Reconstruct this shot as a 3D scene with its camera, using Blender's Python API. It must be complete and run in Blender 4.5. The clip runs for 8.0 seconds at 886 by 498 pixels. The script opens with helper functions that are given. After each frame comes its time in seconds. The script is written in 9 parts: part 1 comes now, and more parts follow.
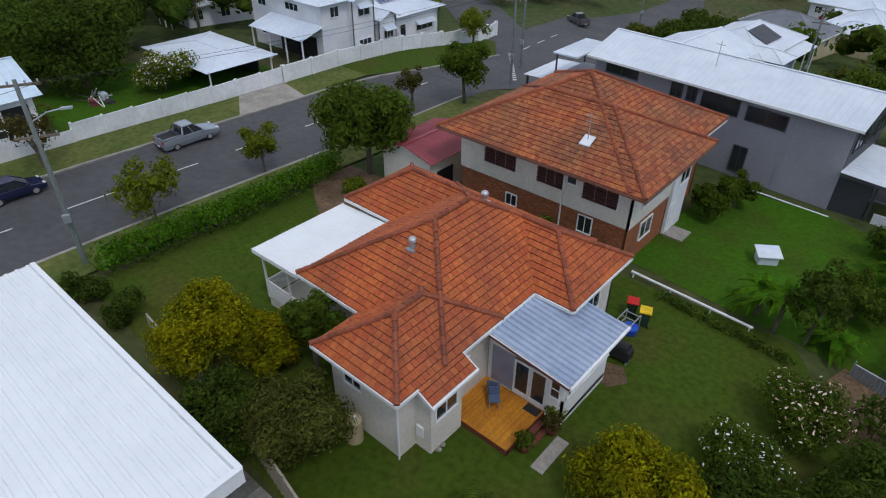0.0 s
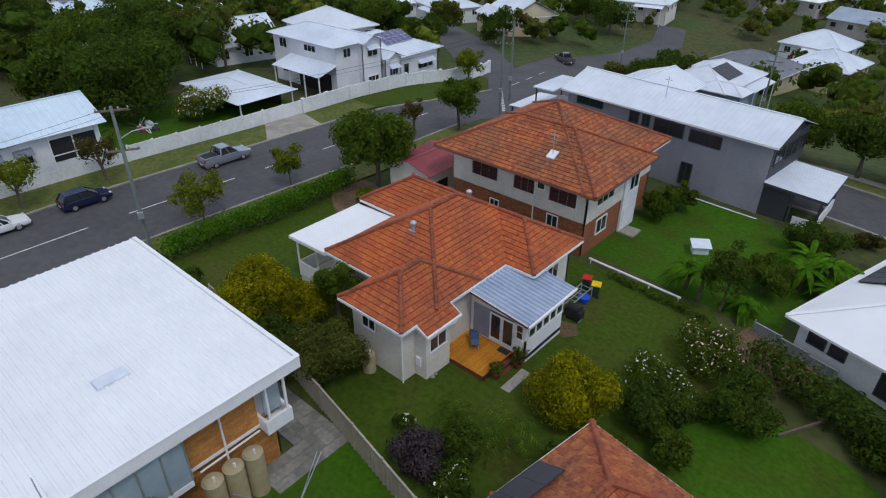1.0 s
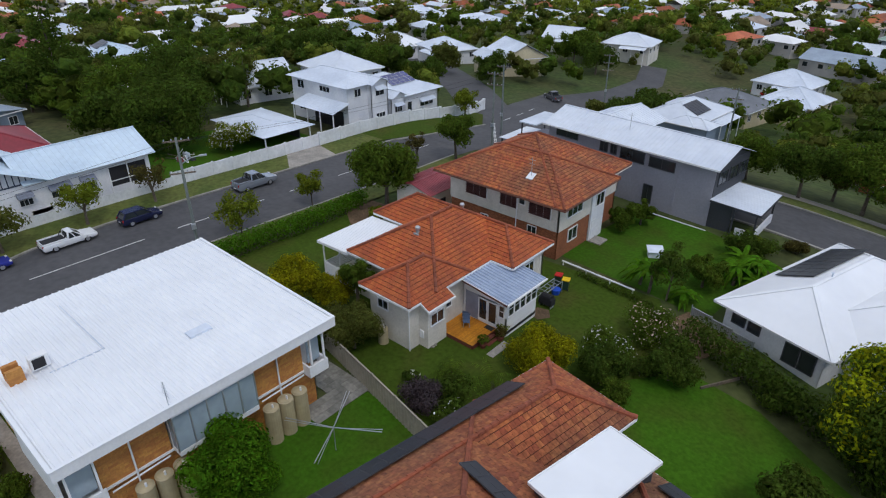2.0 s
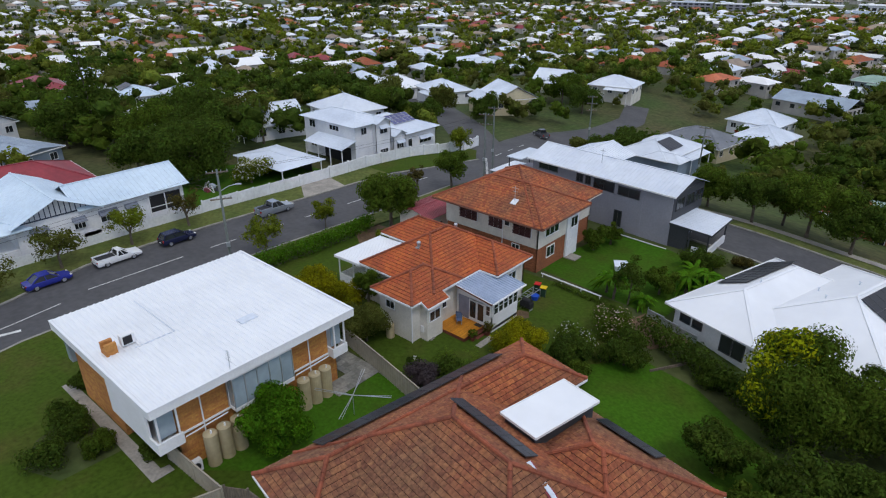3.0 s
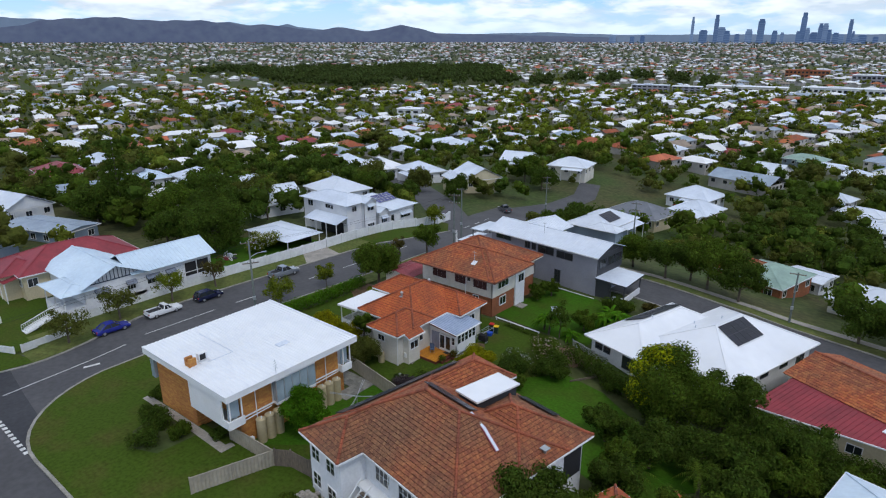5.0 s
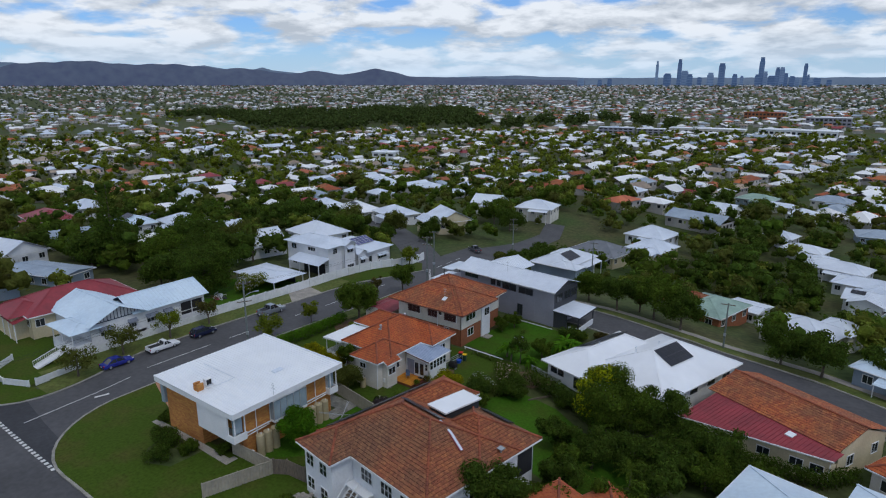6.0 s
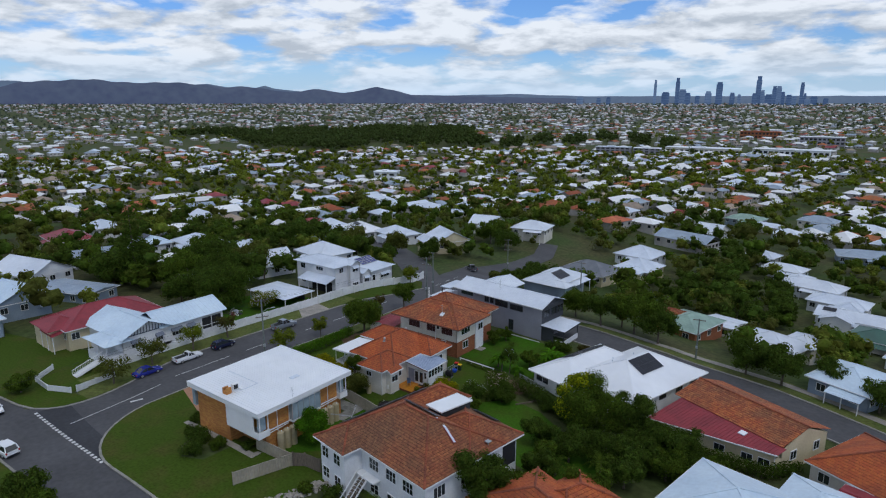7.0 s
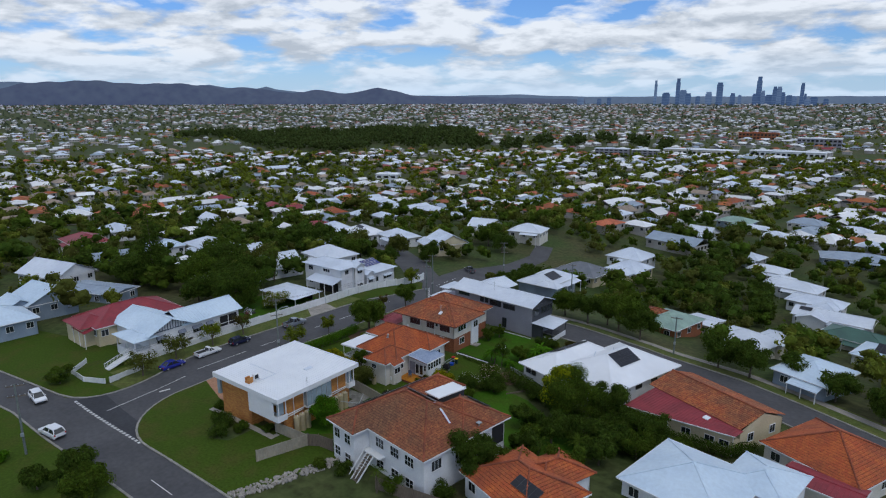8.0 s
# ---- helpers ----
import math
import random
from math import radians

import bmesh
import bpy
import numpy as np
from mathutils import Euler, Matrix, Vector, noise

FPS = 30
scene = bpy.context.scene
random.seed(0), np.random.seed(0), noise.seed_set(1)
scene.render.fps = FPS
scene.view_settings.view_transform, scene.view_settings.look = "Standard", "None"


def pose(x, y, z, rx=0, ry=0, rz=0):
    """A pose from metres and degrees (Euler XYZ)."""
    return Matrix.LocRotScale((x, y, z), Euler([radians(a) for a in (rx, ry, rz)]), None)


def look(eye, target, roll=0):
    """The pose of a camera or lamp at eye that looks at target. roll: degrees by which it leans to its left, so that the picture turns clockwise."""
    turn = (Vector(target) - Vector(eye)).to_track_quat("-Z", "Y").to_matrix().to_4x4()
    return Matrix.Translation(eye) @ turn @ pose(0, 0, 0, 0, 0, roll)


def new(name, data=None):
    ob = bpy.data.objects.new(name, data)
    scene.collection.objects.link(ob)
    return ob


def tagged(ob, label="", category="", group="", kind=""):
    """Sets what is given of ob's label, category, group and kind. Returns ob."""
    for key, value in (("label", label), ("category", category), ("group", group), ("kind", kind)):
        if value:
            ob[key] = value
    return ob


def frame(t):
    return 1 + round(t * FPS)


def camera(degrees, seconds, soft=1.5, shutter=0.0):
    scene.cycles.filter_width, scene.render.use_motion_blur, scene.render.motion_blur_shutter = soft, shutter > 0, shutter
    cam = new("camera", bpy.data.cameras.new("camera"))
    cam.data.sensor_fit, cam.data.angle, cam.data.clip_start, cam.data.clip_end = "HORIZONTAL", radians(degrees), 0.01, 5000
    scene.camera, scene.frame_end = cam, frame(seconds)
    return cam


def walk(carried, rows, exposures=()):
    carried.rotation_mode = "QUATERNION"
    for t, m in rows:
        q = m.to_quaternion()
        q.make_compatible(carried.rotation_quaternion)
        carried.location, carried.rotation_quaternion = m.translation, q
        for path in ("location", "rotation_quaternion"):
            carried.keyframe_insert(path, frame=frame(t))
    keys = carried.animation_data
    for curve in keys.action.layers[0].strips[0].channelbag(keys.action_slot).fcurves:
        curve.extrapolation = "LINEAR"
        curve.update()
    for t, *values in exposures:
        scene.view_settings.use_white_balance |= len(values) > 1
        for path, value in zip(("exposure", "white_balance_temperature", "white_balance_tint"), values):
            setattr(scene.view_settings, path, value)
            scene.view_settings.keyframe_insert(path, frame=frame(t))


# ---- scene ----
cam = camera(70.85, 8.0, soft=1.15)

# seconds, eye, heading (degrees left of +y), tilt below level, roll
PATH = [
    (0, (11.90, -4.72, 21.69), 40.88, 34.54, 0.43),
    (0.5, (15.27, -8.07, 23.09), 41.11, 33.05, 0.21),
    (1, (18.61, -11.55, 24.33), 41.20, 31.39, 0.24),
    (1.5, (21.98, -15.17, 25.72), 41.31, 29.80, 0.10),
    (3, (31.94, -26.17, 30.00), 41.14, 25.04, -0.00),
    (3.5, (35.14, -29.65, 31.19), 40.99, 23.34, -0.00),
    (4, (38.43, -33.26, 32.84), 40.74, 21.75, -0.11),
    (4.5, (41.86, -37.00, 34.46), 40.23, 20.12, 0.01),
    (6, (52.54, -49.22, 39.46), 36.80, 14.91, -0.06),
    (6.5, (55.92, -53.15, 41.17), 36.83, 13.38, -0.11),
    (7, (59.20, -57.32, 42.97), 36.83, 13.38, -0.03),
    (7.5, (62.36, -61.33, 44.65), 36.82, 13.40, 0.04),
    (8, (65.57, -64.88, 46.13), 36.94, 13.37, -0.08),
]
EXPOSE = [(0, -0.44, 6350, 8), (1.5, -0.44, 6300, 9), (3.5, -0.32, 6350, 9), (4.5, -0.25, 6250, 8), (6, -0.80, 6050, 8), (8, -0.80, 6000, 8)]
walk(cam, [(t, pose(*eye) @ pose(0, 0, 0, 0, 0, h) @ pose(0, 0, 0, 90 - p) @ pose(0, 0, 0, 0, 0, r)) for t, eye, h, p, r in PATH],
     exposures=EXPOSE)

# ---- world, sun ----
SUN_EL, SUN_AZ = radians(58), radians(115)   # azimuth measured from +y towards +x
world = bpy.data.worlds.new("sky")
scene.world = world
world.use_nodes = True
wn, wl = world.node_tree.nodes, world.node_tree.links
wn.clear()


def wnode(kind, **values):
    n = wn.new(kind)
    for key, value in values.items():
        n.inputs[key].default_value = value
    return n


sky = wn.new("ShaderNodeTexSky")
sky.sky_type, sky.sun_disc = "NISHITA", False
sky.sun_elevation, sky.sun_rotation = SUN_EL, SUN_AZ
sky.air_density, sky.dust_density, sky.ozone_density = 1.0, 0.6, 1.5
w_co = wn.new("ShaderNodeTexCoord")
w_sep = wn.new("ShaderNodeSeparateXYZ")
wl.new(w_co.outputs["Generated"], w_sep.inputs[0])


def wmath(op, a, b=None, clamp=False):
    n = wn.new("ShaderNodeMath")
    n.operation, n.use_clamp = op, clamp
    for i, s in enumerate((a, b)):
        if s is None:
            continue
        if isinstance(s, (int, float)):
            n.inputs[i].default_value = s
        else:
            wl.new(s, n.inputs[i])
    return n.outputs[0]


# a layer of flattened cumulus, smaller towards the horizon
lift = wmath("ADD", wmath("MAXIMUM", w_sep.outputs[2], 0.0), 0.42)
w_pos = wn.new("ShaderNodeCombineXYZ")
wl.new(wmath("DIVIDE", w_sep.outputs[0], lift), w_pos.inputs[0])
wl.new(wmath("DIVIDE", w_sep.outputs[1], lift), w_pos.inputs[1])
wl.new(wmath("DIVIDE", wmath("MULTIPLY", w_sep.outputs[2], 3.4), lift), w_pos.inputs[2])
w_big = wnode("ShaderNodeTexNoise", Scale=4.0, Detail=10.0, Roughness=0.54, Distortion=0.15)
w_small = wnode("ShaderNodeTexNoise", Scale=10.0, Detail=6.0, Roughness=0.6)
wl.new(w_pos.outputs[0], w_big.inputs["Vector"])
wl.new(w_pos.outputs[0], w_small.inputs["Vector"])
cover = wn.new("ShaderNodeMapRange")
cover.inputs["From Min"].default_value, cover.inputs["From Max"].default_value = 0.41, 0.53
wl.new(w_big.outputs[0], cover.inputs[0])
# bright tops, grey bases: the cloud is darker where more cloud lies above it
w_shift = wn.new("ShaderNodeVectorMath")
w_shift.operation = "ADD"
w_shift.inputs[1].default_value = (0.0, 0.0, 0.085)
wl.new(w_pos.outputs[0], w_shift.inputs[0])
w_above = wnode("ShaderNodeTexNoise", Scale=4.0, Detail=10.0, Roughness=0.54, Distortion=0.15)
wl.new(w_shift.outputs[0], w_above.inputs["Vector"])
w_lit = wmath("ADD", wmath("MULTIPLY", wmath("SUBTRACT", w_big.outputs[0], w_above.outputs[0]), 3.2), wmath("MULTIPLY", wmath("SUBTRACT", 0.66, w_small.outputs[0]), 1.9))
shade = wn.new("ShaderNodeValToRGB")
shade.color_ramp.elements[0].position, shade.color_ramp.elements[0].color = 0.0, (7.9, 8.4, 9.2, 1)
shade.color_ramp.elements[1].position, shade.color_ramp.elements[1].color = 0.72, (13.4, 13.5, 13.9, 1)
wl.new(wmath("ADD", w_lit, 0.10, True), shade.inputs[0])
w_mix = wn.new("ShaderNodeMixRGB")
wl.new(cover.outputs[0], w_mix.inputs[0])
w_tint = wn.new("ShaderNodeMixRGB")
w_tint.blend_type = "MULTIPLY"
w_tint.inputs[0].default_value = 1.0
w_tint.inputs[2].default_value = (0.92, 1.28, 1.95, 1)
wl.new(sky.outputs[0], w_tint.inputs[1])
wl.new(w_tint.outputs[0], w_mix.inputs[1])
wl.new(shade.outputs[0], w_mix.inputs[2])
w_bg = wn.new("ShaderNodeBackground")
w_bg.inputs["Strength"].default_value = 0.11
# pale air low over the horizon
w_low = wn.new("ShaderNodeMapRange")
w_low.inputs["From Min"].default_value, w_low.inputs["From Max"].default_value = 0.0, 0.075
w_low.inputs["To Min"].default_value, w_low.inputs["To Max"].default_value = 0.75, 0.0
wl.new(w_sep.outputs[2], w_low.inputs[0])
w_air = wn.new("ShaderNodeMixRGB")
w_air.inputs[2].default_value = (8.6, 11.0, 13.6, 1)
wl.new(w_low.outputs[0], w_air.inputs[0])
wl.new(w_mix.outputs[0], w_air.inputs[1])
wl.new(w_air.outputs[0], w_bg.inputs[0])
wl.new(w_bg.outputs[0], wn.new("ShaderNodeOutputWorld").inputs[0])

sun = new("sun", bpy.data.lights.new("sun", "SUN"))
sun.data.energy, sun.data.angle, sun.data.color = 1.35, radians(10), (1.0, 0.95, 0.88)
sun.matrix_world = look((math.sin(SUN_AZ) * math.cos(SUN_EL), math.cos(SUN_AZ) * math.cos(SUN_EL), math.sin(SUN_EL)), (0, 0, 0))


# ---- materials ----
MATS = {}


def mat(name, col, col2=None, rough=0.75, metal=0.0, coarse=0.35, fine=9.0, var=0.25, bump=0.15, rand="", amount=0.35, hue=0.0, stretch=(1, 1, 1), lo=0.35, hi=0.65, spec=0.4):
    """Two colours mixed by a coarse noise, fine grain over it, and an optional shift for each piece."""
    m = bpy.data.materials.new(name)
    m.use_nodes = True
    n, l = m.node_tree.nodes, m.node_tree.links
    bsdf = n["Principled BSDF"]
    bsdf.inputs["Roughness"].default_value, bsdf.inputs["Metallic"].default_value = rough, metal
    bsdf.inputs["Specular IOR Level"].default_value = spec
    geo = n.new("ShaderNodeNewGeometry")
    scale = n.new("ShaderNodeVectorMath")
    scale.operation = "MULTIPLY"
    scale.inputs[1].default_value = stretch
    l.new(geo.outputs["Position"], scale.inputs[0])
    a, b = n.new("ShaderNodeTexNoise"), n.new("ShaderNodeTexNoise")
    for t, s, d in ((a, coarse, 5.0), (b, fine, 4.0)):
        t.inputs["Scale"].default_value, t.inputs["Detail"].default_value = s, d
        l.new(scale.outputs[0], t.inputs["Vector"])
    span = n.new("ShaderNodeMapRange")
    span.inputs["From Min"].default_value, span.inputs["From Max"].default_value = lo, hi
    l.new(a.outputs[0], span.inputs[0])
    mix = n.new("ShaderNodeMixRGB")
    mix.inputs[1].default_value = (*col, 1)
    mix.inputs[2].default_value = (*(col2 or [c * 0.8 for c in col]), 1)
    l.new(span.outputs[0], mix.inputs[0])
    value = n.new("ShaderNodeMapRange")
    value.inputs["From Min"].default_value, value.inputs["From Max"].default_value = 0.25, 0.75
    value.inputs["To Min"].default_value, value.inputs["To Max"].default_value = 1 - var, 1 + var
    l.new(b.outputs[0], value.inputs[0])
    hsv = n.new("ShaderNodeHueSaturation")
    l.new(mix.outputs[0], hsv.inputs["Color"])
    out = value.outputs[0]
    if rand:
        source = geo.outputs["Random Per Island"] if rand == "island" else n.new("ShaderNodeObjectInfo").outputs["Random"]
        piece = n.new("ShaderNodeMapRange")
        piece.inputs["To Min"].default_value, piece.inputs["To Max"].default_value = 1 - amount, 1 + amount
        l.new(source, piece.inputs[0])
        mul = n.new("ShaderNodeMath")
        mul.operation = "MULTIPLY"
        l.new(out, mul.inputs[0])
        l.new(piece.outputs[0], mul.inputs[1])
        out = mul.outputs[0]
        if hue:
            shift = n.new("ShaderNodeMapRange")
            shift.inputs["To Min"].default_value, shift.inputs["To Max"].default_value = 0.5 - hue, 0.5 + hue
            l.new(source, shift.inputs[0])
            l.new(shift.outputs[0], hsv.inputs["Hue"])
    l.new(out, hsv.inputs["Value"])
    l.new(hsv.outputs[0], bsdf.inputs["Base Color"])
    if bump:
        bm = n.new("ShaderNodeBump")
        bm.inputs["Strength"].default_value, bm.inputs["Distance"].default_value = bump, 0.03
        l.new(b.outputs[0], bm.inputs["Height"])
        l.new(bm.outputs[0], bsdf.inputs["Normal"])
    MATS[name] = m
    return m


M_TILE_A = mat("tile_orange", (0.41, 0.093, 0.023), (0.27, 0.068, 0.024), coarse=0.35, fine=6, var=0.25, rand="island", amount=0.11, hue=0.005, rough=0.8)
M_TILE_PIECE = mat("tile_orange_piece", (0.41, 0.093, 0.023), (0.27, 0.068, 0.024), coarse=0.35, fine=6, var=0.25, rand="object", amount=0.11, hue=0.005, rough=0.8)
M_TILE_B = mat("tile_weathered", (0.36, 0.095, 0.032), (0.21, 0.080, 0.038), coarse=0.3, fine=5, var=0.4, rand="island", amount=0.22, hue=0.008, rough=0.88)
M_TILE_F = mat("tile_old", (0.35, 0.086, 0.027), (0.170, 0.078, 0.040), coarse=0.09, fine=5, var=0.4, rand="island", amount=0.2, hue=0.007, rough=0.9)
M_TILE_FP = mat("tile_old_piece", (0.35, 0.086, 0.027), (0.170, 0.078, 0.040), coarse=0.09, fine=5, var=0.4, rand="object", amount=0.2, hue=0.007, rough=0.9)
# dark base between courses; the shade under each tile lip is in its colour
M_GAPSHADE = mat("tile_gap_shade", (0.055, 0.022, 0.014), rough=0.95, fine=12)
M_CAP = mat("ridge_tile", (0.27, 0.070, 0.030), (0.18, 0.055, 0.030), rand="island", amount=0.25, fine=7, rough=0.85)
M_ROOFWHITE = mat("roof_white_metal", (0.76, 0.775, 0.79), (0.70, 0.715, 0.735), rough=0.42, fine=0.8, var=0.03, bump=0.0, coarse=0.15, spec=0.5)
M_ROOFPALE = mat("roof_off_white_metal", (0.64, 0.68, 0.73), (0.55, 0.59, 0.65), rough=0.45, fine=1.2, var=0.06, bump=0.02, coarse=0.2)
M_ROOFDARKGREEN = mat("roof_dark_green_metal", (0.05, 0.12, 0.09), (0.04, 0.09, 0.07), rough=0.5, fine=2.0, var=0.1, bump=0.03)
M_ROOFGREY = mat("roof_pale_grey_metal", (0.62, 0.67, 0.74), (0.50, 0.55, 0.62), rough=0.45, fine=2.5, var=0.08, bump=0.03, coarse=0.2)
M_ROOFBLUE = mat("roof_pale_blue_metal", (0.56, 0.66, 0.74), (0.48, 0.58, 0.67), rough=0.45, fine=2.0, var=0.08, bump=0.03, coarse=0.2)
M_ROOFSTEEL = mat("roof_grey_blue_metal", (0.30, 0.36, 0.43), (0.24, 0.29, 0.35), rough=0.5, fine=2.0, var=0.1, bump=0.03)
M_ROOFRED = mat("roof_maroon_metal", (0.26, 0.028, 0.038), (0.19, 0.022, 0.03), rough=0.5, fine=2.0, var=0.14, bump=0.03)
M_ROOFPINK = mat("roof_faded_red_metal", (0.30, 0.06, 0.075), (0.22, 0.04, 0.05), rough=0.55, fine=2.0, var=0.14, bump=0.03)
M_ROOFGREEN = mat("roof_green_metal", (0.27, 0.38, 0.31), (0.20, 0.29, 0.24), rough=0.5, fine=2.0, var=0.1, bump=0.03)
M_ROOFDARK = mat("roof_dark_grey", (0.17, 0.18, 0.20), (0.13, 0.14, 0.155), rough=0.7, fine=2.0, var=0.12)
M_SUNROOM = mat("sunroom_sheet", (0.36, 0.42, 0.53), (0.27, 0.33, 0.44), rough=0.4, fine=3, var=0.1, bump=0.03)
M_TRIM = mat("white_trim", (0.78, 0.78, 0.78), (0.70, 0.70, 0.69), rough=0.55, fine=8, var=0.06, bump=0.03)
M_CREAM = mat("cream_weatherboard", (0.66, 0.62, 0.55), (0.55, 0.52, 0.45), rough=0.75, fine=6, var=0.1, bump=0.1)
M_WHITEWALL = mat("white_render", (0.74, 0.74, 0.74), (0.62, 0.63, 0.65), rough=0.75, fine=5, var=0.08, bump=0.1)
M_YELLOWWALL = mat("yellow_weatherboard", (0.60, 0.52, 0.34), (0.50, 0.43, 0.28), rough=0.75, fine=5, var=0.1, bump=0.1)
M_GREYWALL = mat("grey_render", (0.285, 0.28, 0.315), (0.245, 0.24, 0.275), rough=0.8, fine=5, var=0.08, bump=0.1)
M_DARKWALL = mat("charcoal_cladding", (0.045, 0.048, 0.055), rough=0.6, fine=5, var=0.15)
M_BLUEWALL = mat("blue_grey_weatherboard", (0.25, 0.31, 0.38), rough=0.7, fine=5, var=0.1)
M_BRICK = mat("orange_brick", (0.50, 0.225, 0.058), (0.39, 0.165, 0.045), rough=0.85, fine=7, var=0.2, rand="island", amount=0.13, hue=0.008)
M_BRICKPIECE = mat("orange_brick_piece", (0.50, 0.225, 0.058), (0.39, 0.165, 0.045), rough=0.85, fine=7, var=0.2, rand="object", amount=0.13, hue=0.008)
M_MORTAR = mat("mortar", (0.42, 0.21, 0.075), rough=0.95, fine=14)
M_REDBRICK = mat("red_brick", (0.30, 0.105, 0.045), (0.22, 0.08, 0.035), rough=0.88, fine=7, var=0.3, rand="island", amount=0.25)
M_GLASS = mat("window_glass", (0.025, 0.03, 0.035), rough=0.08, fine=1, var=0.1, bump=0, spec=0.8)
M_GLASSPALE = mat("frosted_glazing", (0.33, 0.40, 0.44), (0.26, 0.32, 0.36), rough=0.18, fine=1.2, var=0.15, bump=0, spec=0.8)
M_SOLAR = mat("solar_cells", (0.010, 0.011, 0.016), (0.016, 0.017, 0.026), rough=0.28, fine=2, var=0.2, bump=0, spec=0.35)
M_SOLARBLUE = mat("solar_cells_blue", (0.03, 0.04, 0.17), rough=0.25, fine=2, var=0.2, bump=0, spec=0.7)
M_ALU = mat("aluminium", (0.55, 0.56, 0.58), rough=0.4, metal=0.7, fine=9, var=0.1, bump=0.02)
M_PANELRIM = mat("dark_panel_rim", (0.05, 0.05, 0.055), rough=0.5, fine=9, var=0.1, bump=0)
M_ASPHALT = mat("asphalt", (0.078, 0.077, 0.080), (0.062, 0.061, 0.064), rough=0.9, coarse=0.18, fine=1.6, var=0.18, bump=0.25)
M_ASPHALTDARK = mat("asphalt_patch", (0.042, 0.043, 0.048), rough=0.9, fine=2.5, var=0.2)
M_LINE = mat("road_paint", (0.66, 0.66, 0.64), (0.5, 0.5, 0.48), rough=0.8, coarse=2, fine=10, var=0.2)
M_KERB = mat("kerb_concrete", (0.30, 0.285, 0.25), (0.21, 0.20, 0.17), rough=0.9, coarse=0.8, fine=6, var=0.25)
M_CONCRETE = mat("concrete", (0.33, 0.30, 0.26), (0.24, 0.22, 0.19), rough=0.9, coarse=0.7, fine=5, var=0.2)
M_PAVER = mat("paver", (0.23, 0.22, 0.19), (0.15, 0.145, 0.125), rough=0.92, coarse=0.7, fine=4, var=0.25, rand="object", amount=0.2)
M_DRIVE = mat("terracotta_drive", (0.40, 0.21, 0.12), rough=0.9, fine=4, var=0.2)
M_LAWNGREEN = mat("lush_lawn", (0.042, 0.108, 0.006), (0.046, 0.076, 0.008), rough=0.95, coarse=0.3, fine=3.5, var=0.25, bump=0.4, spec=0.08, lo=0.42, hi=0.72)
M_LAWN = mat("lawn", (0.046, 0.076, 0.008), (0.070, 0.068, 0.016), rough=0.95, coarse=0.26, fine=3.0, var=0.28, bump=0.4, spec=0.08, lo=0.48, hi=0.80)
M_LAWNDRY = mat("verge_grass", (0.115, 0.125, 0.034), (0.070, 0.095, 0.022), rough=0.95, coarse=0.25, fine=2.0, var=0.35, bump=0.4, spec=0.15)
M_GROUND = mat("garden_ground", (0.048, 0.074, 0.019), (0.070, 0.068, 0.028), rough=0.95, coarse=0.05, fine=0.9, var=0.4, bump=0.5, spec=0.15)
M_SOIL = mat("mulch_soil", (0.16, 0.105, 0.062), (0.105, 0.070, 0.042), rough=0.95, coarse=0.7, fine=5, var=0.4, bump=0.5, spec=0.15)
M_FENCEWHITE = mat("white_fence", (0.74, 0.75, 0.75), (0.62, 0.63, 0.62), rough=0.65, fine=3, var=0.1, bump=0.05)
M_FENCEBEIGE = mat("beige_fence", (0.36, 0.32, 0.25), (0.28, 0.25, 0.195), rough=0.7, fine=2.5, var=0.14, bump=0.05)
M_TIMBER = mat("weathered_timber", (0.17, 0.135, 0.10), (0.11, 0.09, 0.07), rough=0.9, fine=9, var=0.35, stretch=(1, 1, 0.2))
M_DECK = mat("oiled_deck", (0.52, 0.215, 0.016), (0.42, 0.155, 0.012), rough=0.55, coarse=0.9, fine=8, var=0.2, rand="object", amount=0.18)
M_REDSTAIN = mat("red_brown_timber", (0.16, 0.045, 0.03), rough=0.7, fine=7)
M_BARK = mat("bark", (0.13, 0.105, 0.078), (0.085, 0.068, 0.05), rough=0.95, coarse=2, fine=12, var=0.35, bump=0.5)
M_POLE = mat("pole_timber", (0.17, 0.19, 0.175), (0.12, 0.14, 0.13), rough=0.9, coarse=1, fine=10, var=0.3, stretch=(1, 1, 0.2))
M_TANK = mat("tank_cream", (0.43, 0.36, 0.22), (0.36, 0.30, 0.18), rough=0.6, fine=3, var=0.1)
M_STONE = mat("garden_stone", (0.34, 0.31, 0.27), (0.22, 0.20, 0.17), rough=0.9, coarse=1.2, fine=5, var=0.3, rand="island", amount=0.3)
# tyres, grilles and cables; also flat panels painted as shaded openings
M_BLACK = mat("black_rubber_and_shade", (0.018, 0.018, 0.02), rough=0.75, fine=8)
M_STEEL = mat("galvanised", (0.42, 0.45, 0.47), (0.32, 0.35, 0.37), rough=0.45, metal=0.5, fine=5, var=0.12)


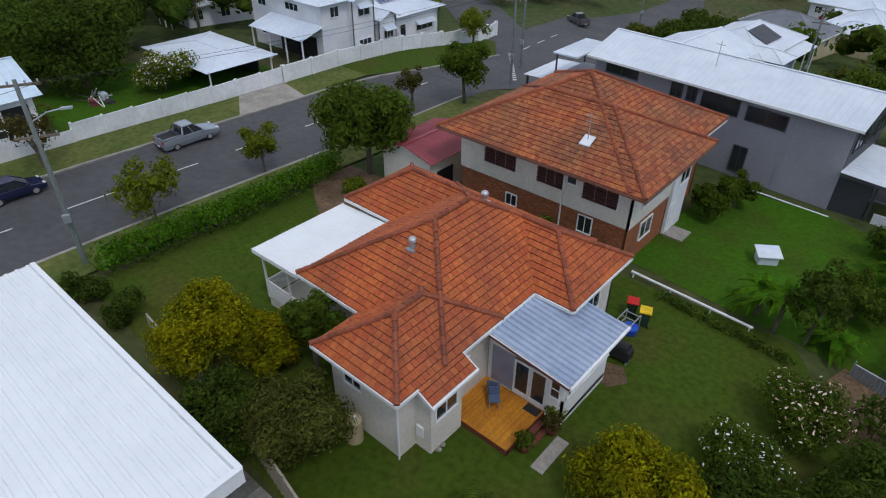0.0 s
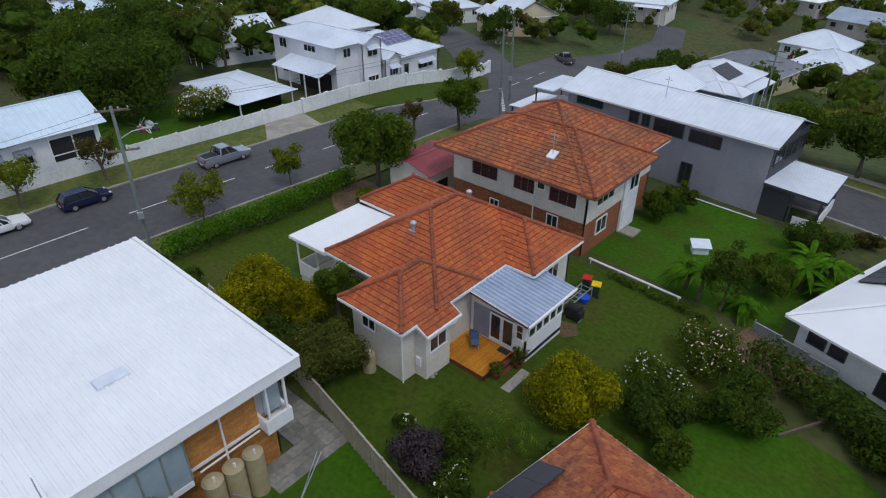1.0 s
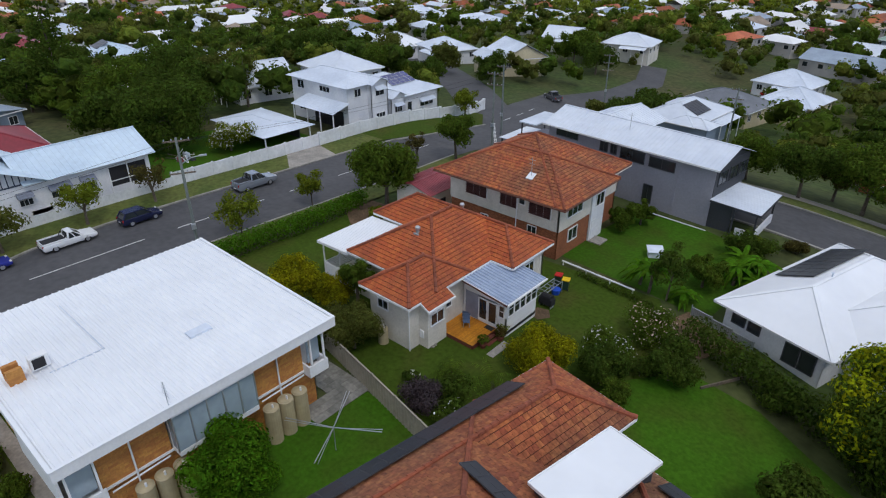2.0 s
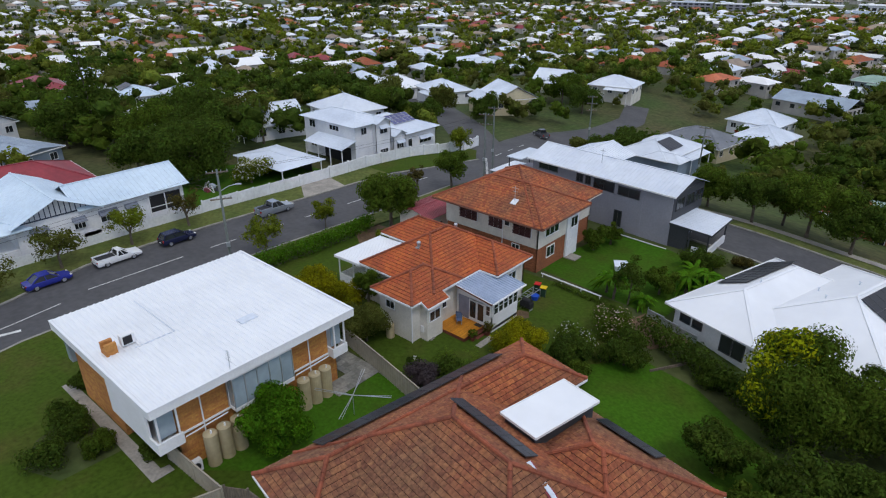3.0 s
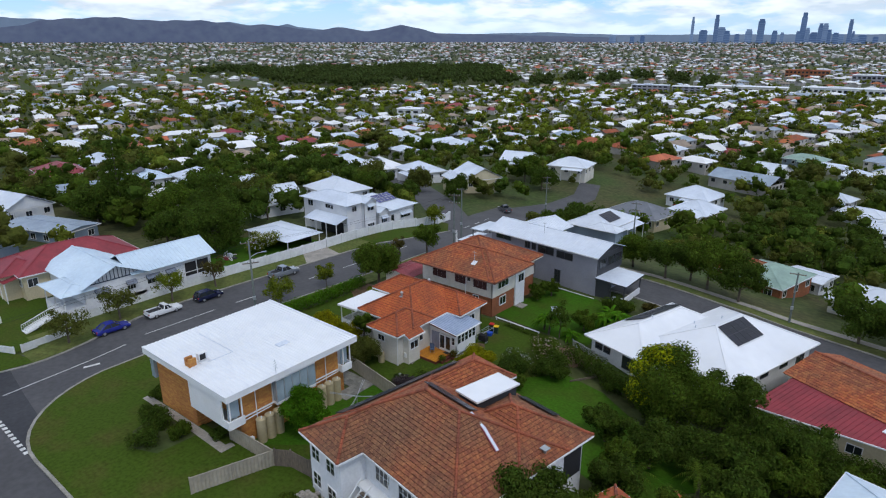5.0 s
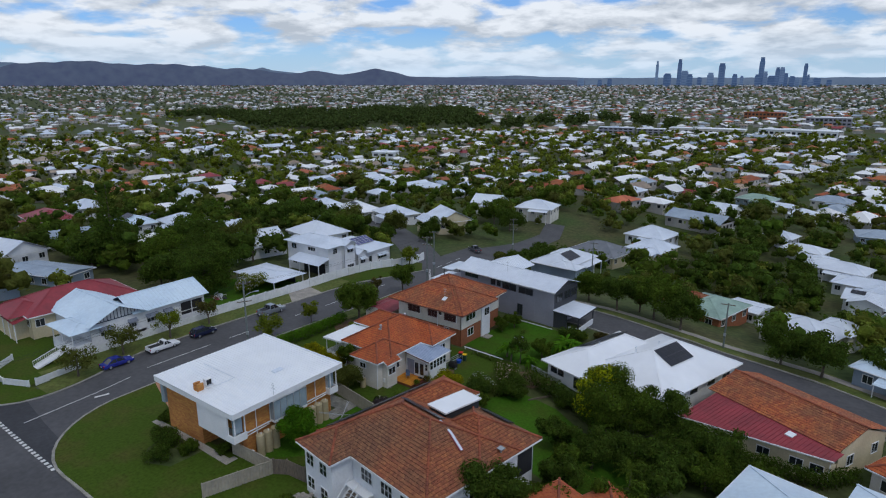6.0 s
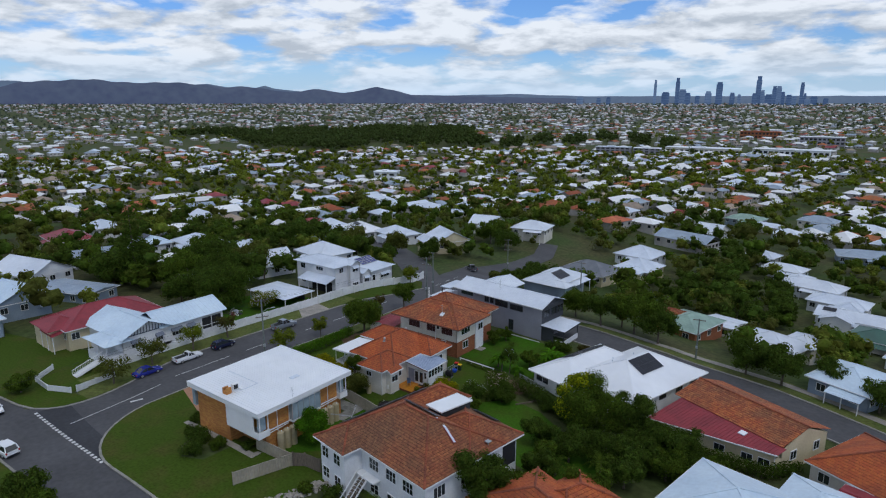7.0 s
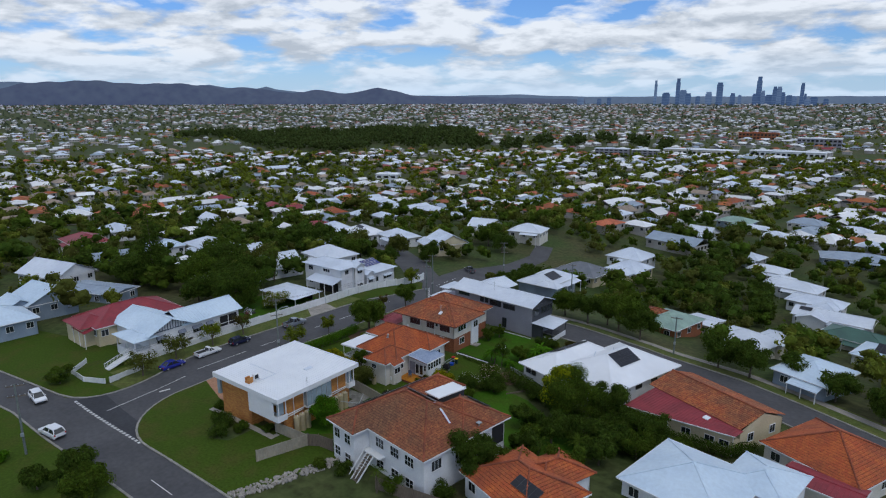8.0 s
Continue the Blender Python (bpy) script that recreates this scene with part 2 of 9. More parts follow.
def leaf(name, a, b, **k):
    a, b = (a[0], a[1], a[2] * 0.5), (b[0], b[1], b[2] * 0.5)
    m = mat(name, a, b, rough=0.85, coarse=0.8, fine=3, var=0.3, bump=0, rand="island", amount=0.45, hue=0.014, spec=0.08, **k)
    n, l = m.node_tree.nodes, m.node_tree.links
    through_leaf, blend = n.new("ShaderNodeBsdfTranslucent"), n.new("ShaderNodeMixShader")
    blend.inputs[0].default_value = 0.5
    l.new(n["Principled BSDF"].inputs["Base Color"].links[0].from_socket, through_leaf.inputs["Color"])
    l.new(n["Principled BSDF"].outputs[0], blend.inputs[1])
    l.new(through_leaf.outputs[0], blend.inputs[2])
    l.new(blend.outputs[0], n["Material Output"].inputs["Surface"])
    return m


M_LEAF = leaf("leaves_mid_green", (0.098, 0.142, 0.028), (0.062, 0.100, 0.020))
M_LEAFDARK = leaf("leaves_dark_green", (0.078, 0.118, 0.028), (0.050, 0.082, 0.022))
M_LEAFYELLOW = leaf("leaves_yellow_green", (0.30, 0.275, 0.010), (0.165, 0.170, 0.010))
M_LEAFLIGHT = leaf("leaves_light_green", (0.18, 0.205, 0.03), (0.115, 0.15, 0.022))
M_LEAFOLIVE = leaf("leaves_olive", (0.13, 0.14, 0.055), (0.085, 0.098, 0.036))
M_LEAFBRIGHT = leaf("leaves_bright_green", (0.095, 0.21, 0.016), (0.06, 0.14, 0.013))
# sunlight on the distance is put into this lighter colour, with haze blue
M_LEAFFAR = leaf("leaves_sunlit_hazy_green", (0.195, 0.220, 0.056), (0.130, 0.160, 0.044))
# haze blue and some distant sunlight are put into this leaf colour
M_LEAFFARDARK = leaf("leaves_hazy_dark_green", (0.080, 0.106, 0.050), (0.052, 0.076, 0.040))
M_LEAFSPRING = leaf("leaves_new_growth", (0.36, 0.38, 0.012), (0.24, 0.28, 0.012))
# distance haze is put into this blue-green leaf colour
M_LEAFHAZE = leaf("leaves_haze_tinted", (0.095, 0.120, 0.150), (0.062, 0.085, 0.110))
M_LEAFBROWN = leaf("leaves_bronze", (0.105, 0.085, 0.042), (0.070, 0.062, 0.032))
M_PETALWHITE = mat("white_petals", (0.75, 0.74, 0.66), rough=0.7, bump=0, rand="island", amount=0.15)
M_PETALPINK = mat("peach_petals", (0.68, 0.42, 0.30), (0.60, 0.50, 0.42), rough=0.7, bump=0, rand="island", amount=0.2, coarse=2)
M_PETALYELLOW = mat("yellow_petals", (0.62, 0.50, 0.02), rough=0.7, bump=0, rand="island", amount=0.2)
M_PETALPURPLE = mat("purple_leaves", (0.034, 0.021, 0.024), rough=0.7, bump=0, rand="island", amount=0.4)


# ---- building blocks ----
class Geo:
    """Collects vertices and faces for one mesh."""

    def __init__(self):
        self.v, self.f = [], []

    def poly(self, pts):
        k = len(self.v)
        self.v += [tuple(p) for p in pts]
        self.f.append(tuple(range(k, k + len(pts))))
        return self

    def box(self, a, b):
        (x0, y0, z0), (x1, y1, z1) = a, b
        k = len(self.v)
        self.v += [(x, y, z) for z in (z0, z1) for x, y in ((x0, y0), (x1, y0), (x1, y1), (x0, y1))]
        self.f += [tuple(k + i for i in q) for q in ((3, 2, 1, 0), (4, 5, 6, 7), (0, 1, 5, 4), (1, 2, 6, 5), (2, 3, 7, 6), (3, 0, 4, 7))]
        return self

    def bar(self, a, b, w, h=None, up=(0, 0, 1)):
        """A square bar from a to b."""
        a, b = Vector(a), Vector(b)
        d = (b - a).normalized()
        s = d.cross(Vector(up))
        if s.length < 1e-4:
            s = d.cross(Vector((1, 0, 0)))
        s.normalize()
        u = s.cross(d)
        h = h or w
        k = len(self.v)
        for p in (a, b):
            self.v += [tuple(p + s * (i * w / 2) + u * (j * h / 2)) for i, j in ((-1, -1), (1, -1), (1, 1), (-1, 1))]
        self.f += [tuple(k + i for i in q) for q in ((0, 1, 2, 3), (7, 6, 5, 4), (0, 4, 5, 1), (1, 5, 6, 2), (2, 6, 7, 3), (3, 7, 4, 0))]
        return self

    def tube(self, pts, radii, n=8, cap=True):
        k = len(self.v)
        pts = [Vector(p) for p in pts]
        for i, p in enumerate(pts):
            d = (pts[min(i + 1, len(pts) - 1)] - pts[max(i - 1, 0)]).normalized()
            s = d.cross(Vector((0.3, 0.9, 0.1)) if abs(d.z) > 0.9 else Vector((0, 0, 1))).normalized()
            u = d.cross(s)
            r = radii[i] if isinstance(radii, (list, tuple)) else radii
            self.v += [tuple(p + (s * math.cos(2 * math.pi * j / n) + u * math.sin(2 * math.pi * j / n)) * r) for j in range(n)]
        for i in range(len(pts) - 1):
            for j in range(n):
                a, b = k + i * n + j, k + i * n + (j + 1) % n
                self.f.append((a, b, b + n, a + n))
        if cap:
            self.f.append(tuple(k + j for j in reversed(range(n))))
            self.f.append(tuple(k + (len(pts) - 1) * n + j for j in range(n)))
        return self

    def prism(self, pts, d):
        """A flat polygon thickened by the vector d."""
        d = Vector(d)
        low = [Vector(p) for p in pts]
        top = [p + d for p in low]
        self.poly(top)
        self.poly(low[::-1])
        for i in range(len(low)):
            j = (i + 1) % len(low)
            self.poly([low[i], low[j], top[j], top[i]])
        return self

    def add(self, v, f):
        k = len(self.v)
        self.v += [tuple(p) for p in v]
        self.f += [tuple(k + i for i in q) for q in f]
        return self

    def mesh(self, name, smooth=False):
        me = bpy.data.meshes.new(name)
        me.from_pydata(self.v, [], self.f)
        me.validate()
        if smooth:
            me.polygons.foreach_set("use_smooth", [True] * len(me.polygons))
        return me


def part(name, geo, material, parent=None, label="", smooth=False):
    me = geo.mesh(name, smooth) if isinstance(geo, Geo) else geo
    if material and not me.materials:
        me.materials.append(material)
    ob = new(name, me)
    ob.parent = parent
    if label:
        tagged(ob, label)
    return ob


def thing(name, label, category, m=None, group="", kind=""):
    ob = new(name)
    ob.empty_display_size = 0.2
    if m is not None:
        ob.matrix_basis = m
    return tagged(ob, label, category, group, kind)


def ss(a, b, x):
    u = min(max((x - a) / (b - a), 0), 1)
    return u * u * (3 - 2 * u)


def gz(x, y):
    """Height of the ground."""
    z = -0.55 - 0.9 * ss(8, 34, -x) - 1.8 * ss(8, 34, x) * ss(-5, 22, y) - 0.8 * ss(0, 40, y) - 6.5 * ss(38, 140, y)
    z -= 4.0 * ss(50, 160, -x) * ss(-40, 40, y) + 4.0 * ss(45, 140, x) + 5.0 * ss(50, 110, y) * ss(-60, -5, x)
    r = math.hypot(x, y)
    return z - 14 * ss(140, 420, r) + 52 * ss(1900, 4300, r)


# ---- ground and roads ----
def axis_steps(lo, hi, fine_lo, fine_hi, step):
    out, p = [], fine_lo
    while p <= fine_hi:
        out.append(p)
        p += step
    s, p = step, fine_lo
    while p > lo:
        s *= 1.16
        p -= s
        out.insert(0, max(p, lo))
    s, p = step, out[-1]
    while p < hi:
        s *= 1.16
        p += s
        out.append(min(p, hi))
    return out


g = Geo()
xs, ys = axis_steps(-4800, 4800, -130, 110, 4), axis_steps(-600, 4800, -60, 200, 4)
g.v = [(x, y, gz(x, y)) for y in ys for x in xs]
nx = len(xs)
g.f = [(j * nx + i, j * nx + i + 1, (j + 1) * nx + i + 1, (j + 1) * nx + i) for j in range(len(ys) - 1) for i in range(nx - 1)]
tagged(part("ground", g, M_GROUND, smooth=True), "gently falling suburban ground of grass and garden soil", "ground", kind="structure")


def resample(pts, step):
    out = [pts[0]]
    for a, b in zip(pts, pts[1:]):
        n = max(1, int(math.dist(a, b) / step))
        out += [(a[0] + (b[0] - a[0]) * i / n, a[1] + (b[1] - a[1]) * i / n) for i in range(1, n + 1)]
    return out


def rounded(pts, times=3):
    for _ in range(times):
        out = [pts[0]]
        for a, b in zip(pts, pts[1:]):
            out += [(a[0] * 0.75 + b[0] * 0.25, a[1] * 0.75 + b[1] * 0.25), (a[0] * 0.25 + b[0] * 0.75, a[1] * 0.25 + b[1] * 0.75)]
        pts = out + [pts[-1]]
    return pts


def sides(pts):
    out = []
    for i, p in enumerate(pts):
        a, b = pts[max(i - 1, 0)], pts[min(i + 1, len(pts) - 1)]
        d = math.dist(a, b) or 1
        out.append((-(b[1] - a[1]) / d, (b[0] - a[0]) / d))
    return out


def strip(pts, left, right, dz, height=0.0, cells=1, step=2.0, geo=None):
    """A band draped on the ground along a line; left and right are metres from the line."""
    pts = resample(pts, step)
    g = geo or Geo()
    k, n = len(g.v), sides(pts)
    for (x, y), (a, b) in zip(pts, n):
        for c in range(cells + 1):
            w = left + (-right - left) * c / cells
            px, py = x + a * w, y + b * w
            g.v.append((px, py, gz(px, py) + dz + height))
    m = cells + 1
    for i in range(len(pts) - 1):
        for c in range(cells):
            q = k + i * m + c
            g.f.append((q, q + 1, q + m + 1, q + m))
    if height:
        for edge in (0, cells):
            e = len(g.v)
            for i in range(len(pts)):
                x, y, z = g.v[k + i * m + edge]
                g.v.append((x, y, z - height - 0.1))
            for i in range(len(pts) - 1):
                q = k + i * m + edge
                g.f.append((q, q + m, e + i + 1, e + i))
    return g


def patch(pts, dz, step=3.0):
    """A draped patch of ground with the given outline."""
    bm = bmesh.new()
    bm.faces.new([bm.verts.new((x, y, 0)) for x, y in pts])
    for axis in (0, 1):
        lo, hi = min(p[axis] for p in pts), max(p[axis] for p in pts)
        c = lo + step
        while c < hi:
            no = (1, 0, 0) if axis == 0 else (0, 1, 0)
            bmesh.ops.bisect_plane(bm, geom=bm.verts[:] + bm.edges[:] + bm.faces[:], plane_co=(c, c, 0), plane_no=no)
            c += step
    for v in bm.verts:
        v.co.z = gz(v.co.x, v.co.y) + dz
    bmesh.ops.recalc_face_normals(bm, faces=bm.faces)
    me = bpy.data.meshes.new("patch")
    bm.to_mesh(me)
    bm.free()
    if me.polygons and sum(p.normal.z for p in me.polygons) < 0:
        me.flip_normals()
    return me


def setting(name, geo, material, label, category):
    return tagged(part(name, geo, material, smooth=False), label, category, kind="structure")


MAIN = [(-33.85, -36), (-33.85, 40), (-32.5, 55), (-33.5, 66), (-38, 82), (-41, 100)]
NORTH = [(-41, 98), (-39, 116), (-40, 134), (-46, 150)]
CROSS = [(60, -31.0), (-8, -31.0), (-28, -30.9), (-42, -30.6), (-60, -32.4), (-100, -38), (-150, -47)]
SIDE = rounded([(-33, 60), (-24, 55.5), (-8, 52.5), (10, 51.4), (27, 51.2), (46, 46.6), (68, 37.8), (110, 21), (190, -12)], 2)
UPLEFT = [(-33, 60), (-42, 70), (-57, 83), (-90, 108), (-140, 145)]
setting("road_main", strip(MAIN, 6.1, 6.1, 0.03, cells=4), M_ASPHALT, "grey asphalt street with faded centre line", "road")
setting("road_north", strip(NORTH, 3.4, 3.4, 0.054, cells=3), M_ASPHALT, "narrow grey asphalt street past the junction", "road")
setting("road_cross", strip(CROSS, 3.6, 3.6, 0.036, cells=4), M_ASPHALT, "grey asphalt cross street at the corner", "road")
setting("road_side", strip(SIDE, 4.6, 4.6, 0.042, cells=3), M_ASPHALT, "grey asphalt side street below the grey building", "road")
setting("road_upper", strip(UPLEFT, 5.0, 5.0, 0.048, cells=3), M_ASPHALT, "grey asphalt road past the junction", "road")
arc = [(-13.9 - 13.8 * math.cos(radians(a)), -13.4 - 13.9 * math.sin(radians(a))) for a in range(0, 91, 9)]
setting("road_corner", patch(arc + [(-14, -30), (-27.9, -30)], 0.052, 4), M_ASPHALT, "asphalt at the rounded street corner", "road")
arc2 = [(-39.9, -8), (-37.4, -13), (-36.2, -17.5), (-36.4, -22), (-38.2, -25.2), (-41, -27.2), (-46, -28.2)]
setting("road_corner_west", patch(arc2 + [(-46, -31), (-33, -31), (-33, -8)], 0.056, 4), M_ASPHALT, "asphalt at the rounded street corner", "road")
setting("road_junction", patch([(-39.5, 48), (-27.5, 47), (-24, 51), (-20, 60), (-27, 72), (-37, 72), (-36.5, 62)], 0.06, 4), M_ASPHALT, "asphalt street junction", "road")
setting("road_patch", patch([(-38.3, -26.3), (-15.6, -27.4), (-17.5, -25.6), (-22, -24.2), (-29, -23.4), (-37.5, -22.3)], 0.070, 4), M_ASPHALTDARK, "darker resurfaced asphalt patch by the give-way line", "road")

# kerbs and grass verges
KERB_E = [(-27.75, 44)] + [(-27.75, y) for y in range(40, -12, -4)] + arc[1:] + [(6, -27.45), (50, -27.5)]
KERB_W = rounded([(-35.2, 60.5), (-36.0, 52), (-39.9, 40), (-39.95, 20), (-39.95, -4), (-38.6, -9), (-36.6, -15), (-36.0, -20), (-37.2, -24.2), (-40.6, -26.9), (-50, -28.0), (-60, -29.3), (-100, -34.4), (-150, -43)], 1)
setting("kerb_east", strip(KERB_E, 0.15, 0.15, 0.03, 0.14), M_KERB, "weathered concrete kerb", "kerb")
setting("kerb_west", strip(KERB_W, 0.15, 0.15, 0.03, 0.14), M_KERB, "weathered concrete kerb", "kerb")
setting("kerb_south", strip([(50, -34.6), (-8, -34.6), (-28, -34.5), (-42, -34.2), (-60, -36), (-100, -41.6), (-150, -50.6)], 0.15, 0.15, 0.03, 0.14), M_KERB, "weathered concrete kerb", "kerb")
setting("kerb_side_near", strip([(x, y - 0.4) for x, y in [(-24, 50.7), (-8, 48), (10, 47), (27, 46.8), (46, 42.2), (68, 33.4), (110, 16.6)]], 0.15, 0.15, 0.03, 0.14), M_KERB, "weathered concrete kerb", "kerb")
setting("kerb_side_far", strip([(x, y + 0.2) for x, y in [(-20, 60.5), (-8, 57), (10, 56), (27, 55.8), (46, 51.2), (68, 42.4), (110, 25.6)]], 0.15, 0.15, 0.03, 0.14), M_KERB, "weathered concrete kerb", "kerb")
setting("verge_east", strip([(-25.8, 44), (-25.8, -10)], 1.8, 1.8, 0.15), M_LAWNDRY, "dry grass verge beside the kerb", "verge")
setting("verge_west", strip([(-42.4, 58), (-42.4, -18)], 2.35, 2.35, 0.15), M_LAWNDRY, "dry grass verge beside the white fence", "verge")
setting("verge_southwest", patch([(-40.2, -2), (-39.9, -5), (-38.7, -9), (-36.8, -15), (-36.3, -20), (-40.1, -20)], 0.155), M_LAWNDRY, "dry grass verge widening towards the corner", "verge")
setting("verge_corner", patch([(-35.4, 60), (-36.2, 52), (-39.8, 42), (-44.7, 42), (-44.7, 66), (-40, 66)], 0.16), M_LAWN, "green grass corner by the junction", "verge")
setting("footpath_far", strip([(x, y + 4.2) for x, y in [(-14, 55), (10, 56), (27, 55.8), (46, 51.2), (68, 42.4), (110, 25.6)]], 0.9, 0.9, 0.10), M_CONCRETE, "pale concrete footpath along the side street", "footpath")
setting("verge_side_far", strip([(x, y + 3.0) for x, y in [(-14, 55), (10, 56), (27, 55.8), (46, 51.2), (68, 42.4), (110, 25.6)]], 2.7, 2.5, 0.06), M_LAWNDRY, "dry grass verge along the side street", "verge")
lawn_c = arc + [(5.2, -27.3), (9.6, -14.2), (4.3, -9.5), (-1, -14), (-14.5, -15), (-24, -8.5), (-27.5, -8.5)]
setting("lawn_corner", patch(lawn_c, 0.155), M_LAWN, "broad green corner lawn with worn spots", "lawn")
setting("lawn_backyard", patch([(-1.2, -14.6), (3.6, -14.0), (5.4, -9.6), (7.4, 0.6), (1.2, 1.7), (-1.2, 1.5)], 0.02), M_LAWNGREEN, "small green back lawn behind the brick house", "lawn")
setting("lawn_garden", patch([(-23, 3.6), (1.2, 2.0), (8.5, 1.6), (12.5, 8), (14.5, 20), (10, 26), (-23, 24)], 0.02), M_LAWN, "mown back garden lawn round the tiled bungalow", "lawn")
setting("lawn_neighbour", patch([(-1, 27.2), (14, 25.8), (15, 40), (8, 41.8), (0.5, 41.8)], 0.03), M_LAWNGREEN, "bright green neighbouring lawn", "lawn")
setting("lawn_behind", patch([(10.5, 9.5), (18, 5.5), (30, 1.5), (35, 9), (29.5, 13.5), (25.5, 15.5), (20.5, 18.2), (15.5, 18.5), (12.8, 14.5)], 0.03), M_LAWNGREEN, "shaded green lawn behind the tiled house", "lawn")
setting("lawn_west", patch([(-45.4, 12), (-45.4, 36), (-60, 36), (-66, 20), (-56, 12)], 0.03), M_LAWNGREEN, "green lawn behind the white fence", "lawn")
setting("lawn_southwest", patch([(-41, -20.5), (-36.4, -19.5), (-37.4, -24.2), (-40.8, -26.7), (-50, -27.8), (-60, -29.1), (-85, -32.3), (-85, -18), (-56, -11), (-41, -12)], 0.14), M_LAWN, "sloping front lawn", "lawn")
setting("lawn_south", patch([(50, -34.8), (-8, -34.8), (-28, -34.7), (-42, -34.4), (-60, -36.2), (-60, -75), (50, -75)], 0.12), M_LAWN, "front lawn across the cross street", "lawn")
setting("soil_bed", patch([(11.2, 21), (15.5, 20.5), (17.5, 24.5), (12.5, 26)], 0.05), M_SOIL, "bare brown garden bed", "garden bed")
setting("soil_spot", patch([(3.1, 16.6), (4.2, 16.4), (4.8, 17.3), (4.1, 18.2), (3.2, 17.9)], 0.05), M_SOIL, "worn bare patch in the lawn", "garden bed")
setting("soil_dark", patch([(-24, 25), (-16, 25), (-14, 22), (-16, 16), (-21, 19), (-24, 21)], 0.04), M_SOIL, "shaded soil under the big tree", "garden bed")
setting("soil_bush", patch([(-12.5, -16.1), (-6, -16.0), (-6.2, -19.8), (-9, -21), (-11.5, -19.5)], 0.17), M_GROUND, "mulched bed under the clipped bushes", "garden bed")
setting("driveway_fence", patch([(-40, 25.2), (-40, 33), (-44.8, 34), (-44.8, 28.3)], 0.17), M_CONCRETE, "pale concrete driveway apron at the white gate", "driveway")
setting("driveway_brick_house", patch([(-27.7, -9.6), (-27.7, -4.5), (-15.2, -5), (-15.2, -13), (-19, -12.6)], 0.165), M_DRIVE, "terracotta paved driveway", "driveway")

# road markings
def marking(pts, left, right, dz=0.075):
    return strip(pts, left, right, dz, step=1.5)


for a, b in ((-7.5, 3.0), (6.5, 10), (13.5, 17), (20.5, 24), (28, 31.5), (35, 38.5), (42, 45)):
    setting("lane_line", marking([(-33.6, a), (-33.6, b)], 0.07, 0.07), M_LINE, "white painted centre line on the street", "road marking")
setting("lane_line", marking([(-30.7, -25.0), (-31.7, -15.4), (-32.6, -10.5)], 0.07, 0.07, 0.08), M_LINE, "white painted centre line on the street", "road marking")
setting("lane_line", marking([(-6.0, -31.2), (-1.0, -31.3)], 0.06, 0.06, 0.08), M_LINE, "white painted centre line on the cross street", "road marking")
setting("turn_mark", marking([(-30.4, -16.6), (-29.9, -14.9)], 0.22, 0.22, 0.08), M_LINE, "white painted mark on the asphalt", "road marking")
for i in range(24):
    u = i / 24
    p, q = (-38.2 + 22.6 * u, -26.6 - 0.8 * u), (-38.2 + 22.6 * (u + 0.024), -26.6 - 0.8 * (u + 0.024))
    tagged(setting("give_way_dash", marking([p, q], 0.22, 0.22, 0.085), M_LINE, "white give-way dash across the street mouth", "road marking"), group="give-way dashes")
for i in range(15):
    u = i / 15
    p, q = (-35.0 + 8.3 * u, 62.5 - 10.5 * u), (-35.0 + 8.3 * (u + 0.035), 62.5 - 10.5 * (u + 0.035))
    tagged(setting("give_way_dash", marking([p, q], 0.2, 0.2, 0.085), M_LINE, "white give-way dash at the far junction", "road marking"), group="far give-way dashes")
for y in (66, 72, 78):
    setting("lane_line", marking([(-35.5 - (y - 66) * 0.25, y), (-36.2 - (y - 66) * 0.25, y + 3)], 0.07, 0.07), M_LINE, "white painted centre line past the junction", "road marking")


# ---- roofs, windows, walls ----
def hip(x0, x1, y0, y1, z, slope):
    """The four faces of a hipped roof over a rectangle, eave edge first, and its ridge and hip lines."""
    if x1 - x0 >= y1 - y0:
        h = (y1 - y0) / 2
        a, b = (x0 + h, y0 + h, z + h * slope), (x1 - h, y0 + h, z + h * slope)
    else:
        h = (x1 - x0) / 2
        a, b = (x0 + h, y0 + h, z + h * slope), (x0 + h, y1 - h, z + h * slope)
    p = [(x0, y0, z), (x1, y0, z), (x1, y1, z), (x0, y1, z)]
    if x1 - x0 >= y1 - y0:
        faces = [[p[0], p[1], b, a], [p[1], p[2], b], [p[2], p[3], a, b], [p[3], p[0], a]]
        lines = [(p[0], a), (p[3], a), (p[1], b), (p[2], b), (a, b)]
    else:
        faces = [[p[0], p[1], a], [p[1], p[2], b, a], [p[2], p[3], b], [p[3], p[0], a, b]]
        lines = [(p[0], a), (p[1], a), (p[2], b), (p[3], b), (a, b)]
    return faces, lines


def gable(x0, x1, y0, y1, z, rise, along="x"):
    """The two faces of a gabled roof, and its ridge."""
    if along == "x":
        m = (y0 + y1) / 2
        a, b = (x0, m, z + rise), (x1, m, z + rise)
        return [[(x0, y0, z), (x1, y0, z), b, a], [(x1, y1, z), (x0, y1, z), a, b]], [(a, b)]
    m = (x0 + x1) / 2
    a, b = (m, y0, z + rise), (m, y1, z + rise)
    return [[(x1, y0, z), (x1, y1, z), b, a], [(x0, y1, z), (x0, y0, z), a, b]], [(a, b)]


def face_frame(face):
    o = Vector(face[0])
    e = (Vector(face[1]) - o).normalized()
    n = e.cross(Vector(face[2]) - o).normalized()
    s = n.cross(e)
    flat = [((Vector(p) - o).dot(e), (Vector(p) - o).dot(s)) for p in face]
    return o, e, s, n, flat


